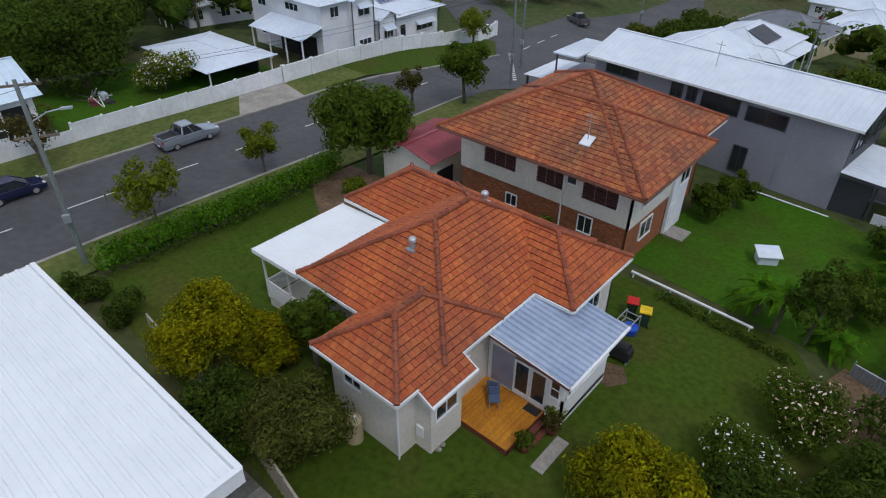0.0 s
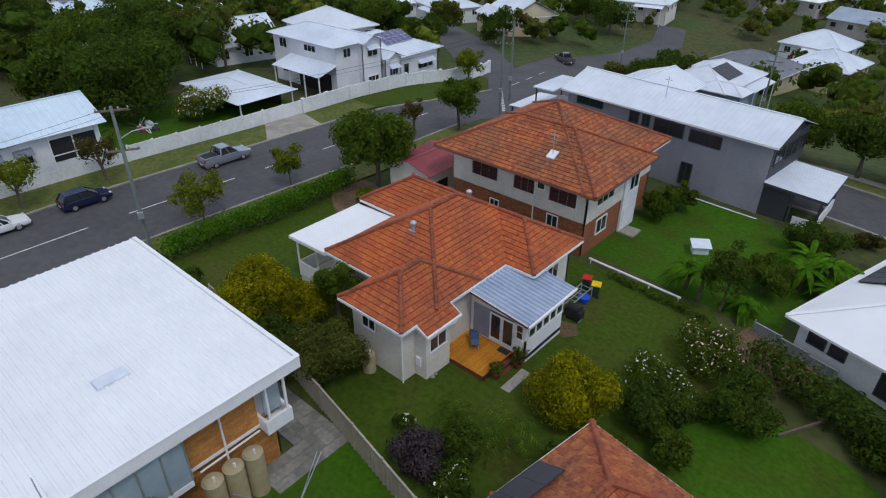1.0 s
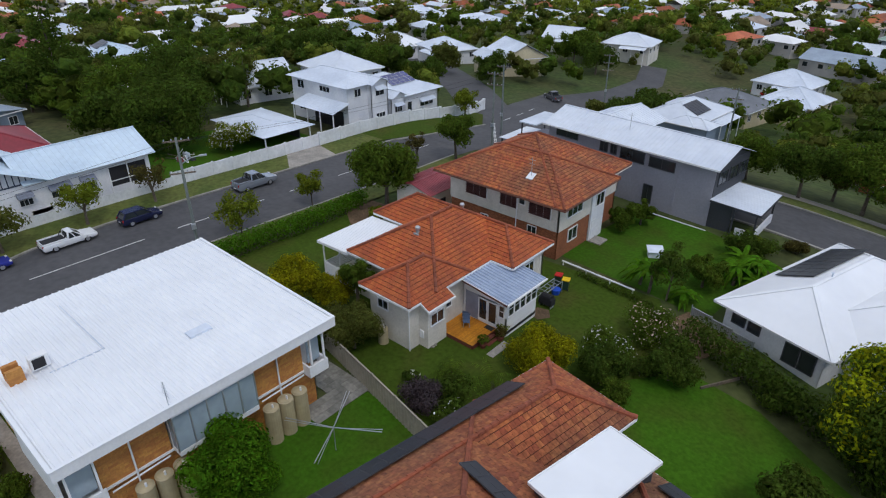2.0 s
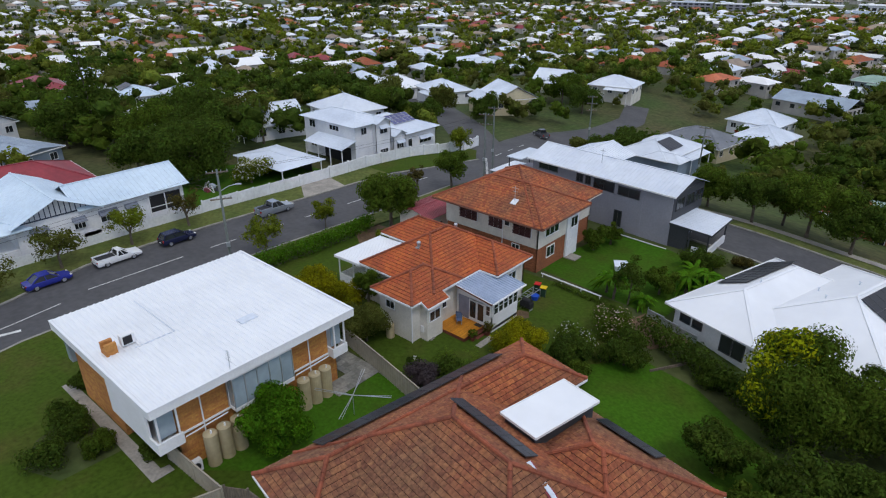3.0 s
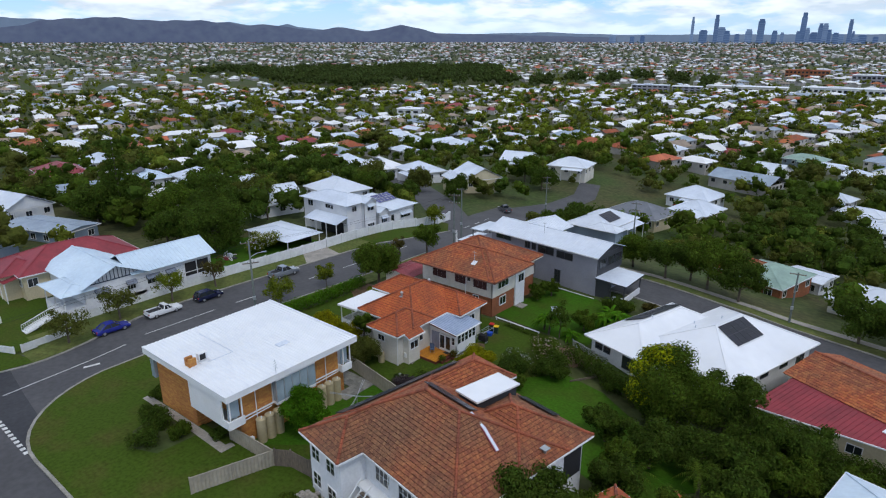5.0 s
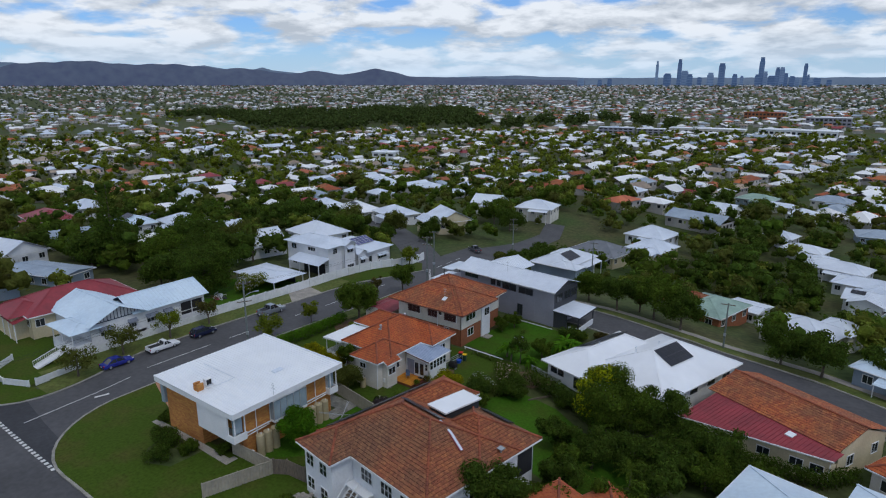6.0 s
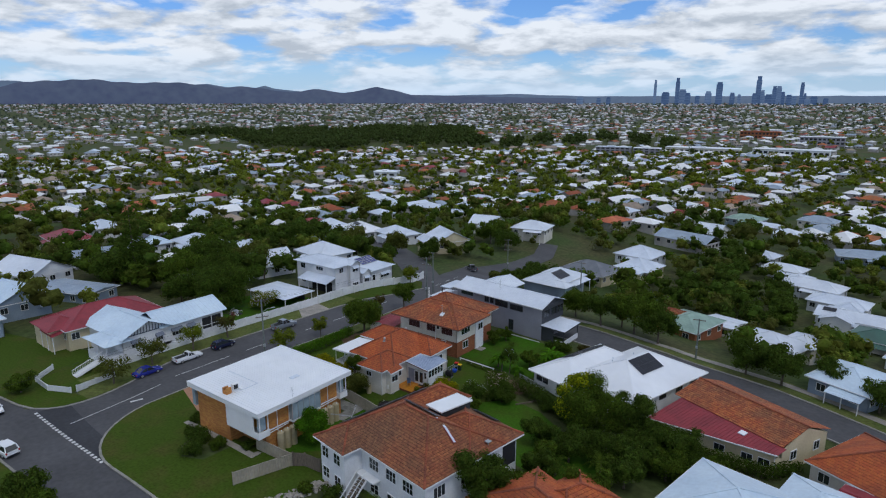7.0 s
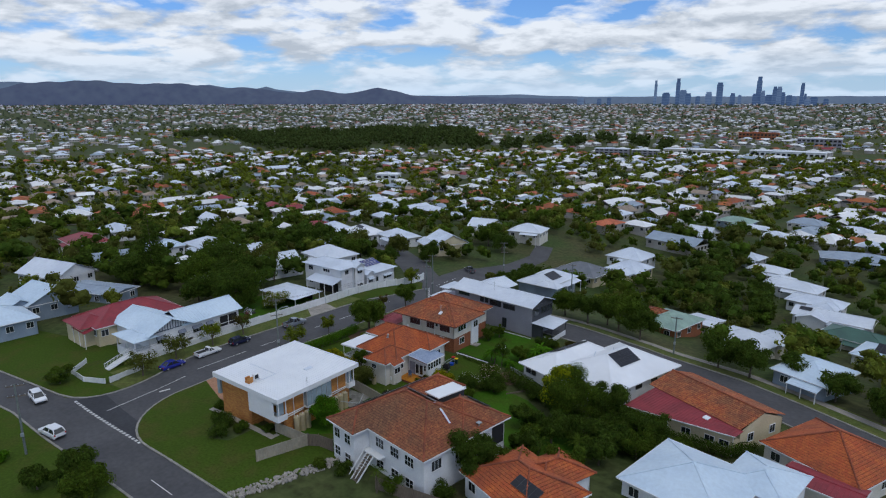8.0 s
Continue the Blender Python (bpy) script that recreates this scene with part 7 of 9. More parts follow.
part("pipe", Geo().tube([(0.7, 25.7, gz(0.7, 25.7) + 0.4), (8.0, 25.3, gz(8.0, 25.3) + 0.4)], 0.08, 8), M_TRIM, r)
for u in (0.02, 0.35, 0.68, 0.98):
    x, y = 0.7 + 7.3 * u, 25.7 - 0.4 * u
    part("post", Geo().box((x - 0.04, y - 0.04, gz(x, y) - 0.1), (x + 0.04, y + 0.04, gz(x, y) + 0.33)), M_TRIM, r)
w = thing("retaining_wall", "low concrete wall with a pale pipe along the grey building", "wall")
part("wall_body", Geo().bar((0.3, 42.2, -1.6), (7.8, 42.0, -1.75), 0.25, 0.6), M_CONCRETE, w)
part("pipe", Geo().tube([(0.3, 42.0, -1.2), (7.8, 41.8, -1.35)], 0.06, 8), M_TRIM, w)
for pts, lab in (([(18.5, 20.8), (16.8, 17.4)], "low grey timber garden edging"), ([(28.6, 19.0), (33.6, 12.5)], "low grey timber lawn edging")):
    e = Geo()
    for p, q in zip(pts, pts[1:]):
        e.bar((*p, gz(*p) + 0.1), (*q, gz(*q) + 0.1), 0.1, 0.25)
    tagged(part("garden_edging", e, M_TIMBER), lab, "edging")

# dry stone garden wall beside the path
sw = thing("stone_wall", "low rubble stone garden wall of pale rocks", "wall")
rg = random.Random(5)
ico = bmesh.new()
bmesh.ops.create_icosphere(ico, subdivisions=1, radius=0.5)
stone_v = [v.co.copy() for v in ico.verts]
stone_f = [tuple(v.index for v in f.verts) for f in ico.faces]
ico.free()
stone_meshes = []
for k in range(5):
    g = Geo().add([v * rg.uniform(0.75, 1.15) for v in stone_v], stone_f)
    stone_meshes.append(g.mesh("stone"))
    stone_meshes[-1].materials.append(M_STONE)
for i in range(290):
    u = rg.random()
    x, y = 5.2 + 4.6 * u + rg.uniform(-0.95, 0.95), -27.0 + 13.6 * u + rg.uniform(-0.3, 0.3)
    s = new("stone", stone_meshes[i % 5])
    s.parent = sw
    k = rg.uniform(0.35, 0.75)
    s.matrix_basis = pose(x, y, gz(x, y) + 0.1, rg.uniform(0, 360), rg.uniform(0, 360), 0) @ Matrix.Diagonal((k, k, k * 0.7, 1))


def power_pole(x, y, h, heading, label, arms=2, lamp=False):
    t = thing("power_pole", label, "power pole", pose(x, y, gz(x, y), 0, 0, heading))
    part("pole", Geo().tube([(0, 0, -0.4), (0, 0, h)], [0.17, 0.11], 10), M_POLE, t)
    for k in range(arms):
        z = h - 0.35 - k * (2.9 if h > 11 else 1.5)
        arm = part("crossarm", Geo().box((-1.1, 0.1, z - 0.06), (1.1, 0.22, z + 0.06)), M_TIMBER, t)
        for c in (-1.0, -0.4, 0.4, 1.0):
            part("insulator", Geo().tube([(c, 0.16, z + 0.06), (c, 0.16, z + 0.14), (c, 0.16, z + 0.24)], [0.03, 0.06, 0.04], 8), M_STEEL, arm)
    part("service_box", Geo().box((-0.2, -0.38, h * 0.28), (0.2, -0.15, h * 0.28 + 0.5)), M_STEEL, t)
    if lamp:
        part("lamp_arm", Geo().tube([(0, 0, h * 0.8), (0.9, 0, h * 0.84), (1.7, 0, h * 0.85)], [0.05, 0.04, 0.04], 6).box((1.6, -0.12, h * 0.85 - 0.06), (2.2, 0.12, h * 0.85 + 0.05)), M_STEEL, t)
    return t


power_pole(-25.3, 4.4, 11.8, 62, "grey timber power pole with two crossarms", 2, True)
power_pole(-26.6, -37.9, 10.6, 60, "grey timber power pole on the far lawn", 2)
power_pole(-26.5, 50.8, 10.6, 20, "tall grey power pole by the junction", 2)
power_pole(-29.8, 57.5, 10.6, 20, "tall grey power pole by the junction", 1)
power_pole(-36.0, 103.0, 10.6, 30, "grey power pole with crossarms past the junction", 3)
power_pole(-5.5, 89.0, 10.6, 10, "grey power pole beside pale roofs", 2)
power_pole(32.0, 57.6, 8.0, 10, "grey power pole on the side street", 1)


def cable(a, b, sag, label="thin dark overhead power cable"):
    pts = [Vector(a).lerp(Vector(b), k / 14) - Vector((0, 0, sag * 4 * (k / 14) * (1 - k / 14))) for k in range(15)]
    tagged(part("power_cable", Geo().tube(pts, 0.012, 4), M_BLACK), label, "cable")


za, zb, zc = gz(-25.3, 4.4) + 11.5, gz(-26.5, 50.8) + 10.3, gz(-26.6, -37.9) + 10.3
for o in (-0.9, 0.9):
    cable((-25.3 + o * 0.47, 4.4 + o * 0.88, za), (-26.5 + o * 0.9, 50.8, zb), 0.7)
    cable((-25.3 + o * 0.47, 4.4 + o * 0.88, za), (-26.6 + o * 0.5, -37.9 + o * 0.8, zc), 0.7)


# ---- vehicles ----
def paint(name, col, metal=0.2):
    return mat(name, col, [c * 0.92 for c in col], rough=0.25, metal=metal, fine=3, var=0.04, bump=0, spec=0.6)


P_SILVER, P_NAVY, P_WHITE, P_BLUE, P_RED = paint("silver_paint", (0.34, 0.37, 0.41), 0.5), paint("navy_paint", (0.015, 0.02, 0.06)), paint("white_paint", (0.76, 0.77, 0.78), 0.0), paint("blue_paint", (0.03, 0.04, 0.30)), paint("red_paint", (0.45, 0.03, 0.03))
M_LAMP = mat("lamp_glass", (0.7, 0.7, 0.68), rough=0.1, bump=0)
M_TAIL = mat("tail_lamp", (0.35, 0.02, 0.02), rough=0.2, bump=0)


def section(g, rings):
    """Joins cross-section rings of equal count."""
    k, n = len(g.v), len(rings[0])
    for ring in rings:
        g.v += [tuple(p) for p in ring]
    for i in range(len(rings) - 1):
        for j in range(n):
            g.f.append((k + i * n + j, k + i * n + (j + 1) % n, k + (i + 1) * n + (j + 1) % n, k + (i + 1) * n + j))
    g.f.append(tuple(k + j for j in reversed(range(n))))
    g.f.append(tuple(k + (len(rings) - 1) * n + j for j in range(n)))


def car(name, label, category, x, y, heading, colour, length=4.4, width=1.78, height=1.48, style="hatch"):
    """A car pointing along local +y: lofted lower body, glazed cabin with a painted roof, wheels, lamps."""
    t = thing(name, label, category, pose(x, y, gz(x, y) + 0.06, 0, 0, heading))
    L, W, H = length / 2, width / 2, height
    sill, belt = 0.28, H * 0.60
    ends = [(-L, 0.42, 0.86), (-L + 0.12, 0.28, 1.0), (-L * 0.55, sill, 1.0), (0, sill, 1.0), (L * 0.45, sill, 1.0), (L * 0.80, sill, 0.93), (L - 0.08, 0.32, 0.82), (L, 0.42, 0.70)]
    rings = []
    for py, low, k in ends:
        u = py / L
        top = belt * (1.0 if u < 0.35 else 1.0 - 0.26 * (u - 0.35) / 0.65)
        if u < -0.9:
            top = belt * 0.95
        w = W * (0.90 + 0.10 * k) * (0.94 if abs(u) > 0.97 else 1.0)
        rings.append([(-w * 0.93, py, low), (w * 0.93, py, low), (w, py, low + (top - low) * 0.45), (w * 0.97, py, top - 0.04), (w * 0.84, py, top), (-w * 0.84, py, top), (-w * 0.97, py, top - 0.04), (-w, py, low + (top - low) * 0.45)])
    g = Geo()
    section(g, rings)
    part("body", g, colour, t, smooth=False)
    if style == "ute":
        y0, y1, y2, y3 = -L * 0.30, -L * 0.24, L * 0.14, L * 0.46
    elif style == "single":
        y0, y1, y2, y3 = -L * 0.08, -L * 0.02, L * 0.18, L * 0.48
    elif style == "sedan":
        y0, y1, y2, y3 = -L * 0.72, -L * 0.38, L * 0.10, L * 0.50
    else:
        y0, y1, y2, y3 = -L * 0.95, -L * 0.78, L * 0.10, L * 0.52
    a, b = W * 0.86, W * 0.70
    gl = Geo()
    section(gl, [[(-a, y0, belt - 0.02), (a, y0, belt - 0.02), (a, y3, belt - 0.06), (-a, y3, belt - 0.06)], [(-b, y1, H - 0.06), (b, y1, H - 0.06), (b, y2, H - 0.06), (-b, y2, H - 0.06)]])
    part("window_band", gl, M_GLASS, t)
    rf = Geo().box((-b - 0.03, y1 - 0.03, H - 0.07), (b + 0.03, y2 + 0.03, H))
    for sx in (-1, 1):
        for p, q, w in (((sx * a, y3, belt - 0.06), (sx * b, y2, H - 0.05), 0.07), ((sx * a, y0, belt), (sx * b, y1, H - 0.05), 0.12), ((sx * a, (y0 + y3) / 2, belt - 0.02), (sx * b, (y1 + y2) / 2, H - 0.05), 0.07)):
            part("pillar", Geo().bar(p, q, w), colour, t)
    part("roof_panel", rf, colour, t)
    if style in ("ute", "single"):
        tray = Geo().box((-W * 0.78, -L + 0.16, belt + 0.005), (W * 0.78, y0 - 0.08, belt + 0.02))
        part("tray_floor", tray, M_BLACK, t)
        side = Geo()
        for sx in (-1, 1):
            side.box((sx * W * 0.86 - 0.05, -L + 0.08, belt - 0.02), (sx * W * 0.86 + 0.05, y0 - 0.02, belt + 0.16))
        side.box((-W * 0.84, -L + 0.04, belt - 0.02), (W * 0.84, -L + 0.12, belt + 0.16))
        part("tray_sides", side, colour, t)
        rack = Geo()
        for sx in (-1, 1):
            rack.bar((sx * W * 0.8, y0 - 0.35, belt), (sx * W * 0.7, y0 - 0.05, H - 0.1), 0.06)
        rack.bar((-W * 0.7, y0 - 0.08, H - 0.1), (W * 0.7, y0 - 0.08, H - 0.1), 0.06)
        part("sports_bar", rack, M_BLACK, t)
    for sx in (-1, 1):
        for wy in (-L * 0.58, L * 0.60):
            wheel = new("wheel")
            wheel.parent = t
            wheel.matrix_basis = pose(sx * (W - 0.12), wy, 0.32)
            part("tyre", Geo().tube([(-0.11, 0, 0), (-0.08, 0, 0), (0.08, 0, 0), (0.11, 0, 0)], [0.28, 0.33, 0.33, 0.28], 16), M_BLACK, wheel)
            part("rim", Geo().tube([(-0.115, 0, 0), (0.115, 0, 0)], 0.2, 12), M_ALU, wheel)
        part("headlight", Geo().box((sx * W * 0.72 - 0.16, L - 0.2, belt * 0.66), (sx * W * 0.72 + 0.16, L - 0.03, belt * 0.80)), M_LAMP, t)
        part("tail_light", Geo().box((sx * W * 0.82 - 0.1, -L - 0.005, belt * 0.72), (sx * W * 0.82 + 0.1, -L + 0.1, belt * 0.98)), M_TAIL, t)
        part("mirror", Geo().box((sx * (W + 0.02) - 0.1, L * 0.36, belt - 0.02), (sx * (W + 0.02) + 0.1, L * 0.36 + 0.1, belt + 0.12)), colour, t)
    part("bumper", Geo().box((-W * 0.8, L - 0.05, 0.30), (W * 0.8, L + 0.03, 0.48)), M_BLACK, t)
    part("bumper", Geo().box((-W * 0.8, -L - 0.04, 0.30), (W * 0.8, -L + 0.05, 0.48)), M_BLACK, t)
    part("number_plate", Geo().box((-0.2, -L - 0.05, 0.5), (0.2, -L - 0.035, 0.6)), M_TRIM, t)
    return t


car("pickup_truck", "silver dual-cab pickup parked at the kerb", "pickup truck", -38.0, 18.7, 0, P_SILVER, 5.3, 1.88, 1.82, "ute")
car("car", "dark navy hatchback parked at the kerb", "car", -38.2, 4.8, 0, P_NAVY, 4.2, 1.75, 1.5, "hatch")
car("pickup_truck", "white two-door utility parked at the kerb", "pickup truck", -38.2, -2.4, 0, P_WHITE, 5.0, 1.85, 1.46, "single")
car("car", "bright blue sedan parked at the kerb", "car", -38.0, -9.8, 0, P_BLUE, 4.5, 1.78, 1.42, "sedan")
car("car", "white hatchback turning at the street corner", "car", -43.6, -30.0, -97, P_WHITE, 4.4, 1.78, 1.5, "hatch")
car("car", "white wagon parked by the far lawn", "car", -29.6, -33.4, 96, P_WHITE, 4.5, 1.82, 1.6, "hatch")
car("pickup_truck", "dark grey pickup parked past the junction", "pickup truck", -42.6, 93.0, 60, paint("grey_paint", (0.12, 0.12, 0.13)), 5.0, 1.85, 1.8, "ute")
car("car", "small red car on a distant street", "car", -18.0, 150.0, 60, P_RED, 4.3, 1.75, 1.5, "hatch")


# ---- garden and yard things ----
def water_tank(x, y, r, h, label, z=None):
    t = thing("water_tank", label, "water tank", pose(x, y, gz(x, y) if z is None else z))
    rows = [(0, 0, k * h / 8) for k in range(9)]
    part("shell", Geo().tube(rows, [r * (1.0 if k % 2 else 1.025) for k in range(9)], 20), M_TANK, t, smooth=False)
    part("lid", Geo().tube([(0, 0, h), (0, 0, h + 0.08), (0, 0, h + 0.16)], [r * 0.98, r * 0.8, r * 0.2], 20), M_TANK, t)
    part("inlet", Geo().tube([(r * 0.4, 0, h), (r * 0.4, 0, h + 0.35)], 0.06, 8), M_TRIM, t)


for y in (-12.3, -11.3, -10.3, -4.8, -3.8, -2.8):
    water_tank(-0.35, y, 0.46, 2.5, "tall slim cream water tank against the brick house")
water_tank(-2.55, 6.2, 0.38, 1.25, "squat cream water tank beside the bungalow")
ac = thing("air_conditioner", "white outdoor air conditioner on the ground", "air conditioner", pose(-0.5, -13.6, gz(-0.5, -13.6)))
part("casing", Geo().box((-0.2, -0.45, 0.1), (0.2, 0.45, 0.95)), M_TRIM, ac)
part("fan_grille", Geo().tube([(0.2, 0, 0.52), (0.22, 0, 0.52)], 0.32, 16), M_BLACK, ac)
part("foot", Geo().box((-0.2, -0.4, 0), (0.2, -0.3, 0.1)).box((-0.2, 0.3, 0), (0.2, 0.4, 0.1)), M_BLACK, ac)
cl = thing("clothes_hoist", "rotary clothes hoist with four long thin arms", "clothes hoist", pose(3.0, -3.0, gz(3.0, -3.0), 0, 0, 30))
part("mast", Geo().tube([(0, 0, 0), (0, 0, 1.9)], 0.03, 8), M_STEEL, cl)
for a in range(4):
    part("arm", Geo().tube([(0, 0, 1.8), (2.9 * math.cos(a * math.pi / 2), 2.9 * math.sin(a * math.pi / 2), 2.0)], 0.03, 6).tube([(0, 0, 1.75), (2.9 * math.cos(a * math.pi / 2 + 0.07), 2.9 * math.sin(a * math.pi / 2 + 0.07), 2.0)], 0.02, 6), M_ALU, cl)


def bin_(x, y, lid, label):
    t = thing("wheelie_bin", label, "wheelie bin", pose(x, y, gz(x, y), 0, 0, 200), "wheelie bins")
    g = Geo()
    section(g, [[(-0.22, -0.25, 0.05), (0.22, -0.25, 0.05), (0.22, 0.22, 0.05), (-0.22, 0.22, 0.05)], [(-0.29, -0.34, 0.95), (0.29, -0.34, 0.95), (0.29, 0.32, 0.95), (-0.29, 0.32, 0.95)]])
    part("tub", g, mat("bin_green", (0.02, 0.05, 0.03), rough=0.6, fine=5), t)
    part("lid", Geo().prism([(-0.32, -0.37, 0.95), (0.32, -0.37, 0.95), (0.32, 0.37, 1.0), (-0.32, 0.37, 1.0)], (0, 0, 0.07)), lid, t)
    for sx in (-0.25, 0.25):
        part("wheel", Geo().tube([(sx - 0.03, 0.24, 0.1), (sx + 0.03, 0.24, 0.1)], 0.1, 10), M_BLACK, t)


bin_(2.4, 22.3, mat("lid_red", (0.55, 0.02, 0.02), rough=0.45, fine=5, bump=0), "green wheelie bin with red lid")
bin_(3.3, 22.0, mat("lid_yellow", (0.75, 0.50, 0.01), rough=0.45, fine=5, bump=0), "green wheelie bin with yellow lid")
bin_(17.2, 26.4, MATS["lid_yellow"], "green wheelie bin with yellow lid by the white house")
rk = thing("steel_rack", "long galvanised rack leaning beside the bungalow", "rack", pose(2.5, 20.2, gz(2.5, 20.2)))
part("frame", Geo().bar((0, -1.6, 1.0), (0, 1.2, 1.0), 0.05).bar((0.8, -1.6, 1.0), (0.8, 1.2, 1.0), 0.05).bar((0, -1.6, 0.4), (0, 1.2, 0.4), 0.05), M_STEEL, rk)
for k in range(6):
    part("rung", Geo().bar((0, -1.5 + k * 0.5, 1.0), (0.8, -1.5 + k * 0.5, 1.0), 0.04), M_STEEL, rk)
for x, y in ((0, -1.6), (0.8, -1.6), (0, 1.2), (0.8, 1.2)):
    part("leg", Geo().bar((x, y, 0), (x, y, 1.0), 0.05), M_STEEL, rk)
tub = thing("plastic_tub", "blue plastic tub on the grass", "tub", pose(3.1, 20.8, gz(3.1, 20.8)))
g = Geo()
section(g, [[(0.32 * math.cos(a * 0.524), 0.32 * math.sin(a * 0.524), 0) for a in range(12)], [(0.42 * math.cos(a * 0.524), 0.42 * math.sin(a * 0.524), 0.5) for a in range(12)]])
part("shell", g, mat("blue_plastic", (0.02, 0.09, 0.55), rough=0.4, fine=4, bump=0), tub)
bq = thing("barbecue", "black covered barbecue beside the sunroom", "barbecue", pose(3.6, 18.6, gz(3.6, 18.6)))
part("cart", Geo().box((-0.6, -0.3, 0.3), (0.6, 0.3, 0.85)), M_BLACK, bq)
part("hood", Geo().tube([(-0.45, 0, 0.9), (0.45, 0, 0.9)], 0.3, 12), M_BLACK, bq)
for x in (-0.5, 0.5):
    part("leg", Geo().box((x - 0.03, -0.25, 0), (x + 0.03, 0.25, 0.3)), M_STEEL, bq)
bx = thing("animal_hutch", "small pale hutch with a tilted grey lid on the lawn", "hutch", pose(6.3, 33.0, gz(6.3, 33.0), 0, 0, 35))
part("box_body", Geo().box((-0.6, -0.4, 0), (0.6, 0.4, 0.6)), M_ROOFGREY, bx)
part("lid", Geo().prism([(-0.75, -0.55, 0.65), (0.75, -0.55, 0.65), (0.75, 0.55, 0.9), (-0.75, 0.55, 0.9)], (0, 0, 0.05)), M_ROOFGREY, bx)
for x, y, a in ((1.0, 11.5, 40), (0.5, 12.1, 200)):
    ch = thing("outdoor_chair", "blue-grey outdoor chair on the timber deck", "chair", pose(x, y, -0.29, 0, 0, a), "deck chairs")
    blue = MATS.get("chair_cloth") or mat("chair_cloth", (0.09, 0.13, 0.22), rough=0.8, fine=8)
    part("seat", Geo().box((-0.25, -0.25, 0.42), (0.25, 0.25, 0.46)), blue, ch)
    part("backrest", Geo().box((-0.25, 0.22, 0.46), (0.25, 0.27, 0.95)), blue, ch)
    for lx, ly in ((-0.22, -0.22), (0.22, -0.22), (-0.22, 0.22), (0.22, 0.22)):
        part("leg", Geo().box((lx - 0.02, ly - 0.02, 0), (lx + 0.02, ly + 0.02, 0.42)), M_STEEL, ch)
for x, y, m, lab in ((3.3, 10.6, M_LEAF, "potted green plant by the deck steps"), (3.4, 12.9, M_LEAFLIGHT, "potted plant with pale leaves by the sunroom"), (3.7, 12.2, M_LEAFBROWN, "potted plant with pinkish leaves by the steps")):
    pp = thing("potted_plant", lab, "potted plant", pose(x, y, gz(x, y)))
    part("pot", Geo().tube([(0, 0, 0), (0, 0, 0.25), (0, 0, 0.4)], [0.18, 0.26, 0.28], 14), M_REDSTAIN, pp)
    part("foliage", cloud_mesh("foliage", np.random.RandomState(int(x * 100)), [(0, 0, 0.75)], [0.42], 220, 0.16, m), None, pp)
rg = random.Random(8)
for i in range(16):
    x, y = rg.uniform(-1.0, 0.6), rg.uniform(8.0, 8.9)
    k = rg.uniform(0.16, 0.34)
    tagged(part("garden_stone", stone_meshes[i % 5], None), "loose grey stone beside the bungalow wall", "stone", "loose stones").matrix_basis = pose(x, y, gz(x, y) + 0.05, 0, 0, i * 40) @ Matrix.Diagonal((k, k, k * 0.6, 1))
cp = thing("courtyard_paving", "old stained square pavers behind the brick house", "paving", kind="structure")
shared = Geo().box((0, 0, 0), (0.58, 0.58, 0.05)).mesh("paver")
shared.materials.append(M_PAVER)
for i in range(12):
    for j in range(8):
        if j < 4 and i < 9:
            continue
        p = new("paver", shared)
        p.parent = cp
        p.matrix_basis = pose(-6.6 + i * 0.6, -2.4 + j * 0.55, gz(0, 0) + 0.02 + rg.uniform(0, 0.01), 0, 0, 0)
setting("path_brick_house", patch([(-17.0, -15.9), (-17.0, -15.1), (-2.4, -15.05), (-2.3, -14.5), (-1.6, -14.5), (-1.6, -16.0)], 0.18), M_CONCRETE, "worn concrete path along the brick house", "path")
jk = thing("yard_clutter", "pile of folded garden furniture and tarpaulin on the lawn", "yard clutter", pose(-53.5, 17.5, gz(-53.5, 17.5)))
rg = random.Random(3)
for i in range(14):
    a, b = (rg.uniform(-2.2, 2.2), rg.uniform(-1.2, 1.2), 0.1), (rg.uniform(-2.2, 2.2), rg.uniform(-1.2, 1.2), rg.uniform(0.4, 1.4))
    part("strut", Geo().bar(a, b, 0.07), (M_STEEL, M_TIMBER, M_TRIM)[i % 3], jk)
for i in range(4):
    x, y = rg.uniform(-1.6, 1.6), rg.uniform(-0.8, 0.8)
    part("crate", Geo().box((x, y, 0), (x + 0.9, y + 0.6, rg.uniform(0.3, 0.7))), (M_ROOFGREY, M_DARKWALL, M_ROOFPINK)[i % 3], jk)


# ---- houses further off ----
TAKEN = []


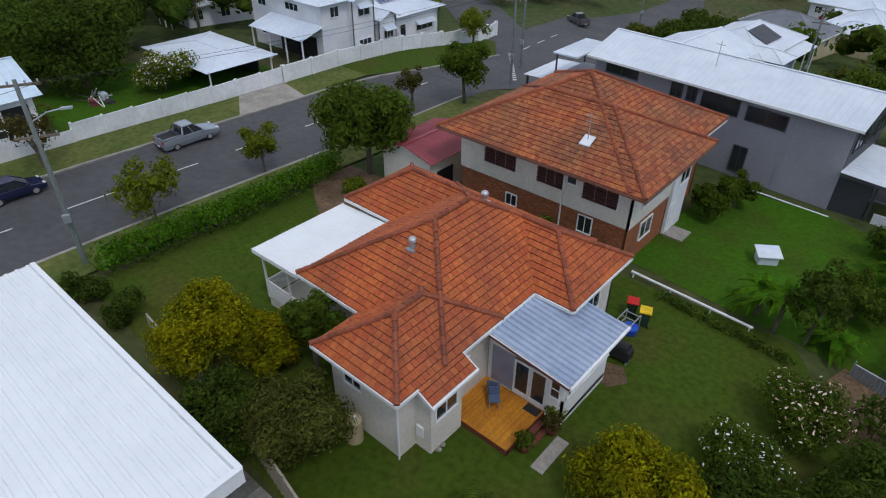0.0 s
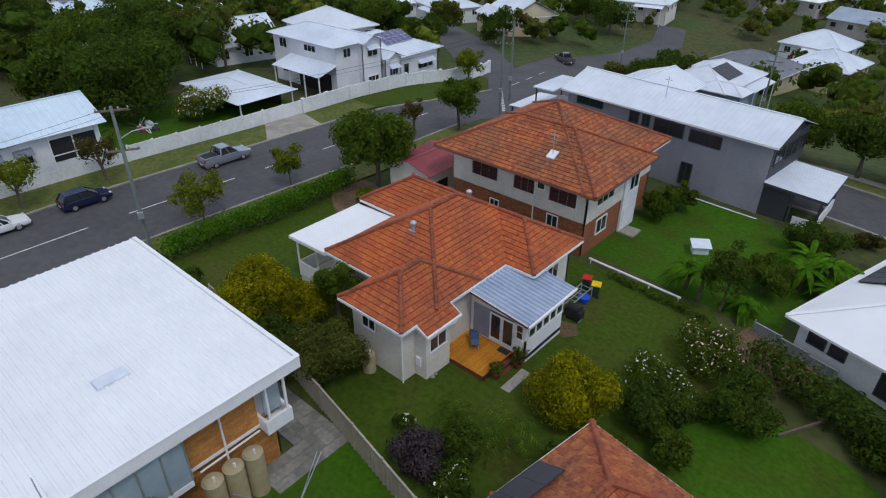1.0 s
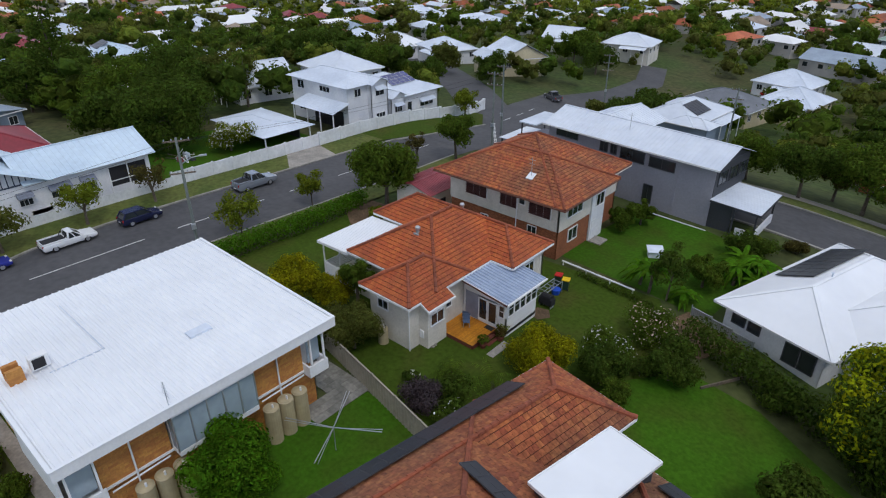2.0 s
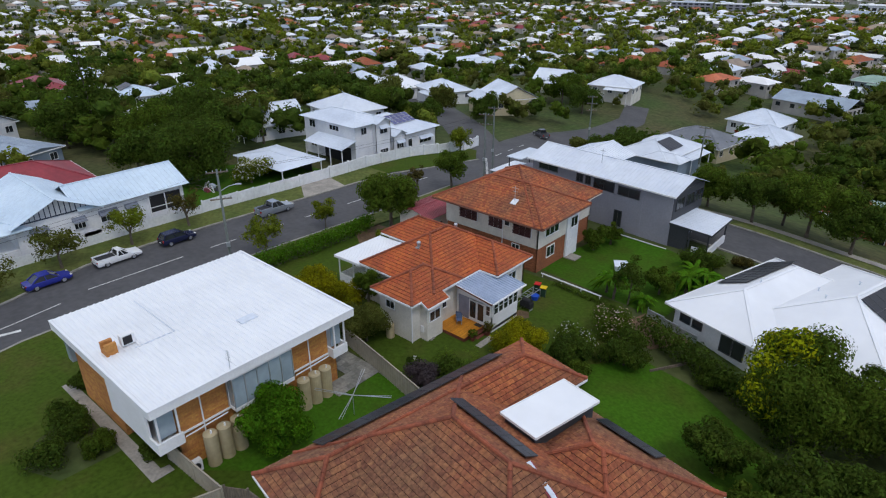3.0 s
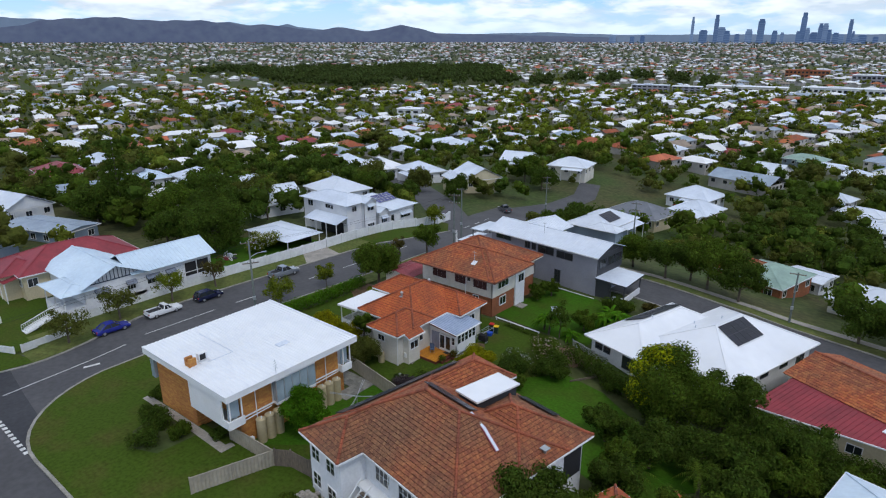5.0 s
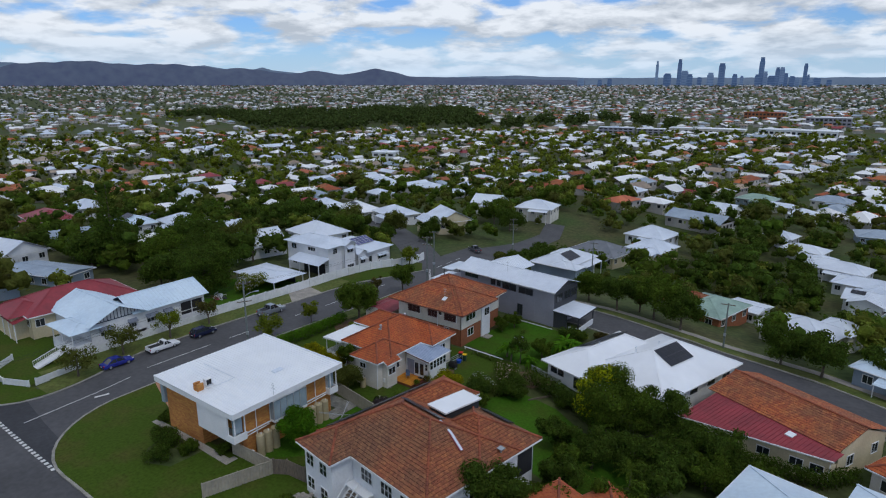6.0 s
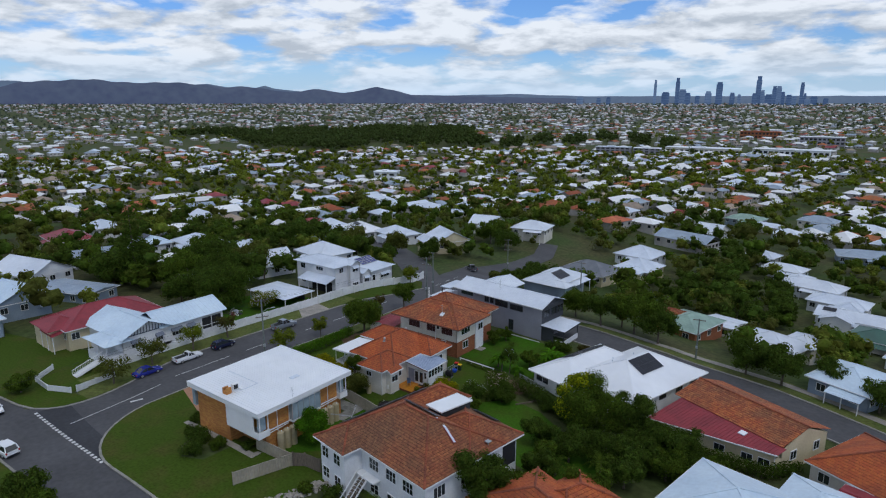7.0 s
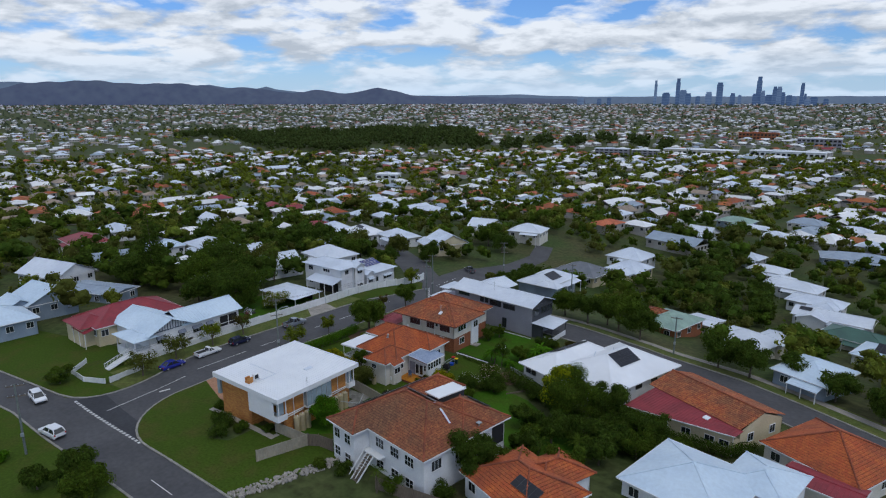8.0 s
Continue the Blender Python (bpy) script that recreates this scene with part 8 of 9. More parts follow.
def plain_house(x, y, w, d, heading, roof, wall, label, eave=3.4, pitch=0.42, style="hip", wing=None, panels=None, rib=0.6, veranda=True, name="house"):
    """A weatherboard house: raised walls, hipped or gabled metal roof, windows on each side, a veranda at the front."""
    z = gz(x, y)
    h = thing(name, label, "house", pose(x, y, z, 0, 0, heading))
    TAKEN.append((x, y, max(w, d) * 0.62))
    rects = [(-w / 2, w / 2, -d / 2, d / 2)] + ([wing] if wing else [])
    faces, lines = [], []
    for i, r in enumerate(rects):
        if style == "gable":
            f, l = gable(*r, eave - i * 0.02, pitch * min(r[1] - r[0], r[3] - r[2]) / 2, "x" if r[1] - r[0] >= r[3] - r[2] else "y")
        else:
            f, l = hip(*r, eave - i * 0.02, pitch)
        faces += f
        lines += l
        walls(h, [(a + (0.55 if a < (r[0] + r[1]) / 2 else -0.55), b + (0.55 if b < (r[2] + r[3]) / 2 else -0.55)) for a, b in rect(*r)], -0.8, eave - 0.04, wall)
        if style == "gable":
            a0, a1, b0, b1 = r[0] + 0.5, r[1] - 0.5, r[2] + 0.5, r[3] - 0.5
            rise = pitch * min(r[1] - r[0], r[3] - r[2]) / 2 * 0.93
            if r[1] - r[0] >= r[3] - r[2]:
                for c in (a0, a1 - 0.12):
                    gable_wall(h, [(c, b0, eave - 0.05), (c, b1, eave - 0.05), (c, (b0 + b1) / 2, eave + rise - 0.1)], (0.12, 0, 0), wall)
            else:
                for c in (b0, b1 - 0.12):
                    gable_wall(h, [(a0, c, eave - 0.05), (a1, c, eave - 0.05), ((a0 + a1) / 2, c, eave + rise - 0.1)], (0, 0.12, 0), wall)
    if roof in (M_TILE_A, M_TILE_B):
        tiled_roof(h, faces, lines, roof, rng=rng, course=0.42, width=0.4)
    else:
        metal_roof(h, faces, lines, roof, rib)
    gutter(h, rect(*rects[0]), eave)
    zc = eave - 1.35
    for k in range(max(2, int(w / 3.6))):
        c = -w / 2 + w * (k + 0.5) / max(2, int(w / 3.6))
        window(h, c, -d / 2 + 0.55, zc, 1.3, 1.2, -90, 2)
    for k in range(max(2, int(d / 3.6))):
        c = -d / 2 + d * (k + 0.5) / max(2, int(d / 3.6))
        window(h, w / 2 - 0.55, c, zc, 1.3, 1.2, 0, 2)
    if veranda:
        part("veranda_roof", ribbed([[(w * 0.42, -d / 2 - 1.9, eave - 0.75), (w * 0.42, -d / 2 + 0.5, eave - 0.2), (-w * 0.1, -d / 2 + 0.5, eave - 0.2), (-w * 0.1, -d / 2 - 1.9, eave - 0.75)][::1]], 0.6), roof if roof not in (M_TILE_A, M_TILE_B) else M_ROOFGREY, h)
        for c in (-w * 0.08, w * 0.16, w * 0.4):
            part("veranda_post", Geo().box((c - 0.06, -d / 2 - 1.8, -0.6), (c + 0.06, -d / 2 - 1.68, eave - 0.72)), M_TRIM, h)
    if panels:
        px, py, nx_, ny_ = panels
        s, n = Vector((0, 1, pitch)).normalized(), Vector((0, -pitch, 1)).normalized()
        solar(h, (px, py, eave + (py + d / 2) * pitch), (1, 0, 0), s, n, nx_, ny_, 1.0, 1.6)
    return h


for x, y, r in ((-6, 14, 12), (-7, 32, 12), (-8, -8, 13), (-4, 47, 13), (-54, 52, 15), (-54, 30, 10), (18, -5, 14), (-51, 0, 14), (27, 34, 16), (45, 29, 13)):
    TAKEN.append((x, y, r))
plain_house(-63.5, -4.5, 12.0, 18.0, -3, M_ROOFRED, M_YELLOWWALL, "cream weatherboard house with maroon metal roof", 4.2, 0.42, "hip", (-5.0, 4.0, -11.2, -4.0))
plain_house(-95, 3.5, 18, 9, 18, M_ROOFSTEEL, M_BLUEWALL, "long shed with steel-blue metal roof", 2.6, 0.14, "gable", veranda=False)
plain_house(-92, -10, 13, 11, -3, M_ROOFBLUE, M_BLUEWALL, "blue-grey house with pale blue gabled roofs", 4.0, 0.5, "gable", (-4, 5, -9, -3))
plain_house(-118, 3, 17, 12, 12, M_ROOFPALE, M_WHITEWALL, "house with broad pale gabled metal roof", 4.0, 0.5, "gable", veranda=False)
plain_house(-82, -22, 11, 11, -3, M_ROOFBLUE, M_BLUEWALL, "blue-grey house with pale hipped metal roof", 3.8, 0.5)
plain_house(24.6, 80.0, 10.5, 13.0, -14, M_ROOFGREEN, M_REDBRICK, "low brick house with faded green metal roof", 3.0, 0.36, "hip", veranda=False)
plain_house(29.0, 93.0, 8.0, 7.5, -14, M_ROOFPALE, M_WHITEWALL, "white-roofed annexe beside the green roof", 3.2, 0.1, "gable", veranda=False)
plain_house(41.8, 75.0, 12.0, 11.0, -18, M_ROOFPALE, M_CREAM, "cream house with pale metal roof", 3.2, 0.4, "hip", (0, 7, 2, 10))
plain_house(56.6, 57.5, 10.0, 11.5, -20, M_ROOFBLUE, M_BLUEWALL, "house with pale blue hipped metal roof", 3.4, 0.42)
plain_house(60.5, 112.5, 15, 10, -14, M_ROOFDARKGREEN, M_CREAM, "house with dark green metal roof", 3.2, 0.35)
plain_house(68.0, 97.0, 14, 11, -14, M_ROOFBLUE, M_WHITEWALL, "house with pale blue roof and solar panels", 3.4, 0.38, panels=(-3, -3, 6, 2))
plain_house(54.0, 127.0, 19, 9, -6, M_ROOFPALE, M_WHITEWALL, "long house with pale metal roofs and a dark panel", 3.4, 0.34, "gable", (-8, 0, -7, 2), panels=(-8, -2, 3, 1))
plain_house(48.5, 141.0, 15, 9, -8, M_ROOFGREY, M_WHITEWALL, "house with pale grey metal roof", 3.4, 0.36, "hip", (0, 7, -8, 0))
plain_house(40.5, 154.5, 17, 10, -12, M_ROOFPALE, M_WHITEWALL, "house with stepped pale metal roofs", 3.6, 0.38, "hip", (-9, -2, 0, 9))
plain_house(30.0, 174.0, 13, 9, -12, M_ROOFPALE, M_WHITEWALL, "house with pale metal roof among trees", 3.4, 0.34)
plain_house(20.5, 188.0, 11, 9, -12, M_ROOFGREY, M_WHITEWALL, "house with pale grey metal roof among trees", 3.4, 0.4)
plain_house(-8.0, 232.0, 12, 12, -12, M_ROOFPALE, M_WHITEWALL, "house with pale gabled roof among trees", 3.6, 0.45, "gable")
plain_house(52.0, 226.0, 24, 13, 10, M_ROOFSTEEL, M_BLUEWALL, "large house with dark blue-grey roof", 3.6, 0.3)
plain_house(19.0, 256.0, 12, 11, -8, M_ROOFPALE, M_WHITEWALL, "house with white hipped roof", 3.6, 0.4)
plain_house(24.0, 322.0, 18, 13, -8, M_ROOFSTEEL, M_CREAM, "two-storey house with grey-blue roof", 5.4, 0.4)
plain_house(46.0, 326.0, 17, 12, -8, M_ROOFPALE, M_CREAM, "house with white hipped roof", 3.8, 0.4)
plain_house(-6.0, 294.0, 18, 13, -8, M_ROOFGREEN, M_BLUEWALL, "pale blue house with faded green roof", 4.2, 0.35)
plain_house(-206.0, 108.0, 16, 12, -10, M_ROOFPALE, M_WHITEWALL, "house with white gabled roofs", 4.4, 0.5, "gable", (-4, 5, -10, -2))
plain_house(-186.0, 52.0, 13, 11, -10, M_ROOFGREY, M_WHITEWALL, "house with pale roof behind the red one", 4.4, 0.45)
plain_house(-78.0, 156.0, 12, 11, 10, M_ROOFPALE, M_CREAM, "house with pale gabled metal roof", 4.4, 0.5, "gable")
plain_house(-14.5, 92.0, 16, 11, 86, M_ROOFPALE, M_BLUEWALL, "house with white metal roof and dark solar panels", 4.8, 0.42, "hip", panels=(-3.5, -3.8, 5, 2), wing=(-8.0, -3.0, -8.0, 0.0))
plain_house(-17.0, 122.0, 16, 13, -8, M_ROOFDARK, M_YELLOWWALL, "cream house with dark grey roof", 3.6, 0.42)
plain_house(-6.5, 136.0, 12, 13, -8, M_ROOFGREY, M_YELLOWWALL, "yellow house with pale grey metal roof", 4.0, 0.45, wing=(-4, 5, -10, -3))
plain_house(-12.5, 154.0, 14, 13, -8, M_ROOFGREY, M_WHITEWALL, "house with pale grey metal roof", 3.8, 0.45)
plain_house(21.0, 81.0, 10, 9, -10, M_TILE_B, M_REDBRICK, "low house with brown tiled roof among trees", 2.8, 0.4, veranda=False)
plain_house(-66.0, 112.0, 13, 13, -30, M_ROOFGREY, M_YELLOWWALL, "cream house with pale gabled metal roof", 4.6, 0.5, "gable", (-4, 4, -10, -4))
plain_house(-55.0, 153.0, 14, 12, 10, M_ROOFPALE, M_CREAM, "raised house with pale hipped metal roof", 4.8, 0.42)
plain_house(-92.0, 116.0, 15, 12, -20, M_ROOFGREY, M_WHITEWALL, "house with pale grey metal roof", 4.2, 0.42)
plain_house(-112.0, 118.0, 18, 12, -20, M_ROOFWHITE, M_WHITEWALL, "house with white metal roof and solar panels", 4.4, 0.42, "hip", (2, 9, -9, 0), panels=(-4, -2.5, 5, 1))
plain_house(-133.0, 121.0, 16, 13, -20, M_ROOFGREY, M_WHITEWALL, "house with pale grey metal roof", 4.4, 0.45, "hip", (-3, 5, -10, 0))
plain_house(-74.0, 63.0, 14, 12, -10, M_ROOFPALE, M_WHITEWALL, "house with white metal roof behind the trees", 4.4, 0.45)
plain_house(-78.0, 46.0, 11, 12, -10, M_ROOFPALE, M_WHITEWALL, "house with steep white gabled roof", 3.2, 0.6, "gable")
plain_house(-124.0, 54.0, 16, 12, -8, M_ROOFGREY, M_WHITEWALL, "house with pale grey roof", 4.2, 0.4)
plain_house(-137.0, 44.0, 12, 12, -8, M_ROOFBLUE, M_WHITEWALL, "house with pale roof and solar panels", 4.0, 0.4, panels=(-3, -3, 5, 2))
plain_house(-170.0, 33.0, 18, 13, -8, M_ROOFRED, M_CREAM, "house with broad maroon roof", 4.2, 0.4)
plain_house(34.2, -7.6, 12.0, 10.0, -20, M_TILE_A, M_WHITEWALL, "low house with orange tiled roof and dark solar panels", 3.3, 0.45, "hip", (-3.0, 3.5, 0, 8.5), panels=(0.8, -2.6, 4, 1), veranda=False)
plain_house(49.4, 7.0, 13.0, 13.0, -10, M_ROOFBLUE, M_WHITEWALL, "house with pale blue-grey metal roof", 2.9, 0.35, "hip", (2.0, 10.0, 2.0, 11.0), veranda=False)
plain_house(62.6, 28.0, 13.5, 13.5, -24, M_TILE_A, M_CREAM, "house with bright orange tiled roof", 3.0, 0.46, veranda=False)
plain_house(62.2, 18.8, 9, 5, -10, M_ROOFRED, M_CREAM, "lean-to with maroon metal roof", 2.6, 0.2, "gable", veranda=False)


# ---- the suburb out to the hills ----
srs = np.random.RandomState(77)


def on_road(x, y):
    for line, half in ((MAIN, 11), (NORTH, 5), (SIDE, 10), (UPLEFT, 9), (CROSS, 11)):
        for a, b in zip(line, line[1:]):
            d = (b[0] - a[0], b[1] - a[1])
            t = max(0, min(1, ((x - a[0]) * d[0] + (y - a[1]) * d[1]) / (d[0] ** 2 + d[1] ** 2 + 1e-9)))
            if math.hypot(x - a[0] - d[0] * t, y - a[1] - d[1] * t) < half:
                return True
    return False


EYE = (65.6, -64.9)


def seen_wedge(x, y, margin=8):
    """Inside the broad wedge that the walk looks over."""
    a = math.degrees(math.atan2(-(x - EYE[0]), y - EYE[1]))
    return -4 - margin < a < 78 + margin


def in_forest(x, y):
    a = math.degrees(math.atan2(-(x - EYE[0]), y - EYE[1]))
    d = math.hypot(x - EYE[0], y - EYE[1])
    edge = 70 * math.sin(a * 0.35) + 50 * math.sin(a * 0.9 + 1) + 25 * math.sin(a * 3.1)
    if 34 < a < 60 and 950 + edge + 350 * ss(48, 60, a) < d < 1550 + edge - 150 * ss(50, 60, a):
        return True
    return 17 < a <= 34 and 1020 + edge < d < 1180 + edge and math.sin(a * 2.3) > -0.5


def add_house(geos, x, y, w, d, a, z, eave, pitch, hipped, shade):
    """A far house: walls, overhanging roof, a row of window recesses."""
    ca, sa = math.cos(a), math.sin(a)

    def at(p):
        return (x + p[0] * ca - p[1] * sa, y + p[0] * sa + p[1] * ca, z + p[2])

    f, _ = hip(-w / 2, w / 2, -d / 2, d / 2, eave, pitch) if hipped else gable(-w / 2, w / 2, -d / 2, d / 2, eave, pitch * min(w, d) / 2, "x" if w > d else "y")
    for face in f:
        geos[shade].poly([at(p) for p in face])
    b = Geo().box((-w / 2 + 0.5, -d / 2 + 0.5, -1), (w / 2 - 0.5, d / 2 - 0.5, eave))
    geos["wall"].add([at(p) for p in b.v], b.f[2:])
    for k in range(max(2, int(w / 4))):
        c = -w / 2 + w * (k + 0.5) / max(2, int(w / 4))
        q = [(c - 0.7, -d / 2 + 0.46, eave - 1.9), (c + 0.7, -d / 2 + 0.46, eave - 1.9), (c + 0.7, -d / 2 + 0.46, eave - 0.7), (c - 0.7, -d / 2 + 0.46, eave - 0.7)]
        geos["pane"].poly([at(p) for p in q])
        q = [(w / 2 - 0.46, c * d / w - 0.7, eave - 1.9), (w / 2 - 0.46, c * d / w + 0.7, eave - 1.9), (w / 2 - 0.46, c * d / w + 0.7, eave - 0.7), (w / 2 - 0.46, c * d / w - 0.7, eave - 0.7)]
        geos["pane"].poly([at(p) for p in q])


SHADES = {"white": mat("far_white_roof", (0.74, 0.735, 0.72), (0.66, 0.66, 0.65), coarse=0.03, fine=0.3, var=0.05, bump=0, rough=0.5, rand="island", amount=0.14), "grey": M_ROOFGREY, "steel": M_ROOFSTEEL, "tile": M_TILE_B, "orange": mat("far_orange_roof", (0.42, 0.12, 0.05), (0.30, 0.08, 0.035), rand="island", amount=0.25), "red": M_ROOFRED, "tan": mat("far_tan_roof", (0.33, 0.26, 0.19), (0.26, 0.20, 0.15), rand="island", amount=0.25)}
FARWALL = mat("far_walls", (0.52, 0.49, 0.45), (0.34, 0.32, 0.30), coarse=0.02, fine=0.3, rough=0.85, bump=0)
keys = ["white", "grey", "steel", "tile", "orange", "red", "tan"]
prob = [0.46, 0.14, 0.06, 0.13, 0.05, 0.03, 0.13]


def suburb(name, lo, hi, lot, label):
    geos = {k: Geo() for k in keys + ["wall", "pane"]}
    spots = []
    n = int(hi / lot) + 2
    ca, sa = math.cos(radians(-12)), math.sin(radians(-12))
    for i in range(-n * 2, n * 2):
        for j in range(-n, n * 2):
            if i % 5 == 0 or j % 9 == 0:
                continue
            u, v = (i + srs.uniform(-0.3, 0.3)) * lot, (j + srs.uniform(-0.3, 0.3)) * lot * 1.12
            u, v = u + 26 * math.sin(v * 0.0047 + 1.0), v + 30 * math.sin(u * 0.0041)
            x, y = u * ca - v * sa, u * sa + v * ca
            d = math.hypot(x - EYE[0], y - EYE[1])
            if not lo < d < hi or not seen_wedge(x, y) or in_forest(x, y):
                continue
            if any(math.hypot(x - a, y - b) < r + 8 for a, b, r in TAKEN) or on_road(x, y):
                continue
            bearing_left = math.degrees(math.atan2(EYE[0] - x, y - EYE[1]))
            if d < 150 or srs.rand() < 0.14 * ss(34, 62, bearing_left) + (0.50 if d < 330 else 0.10) + (0.25 if d > 1700 else 0.0) + 0.42 * math.sin(x * 0.013 + 1.0) * math.sin(y * 0.011 + x * 0.004):
                continue
            w, dd = srs.uniform(8, 18) * (2.0 if srs.rand() < 0.03 else 1.0), srs.uniform(8, 13)
            k = keys[srs.choice(len(keys), p=prob) if d > 260 else srs.choice(3)]
            add_house(geos, x, y, w, dd, radians(-12 + srs.choice([0, 90]) + srs.uniform(-6, 6)), gz(x, y), srs.uniform(3.0, 4.8), srs.uniform(0.3, 0.5), srs.rand() < 0.65, k)
            spots.append((x, y))
    hold = thing(name, label, "houses", kind="stuff")
    for k, g in geos.items():
        if g.f:
            tagged(part({"wall": "walls", "pane": "windows"}.get(k, "roofs"), g, {"wall": FARWALL, "pane": M_GLASS}.get(k) or SHADES[k], hold), kind="stuff")
    return spots


TAKEN += [(-38, 126, 16), (-30, 140, 14), (-20, 98, 10), (-174, 853, 50), (-262, 752, 24), (-222, 768, 18), (-56, 1080, 32), (-181, 1284, 36), (-64, 838, 44), (-318, 362, 12), (-428, 566, 32)]
near_spots = suburb("near_suburb", 130, 420, 17.5, "streets of weatherboard houses with pale metal roofs")
mid_spots = suburb("middle_suburb", 420, 900, 17.5, "spread of suburban houses with pale metal roofs")
far_spots = suburb("far_suburb", 900, 4100, 31, "distant suburban roofs among trees")


# ---- larger buildings among the far houses ----
def big_block(x, y, w, d, h, turn, roof, wall, label, storeys=2):
    """A long flat-roofed building: walls, parapet roof, rows of windows storey by storey."""
    t = thing("large_building", label, "building", pose(x, y, gz(x, y), 0, 0, turn))
    part("wall", Geo().box((-w / 2, -d / 2, -2), (w / 2, d / 2, h)), wall, t)
    part("roof", Geo().box((-w / 2 - 0.6, -d / 2 - 0.6, h), (w / 2 + 0.6, d / 2 + 0.6, h + 0.5)).box((-w * 0.2, -d * 0.2, h + 0.5), (w * 0.05, d * 0.2, h + 1.6)), roof, t)
    for s in range(storeys):
        z = 0.9 + s * (h / storeys)
        for k in range(int(w / 6)):
            c = -w / 2 + (k + 0.5) * w / int(w / 6)
            part("window", Geo().box((c - 2.0, -d / 2 - 0.05, z), (c + 2.0, -d / 2 + 0.05, z + h / storeys * 0.5)), M_GLASS, t)


big_block(-174, 853, 95, 26, 6.5, 6, M_ROOFWHITE, M_CREAM, "long white-roofed shed among the houses", 1)
big_block(-262, 752, 44, 16, 10, 12, M_ROOFGREY, M_GREYWALL, "grey flat-roofed apartment block", 3)
big_block(-222, 768, 34, 16, 9, 12, M_ROOFWHITE, M_GREYWALL, "grey flat-roofed apartment block with pale roof", 3)
big_block(-56, 1080, 60, 24, 11, 2, M_ROOFWHITE, M_GREYWALL, "wide white-roofed building with dark windows", 2)
big_block(-181, 1284, 70, 20, 12, 4, SHADES["orange"], M_REDBRICK, "long red brick building with orange roof", 2)
big_block(-64, 838, 85, 24, 6, 3, M_ROOFWHITE, M_WHITEWALL, "long low white building", 1)
big_block(-318, 362, 20, 14, 8, 24, M_ROOFWHITE, M_WHITEWALL, "white two-storey block of flats", 2)
setting("bare_field", patch([(-470, 548), (-400, 596), (-385, 580), (-440, 538)], 0.3), M_LAWNDRY, "bare dry field beside the woodland", "field")


# ---- trees of the suburb ----
GOLD = (1 + 5 ** 0.5) / 2
CLUMP_V = np.array([(-1, GOLD, 0), (1, GOLD, 0), (-1, -GOLD, 0), (1, -GOLD, 0), (0, -1, GOLD), (0, 1, GOLD), (0, -1, -GOLD), (0, 1, -GOLD), (GOLD, 0, -1), (GOLD, 0, 1), (-GOLD, 0, -1), (-GOLD, 0, 1)]) / math.hypot(1, GOLD)
CLUMP_F = [(0, 11, 5), (0, 5, 1), (0, 1, 7), (0, 7, 10), (0, 10, 11), (1, 5, 9), (5, 11, 4), (11, 10, 2), (10, 7, 6), (7, 1, 8), (3, 9, 4), (3, 4, 2), (3, 2, 6), (3, 6, 8), (3, 8, 9), (4, 9, 5), (2, 4, 11), (6, 2, 10), (8, 6, 7), (9, 8, 1)]


def canopy(name, spots, sprays, material, label, seed, spray_size, clumps=3):
    """Many trees as one mesh: leaf sprays round ragged inner clumps."""
    rs = np.random.RandomState(seed)
    vs, faces, base = [], [], 0
    for x, y, h, r in spots:
        z = gz(x, y)
        c, q = lobes(rs, r, h * 0.15, h, 5, 0.6, 0.55)
        c = [(x + a, y + b, z + e) for a, b, e in c]
        v, k = leaf_cloud(rs, c, q, max(8, int(sprays)), spray_size * (0.5 + r / 8), 0.85, 0.5, 4)
        vs.append(v)
        faces += (k + np.arange(4) + base).tolist()
        base += len(v)
        for centre, size in list(zip(c, q))[:clumps]:
            v = CLUMP_V * (size * 0.82 * rs.uniform(0.7, 1.2, (12, 1))) * (1, 1, 0.85) + centre
            vs.append(v)
            faces += [(i + base, j + base, m + base) for i, j, m in CLUMP_F]
            base += 12
    me = bpy.data.meshes.new(name)
    me.from_pydata(np.concatenate(vs).tolist(), [], faces)
    me.materials.append(material)
    return tagged(new(name, me), label, "trees", kind="stuff")


def free_spot(x, y):
    return not any(math.hypot(x - a, y - b) < r * 0.95 + 1 for a, b, r in TAKEN) and not on_road(x, y)


def scatter(lo, hi, count, seed, tall, houses=(), gap=6.5):
    rs = np.random.RandomState(seed)
    cell = {}
    for x, y in houses:
        cell.setdefault((int(x // 12), int(y // 12)), []).append((x, y))
    out = []
    tries = 0
    while len(out) < count and tries < count * 6:
        tries += 1
        d = math.sqrt(rs.uniform(lo * lo, hi * hi))
        a = radians(rs.uniform(-10, 84))
        x, y = EYE[0] - d * math.sin(a), EYE[1] + d * math.cos(a)
        if y < -30 and x > -60 or not free_spot(x, y) or in_forest(x, y):
            continue
        if math.hypot(x + 10, y - 10) < 70:
            continue
        near = [p for i in (-1, 0, 1) for j in (-1, 0, 1) for p in cell.get((int(x // 12) + i, int(y // 12) + j), ())]
        if any(math.hypot(x - p[0], y - p[1]) < gap for p in near):
            continue
        h = rs.uniform(*tall) * (1.45 if rs.rand() < 0.16 else 1.0)
        out.append((x, y, h, h * rs.uniform(0.38, 0.6)))
    return out


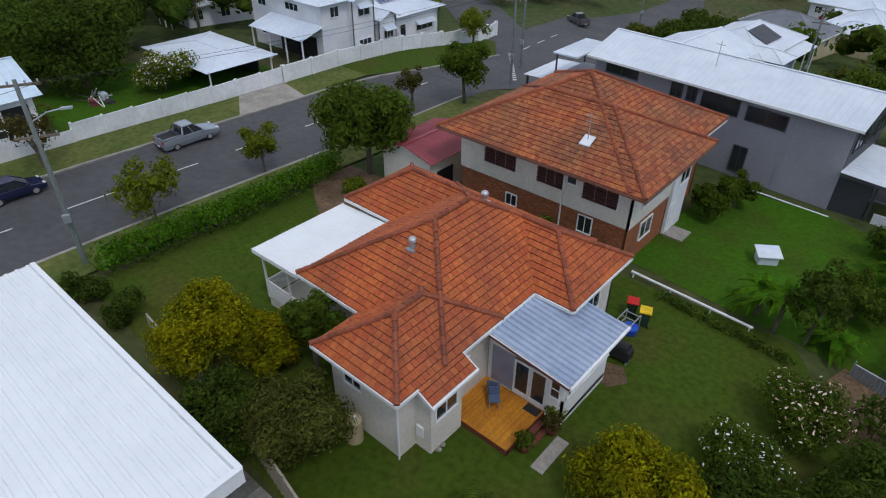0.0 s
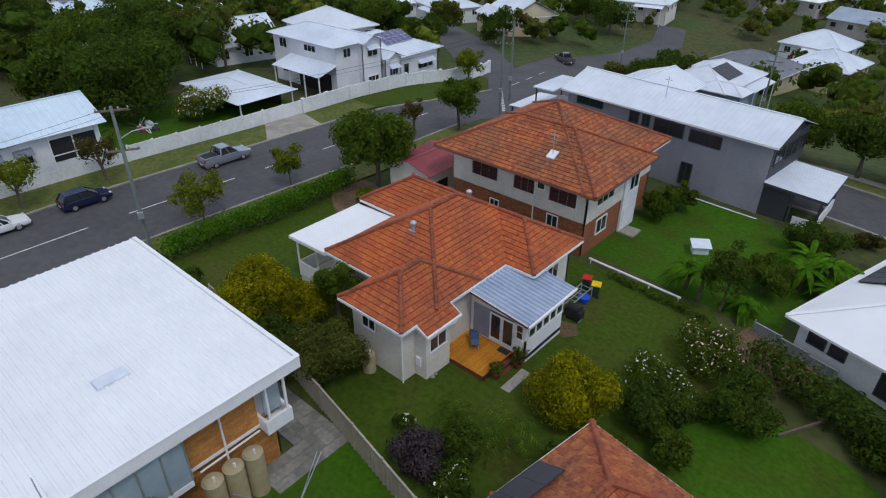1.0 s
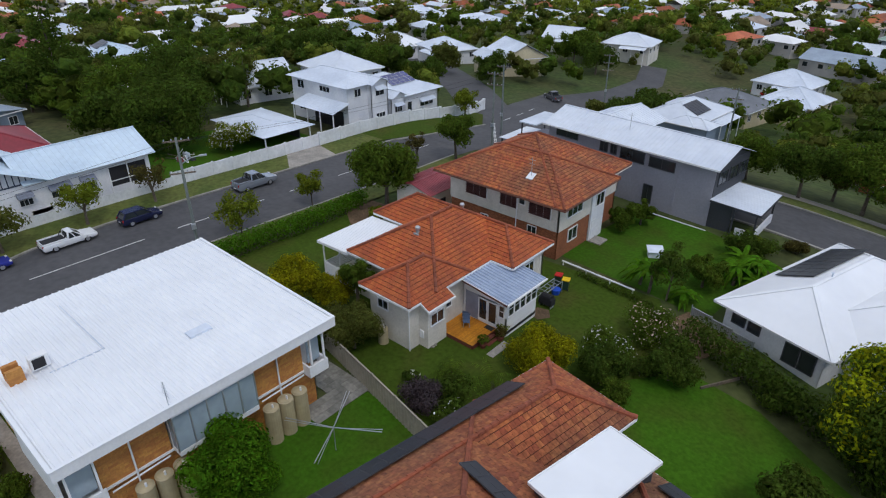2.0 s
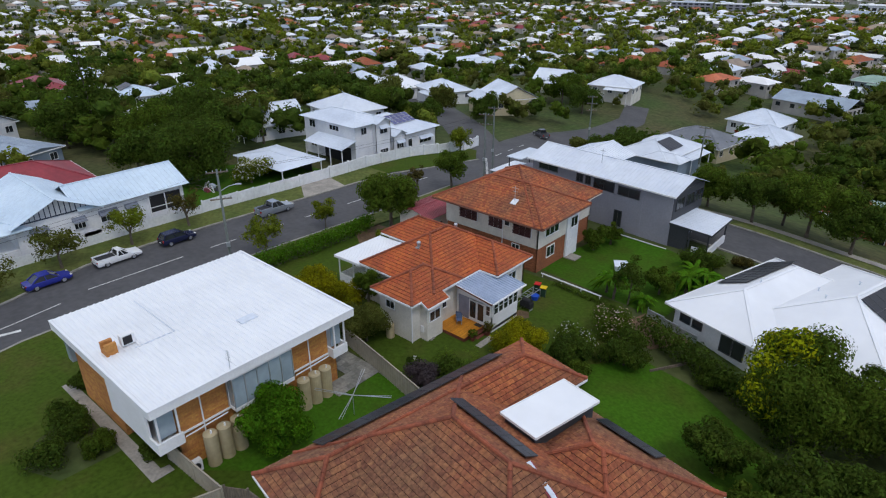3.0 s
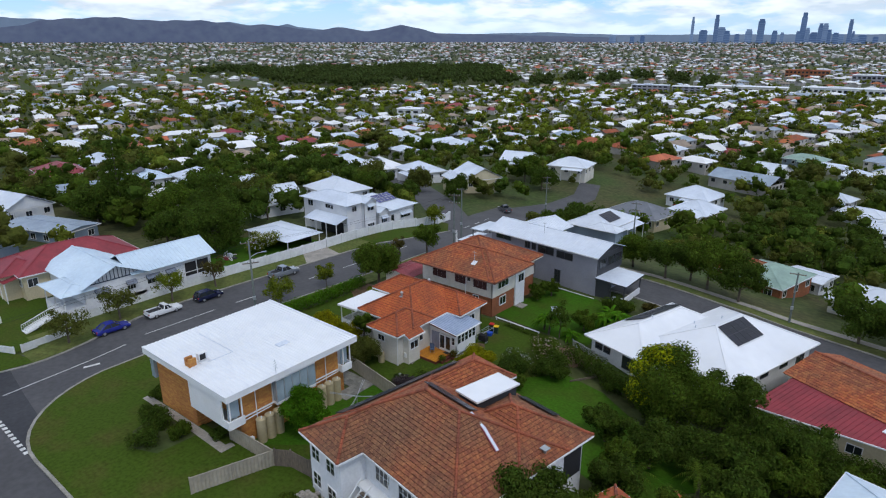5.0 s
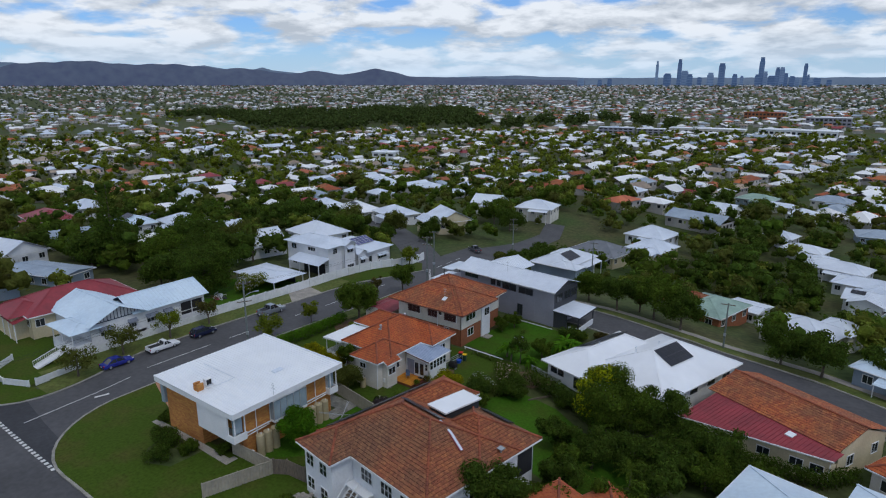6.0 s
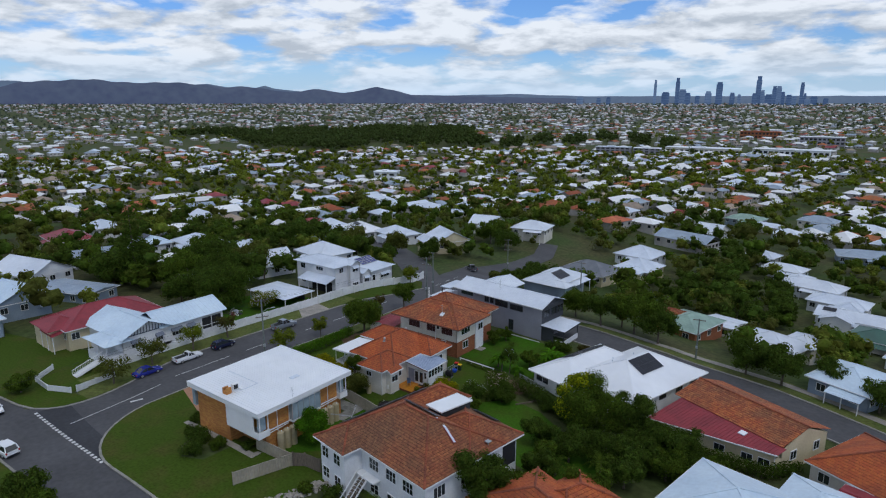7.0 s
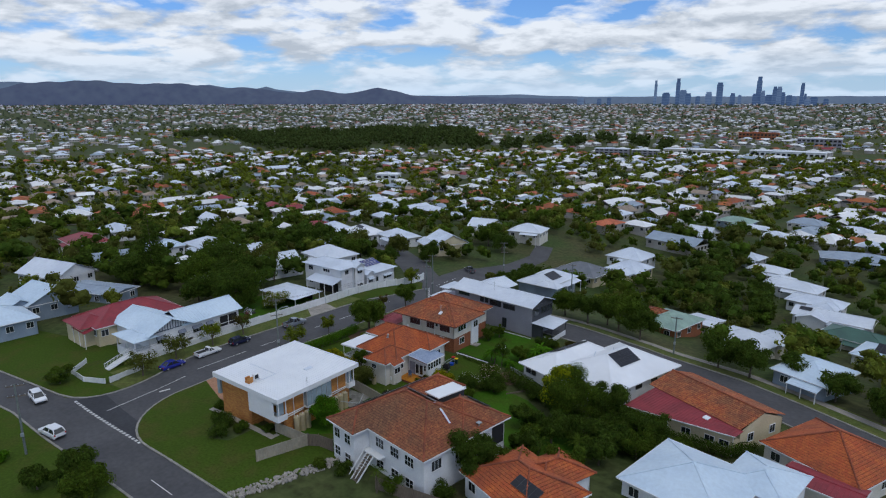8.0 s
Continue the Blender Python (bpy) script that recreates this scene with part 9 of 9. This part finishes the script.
woods = scatter(110, 420, 1600, 5, (3.8, 7.6), near_spots, 4.8)
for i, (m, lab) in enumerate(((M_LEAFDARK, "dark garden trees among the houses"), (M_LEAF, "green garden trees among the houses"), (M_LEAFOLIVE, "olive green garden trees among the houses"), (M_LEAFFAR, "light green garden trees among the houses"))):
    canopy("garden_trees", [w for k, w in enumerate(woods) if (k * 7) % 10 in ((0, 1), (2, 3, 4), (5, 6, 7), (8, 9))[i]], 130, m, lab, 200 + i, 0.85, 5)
woods = scatter(420, 900, 4800, 6, (4.2, 8.6), mid_spots, 4.8)
# the leaf colours here carry the sunlight and haze of the distance
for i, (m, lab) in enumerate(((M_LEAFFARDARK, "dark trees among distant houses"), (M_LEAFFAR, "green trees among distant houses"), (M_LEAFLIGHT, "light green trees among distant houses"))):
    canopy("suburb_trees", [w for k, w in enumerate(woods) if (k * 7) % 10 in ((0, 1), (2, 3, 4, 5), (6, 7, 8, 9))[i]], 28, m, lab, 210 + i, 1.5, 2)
grove = []
rs = np.random.RandomState(31)
while len(grove) < 150:
    x, y = (rs.uniform(8, 38), rs.uniform(100, 192)) if len(grove) % 5 < 2 else (rs.uniform(-150, -62), rs.uniform(14, 104))
    if free_spot(x, y):
        h = rs.uniform(5, 9)
        grove.append((x, y, h, h * rs.uniform(0.4, 0.55)))
canopy("garden_trees", grove, 260, M_LEAFDARK, "dense dark trees in the gardens behind the streets", 205, 0.68, 6)
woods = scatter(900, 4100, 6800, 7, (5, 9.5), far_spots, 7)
# trees beyond 1700 m take the leaf colour that has haze in it
for i, (m, lab) in enumerate(((M_LEAFHAZE, "haze-tinted blue-green trees far across the plain"), (M_LEAFFAR, "green trees far across the plain"))):
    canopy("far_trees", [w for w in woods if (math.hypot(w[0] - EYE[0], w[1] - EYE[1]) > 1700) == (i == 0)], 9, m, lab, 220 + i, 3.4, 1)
rs = np.random.RandomState(9)
forest = []
while len(forest) < 3000:
    d, a = math.sqrt(rs.uniform(900 ** 2, 1650 ** 2)), radians(rs.uniform(15, 62))
    x, y = EYE[0] - d * math.sin(a), EYE[1] + d * math.cos(a)
    if in_forest(x, y):
        h = rs.uniform(9, 19)
        forest.append((x, y, h, h * rs.uniform(0.3, 0.45)))
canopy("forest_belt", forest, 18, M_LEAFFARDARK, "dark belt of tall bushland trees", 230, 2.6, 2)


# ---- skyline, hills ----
# Distant material: blue haze is painted in as an even emission.
def far(name, col, haze_glow):
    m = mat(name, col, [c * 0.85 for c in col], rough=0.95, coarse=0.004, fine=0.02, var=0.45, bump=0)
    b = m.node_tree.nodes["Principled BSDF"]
    b.inputs["Emission Color"].default_value, b.inputs["Emission Strength"].default_value = (*haze_glow, 1), 1.0
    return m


# hills and towers emit blue in place of haze; none is a lamp
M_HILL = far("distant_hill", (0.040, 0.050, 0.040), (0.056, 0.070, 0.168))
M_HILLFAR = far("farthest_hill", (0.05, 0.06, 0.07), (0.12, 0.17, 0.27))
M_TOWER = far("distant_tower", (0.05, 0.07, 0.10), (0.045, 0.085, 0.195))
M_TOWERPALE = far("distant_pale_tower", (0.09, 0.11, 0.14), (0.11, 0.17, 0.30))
FOCAL = 784 / math.tan(radians(70.85 / 2))
HEAD = 36.9


def bearing(u, dist):
    """Ground place at a distance along the end view, u across (0 to 1)."""
    a = radians(HEAD) - math.atan((u * 1568 - 784) / FOCAL * math.cos(radians(13.4)))
    return EYE[0] - dist * math.sin(a), EYE[1] + dist * math.cos(a)


def ridge_line(name, peaks, dist, base, material, label, seed, depth=160):
    rs = np.random.RandomState(seed)
    g, n = Geo(), 160
    u0, u1 = peaks[0][0], peaks[-1][0]
    for i in range(n + 1):
        u = u0 + (u1 - u0) * i / n
        h = np.interp(u, [p[0] for p in peaks], [p[1] for p in peaks]) + 1.2 * math.sin(i * 0.9) * rs.uniform(0, 1)
        for k, (f, q) in enumerate(((0, 0), (0.35, 0.5), (0.7, 0.82), (1, 1))):
            x, y = bearing(u, dist + depth * f * (1 + 0.15 * math.sin(i * 0.37 + k)))
            g.v.append((x, y, base + max(h, 0.5) * q * (1 + 0.02 * math.sin(i * 1.3 + k * 2))))
    g.f = [(i * 4 + k, (i + 1) * 4 + k, (i + 1) * 4 + k + 1, i * 4 + k + 1) for i in range(n) for k in range(3)]
    return tagged(part(name, g, material, smooth=True), label, "hills", kind="structure")


ridge_line("backdrop_hills", [(-0.35, 52), (-0.08, 80), (0, 105), (0.032, 143), (0.066, 150), (0.1075, 160), (0.147, 143), (0.203, 147), (0.225, 136), (0.259, 119), (0.279, 127), (0.313, 101), (0.332, 87), (0.354, 111), (0.374, 101), (0.389, 83), (0.406, 101), (0.428, 126), (0.443, 108), (0.462, 76), (0.49, 69), (0.56, 60), (0.66, 46)], 4250, 10, M_HILL, "long hazy dark blue-green range of wooded hills", 41)
ridge_line("backdrop_hills_far", [(-0.4, 94), (-0.02, 159), (0.02, 153), (0.05, 138), (0.2, 131), (0.24, 147), (0.255, 131), (0.29, 119), (0.3, 141), (0.315, 116), (0.34, 98), (0.5, 71), (0.58, 82), (0.66, 65), (1.3, 59)], 4650, 10, M_HILLFAR, "hazy pale blue farthest range of hills", 42, 60)
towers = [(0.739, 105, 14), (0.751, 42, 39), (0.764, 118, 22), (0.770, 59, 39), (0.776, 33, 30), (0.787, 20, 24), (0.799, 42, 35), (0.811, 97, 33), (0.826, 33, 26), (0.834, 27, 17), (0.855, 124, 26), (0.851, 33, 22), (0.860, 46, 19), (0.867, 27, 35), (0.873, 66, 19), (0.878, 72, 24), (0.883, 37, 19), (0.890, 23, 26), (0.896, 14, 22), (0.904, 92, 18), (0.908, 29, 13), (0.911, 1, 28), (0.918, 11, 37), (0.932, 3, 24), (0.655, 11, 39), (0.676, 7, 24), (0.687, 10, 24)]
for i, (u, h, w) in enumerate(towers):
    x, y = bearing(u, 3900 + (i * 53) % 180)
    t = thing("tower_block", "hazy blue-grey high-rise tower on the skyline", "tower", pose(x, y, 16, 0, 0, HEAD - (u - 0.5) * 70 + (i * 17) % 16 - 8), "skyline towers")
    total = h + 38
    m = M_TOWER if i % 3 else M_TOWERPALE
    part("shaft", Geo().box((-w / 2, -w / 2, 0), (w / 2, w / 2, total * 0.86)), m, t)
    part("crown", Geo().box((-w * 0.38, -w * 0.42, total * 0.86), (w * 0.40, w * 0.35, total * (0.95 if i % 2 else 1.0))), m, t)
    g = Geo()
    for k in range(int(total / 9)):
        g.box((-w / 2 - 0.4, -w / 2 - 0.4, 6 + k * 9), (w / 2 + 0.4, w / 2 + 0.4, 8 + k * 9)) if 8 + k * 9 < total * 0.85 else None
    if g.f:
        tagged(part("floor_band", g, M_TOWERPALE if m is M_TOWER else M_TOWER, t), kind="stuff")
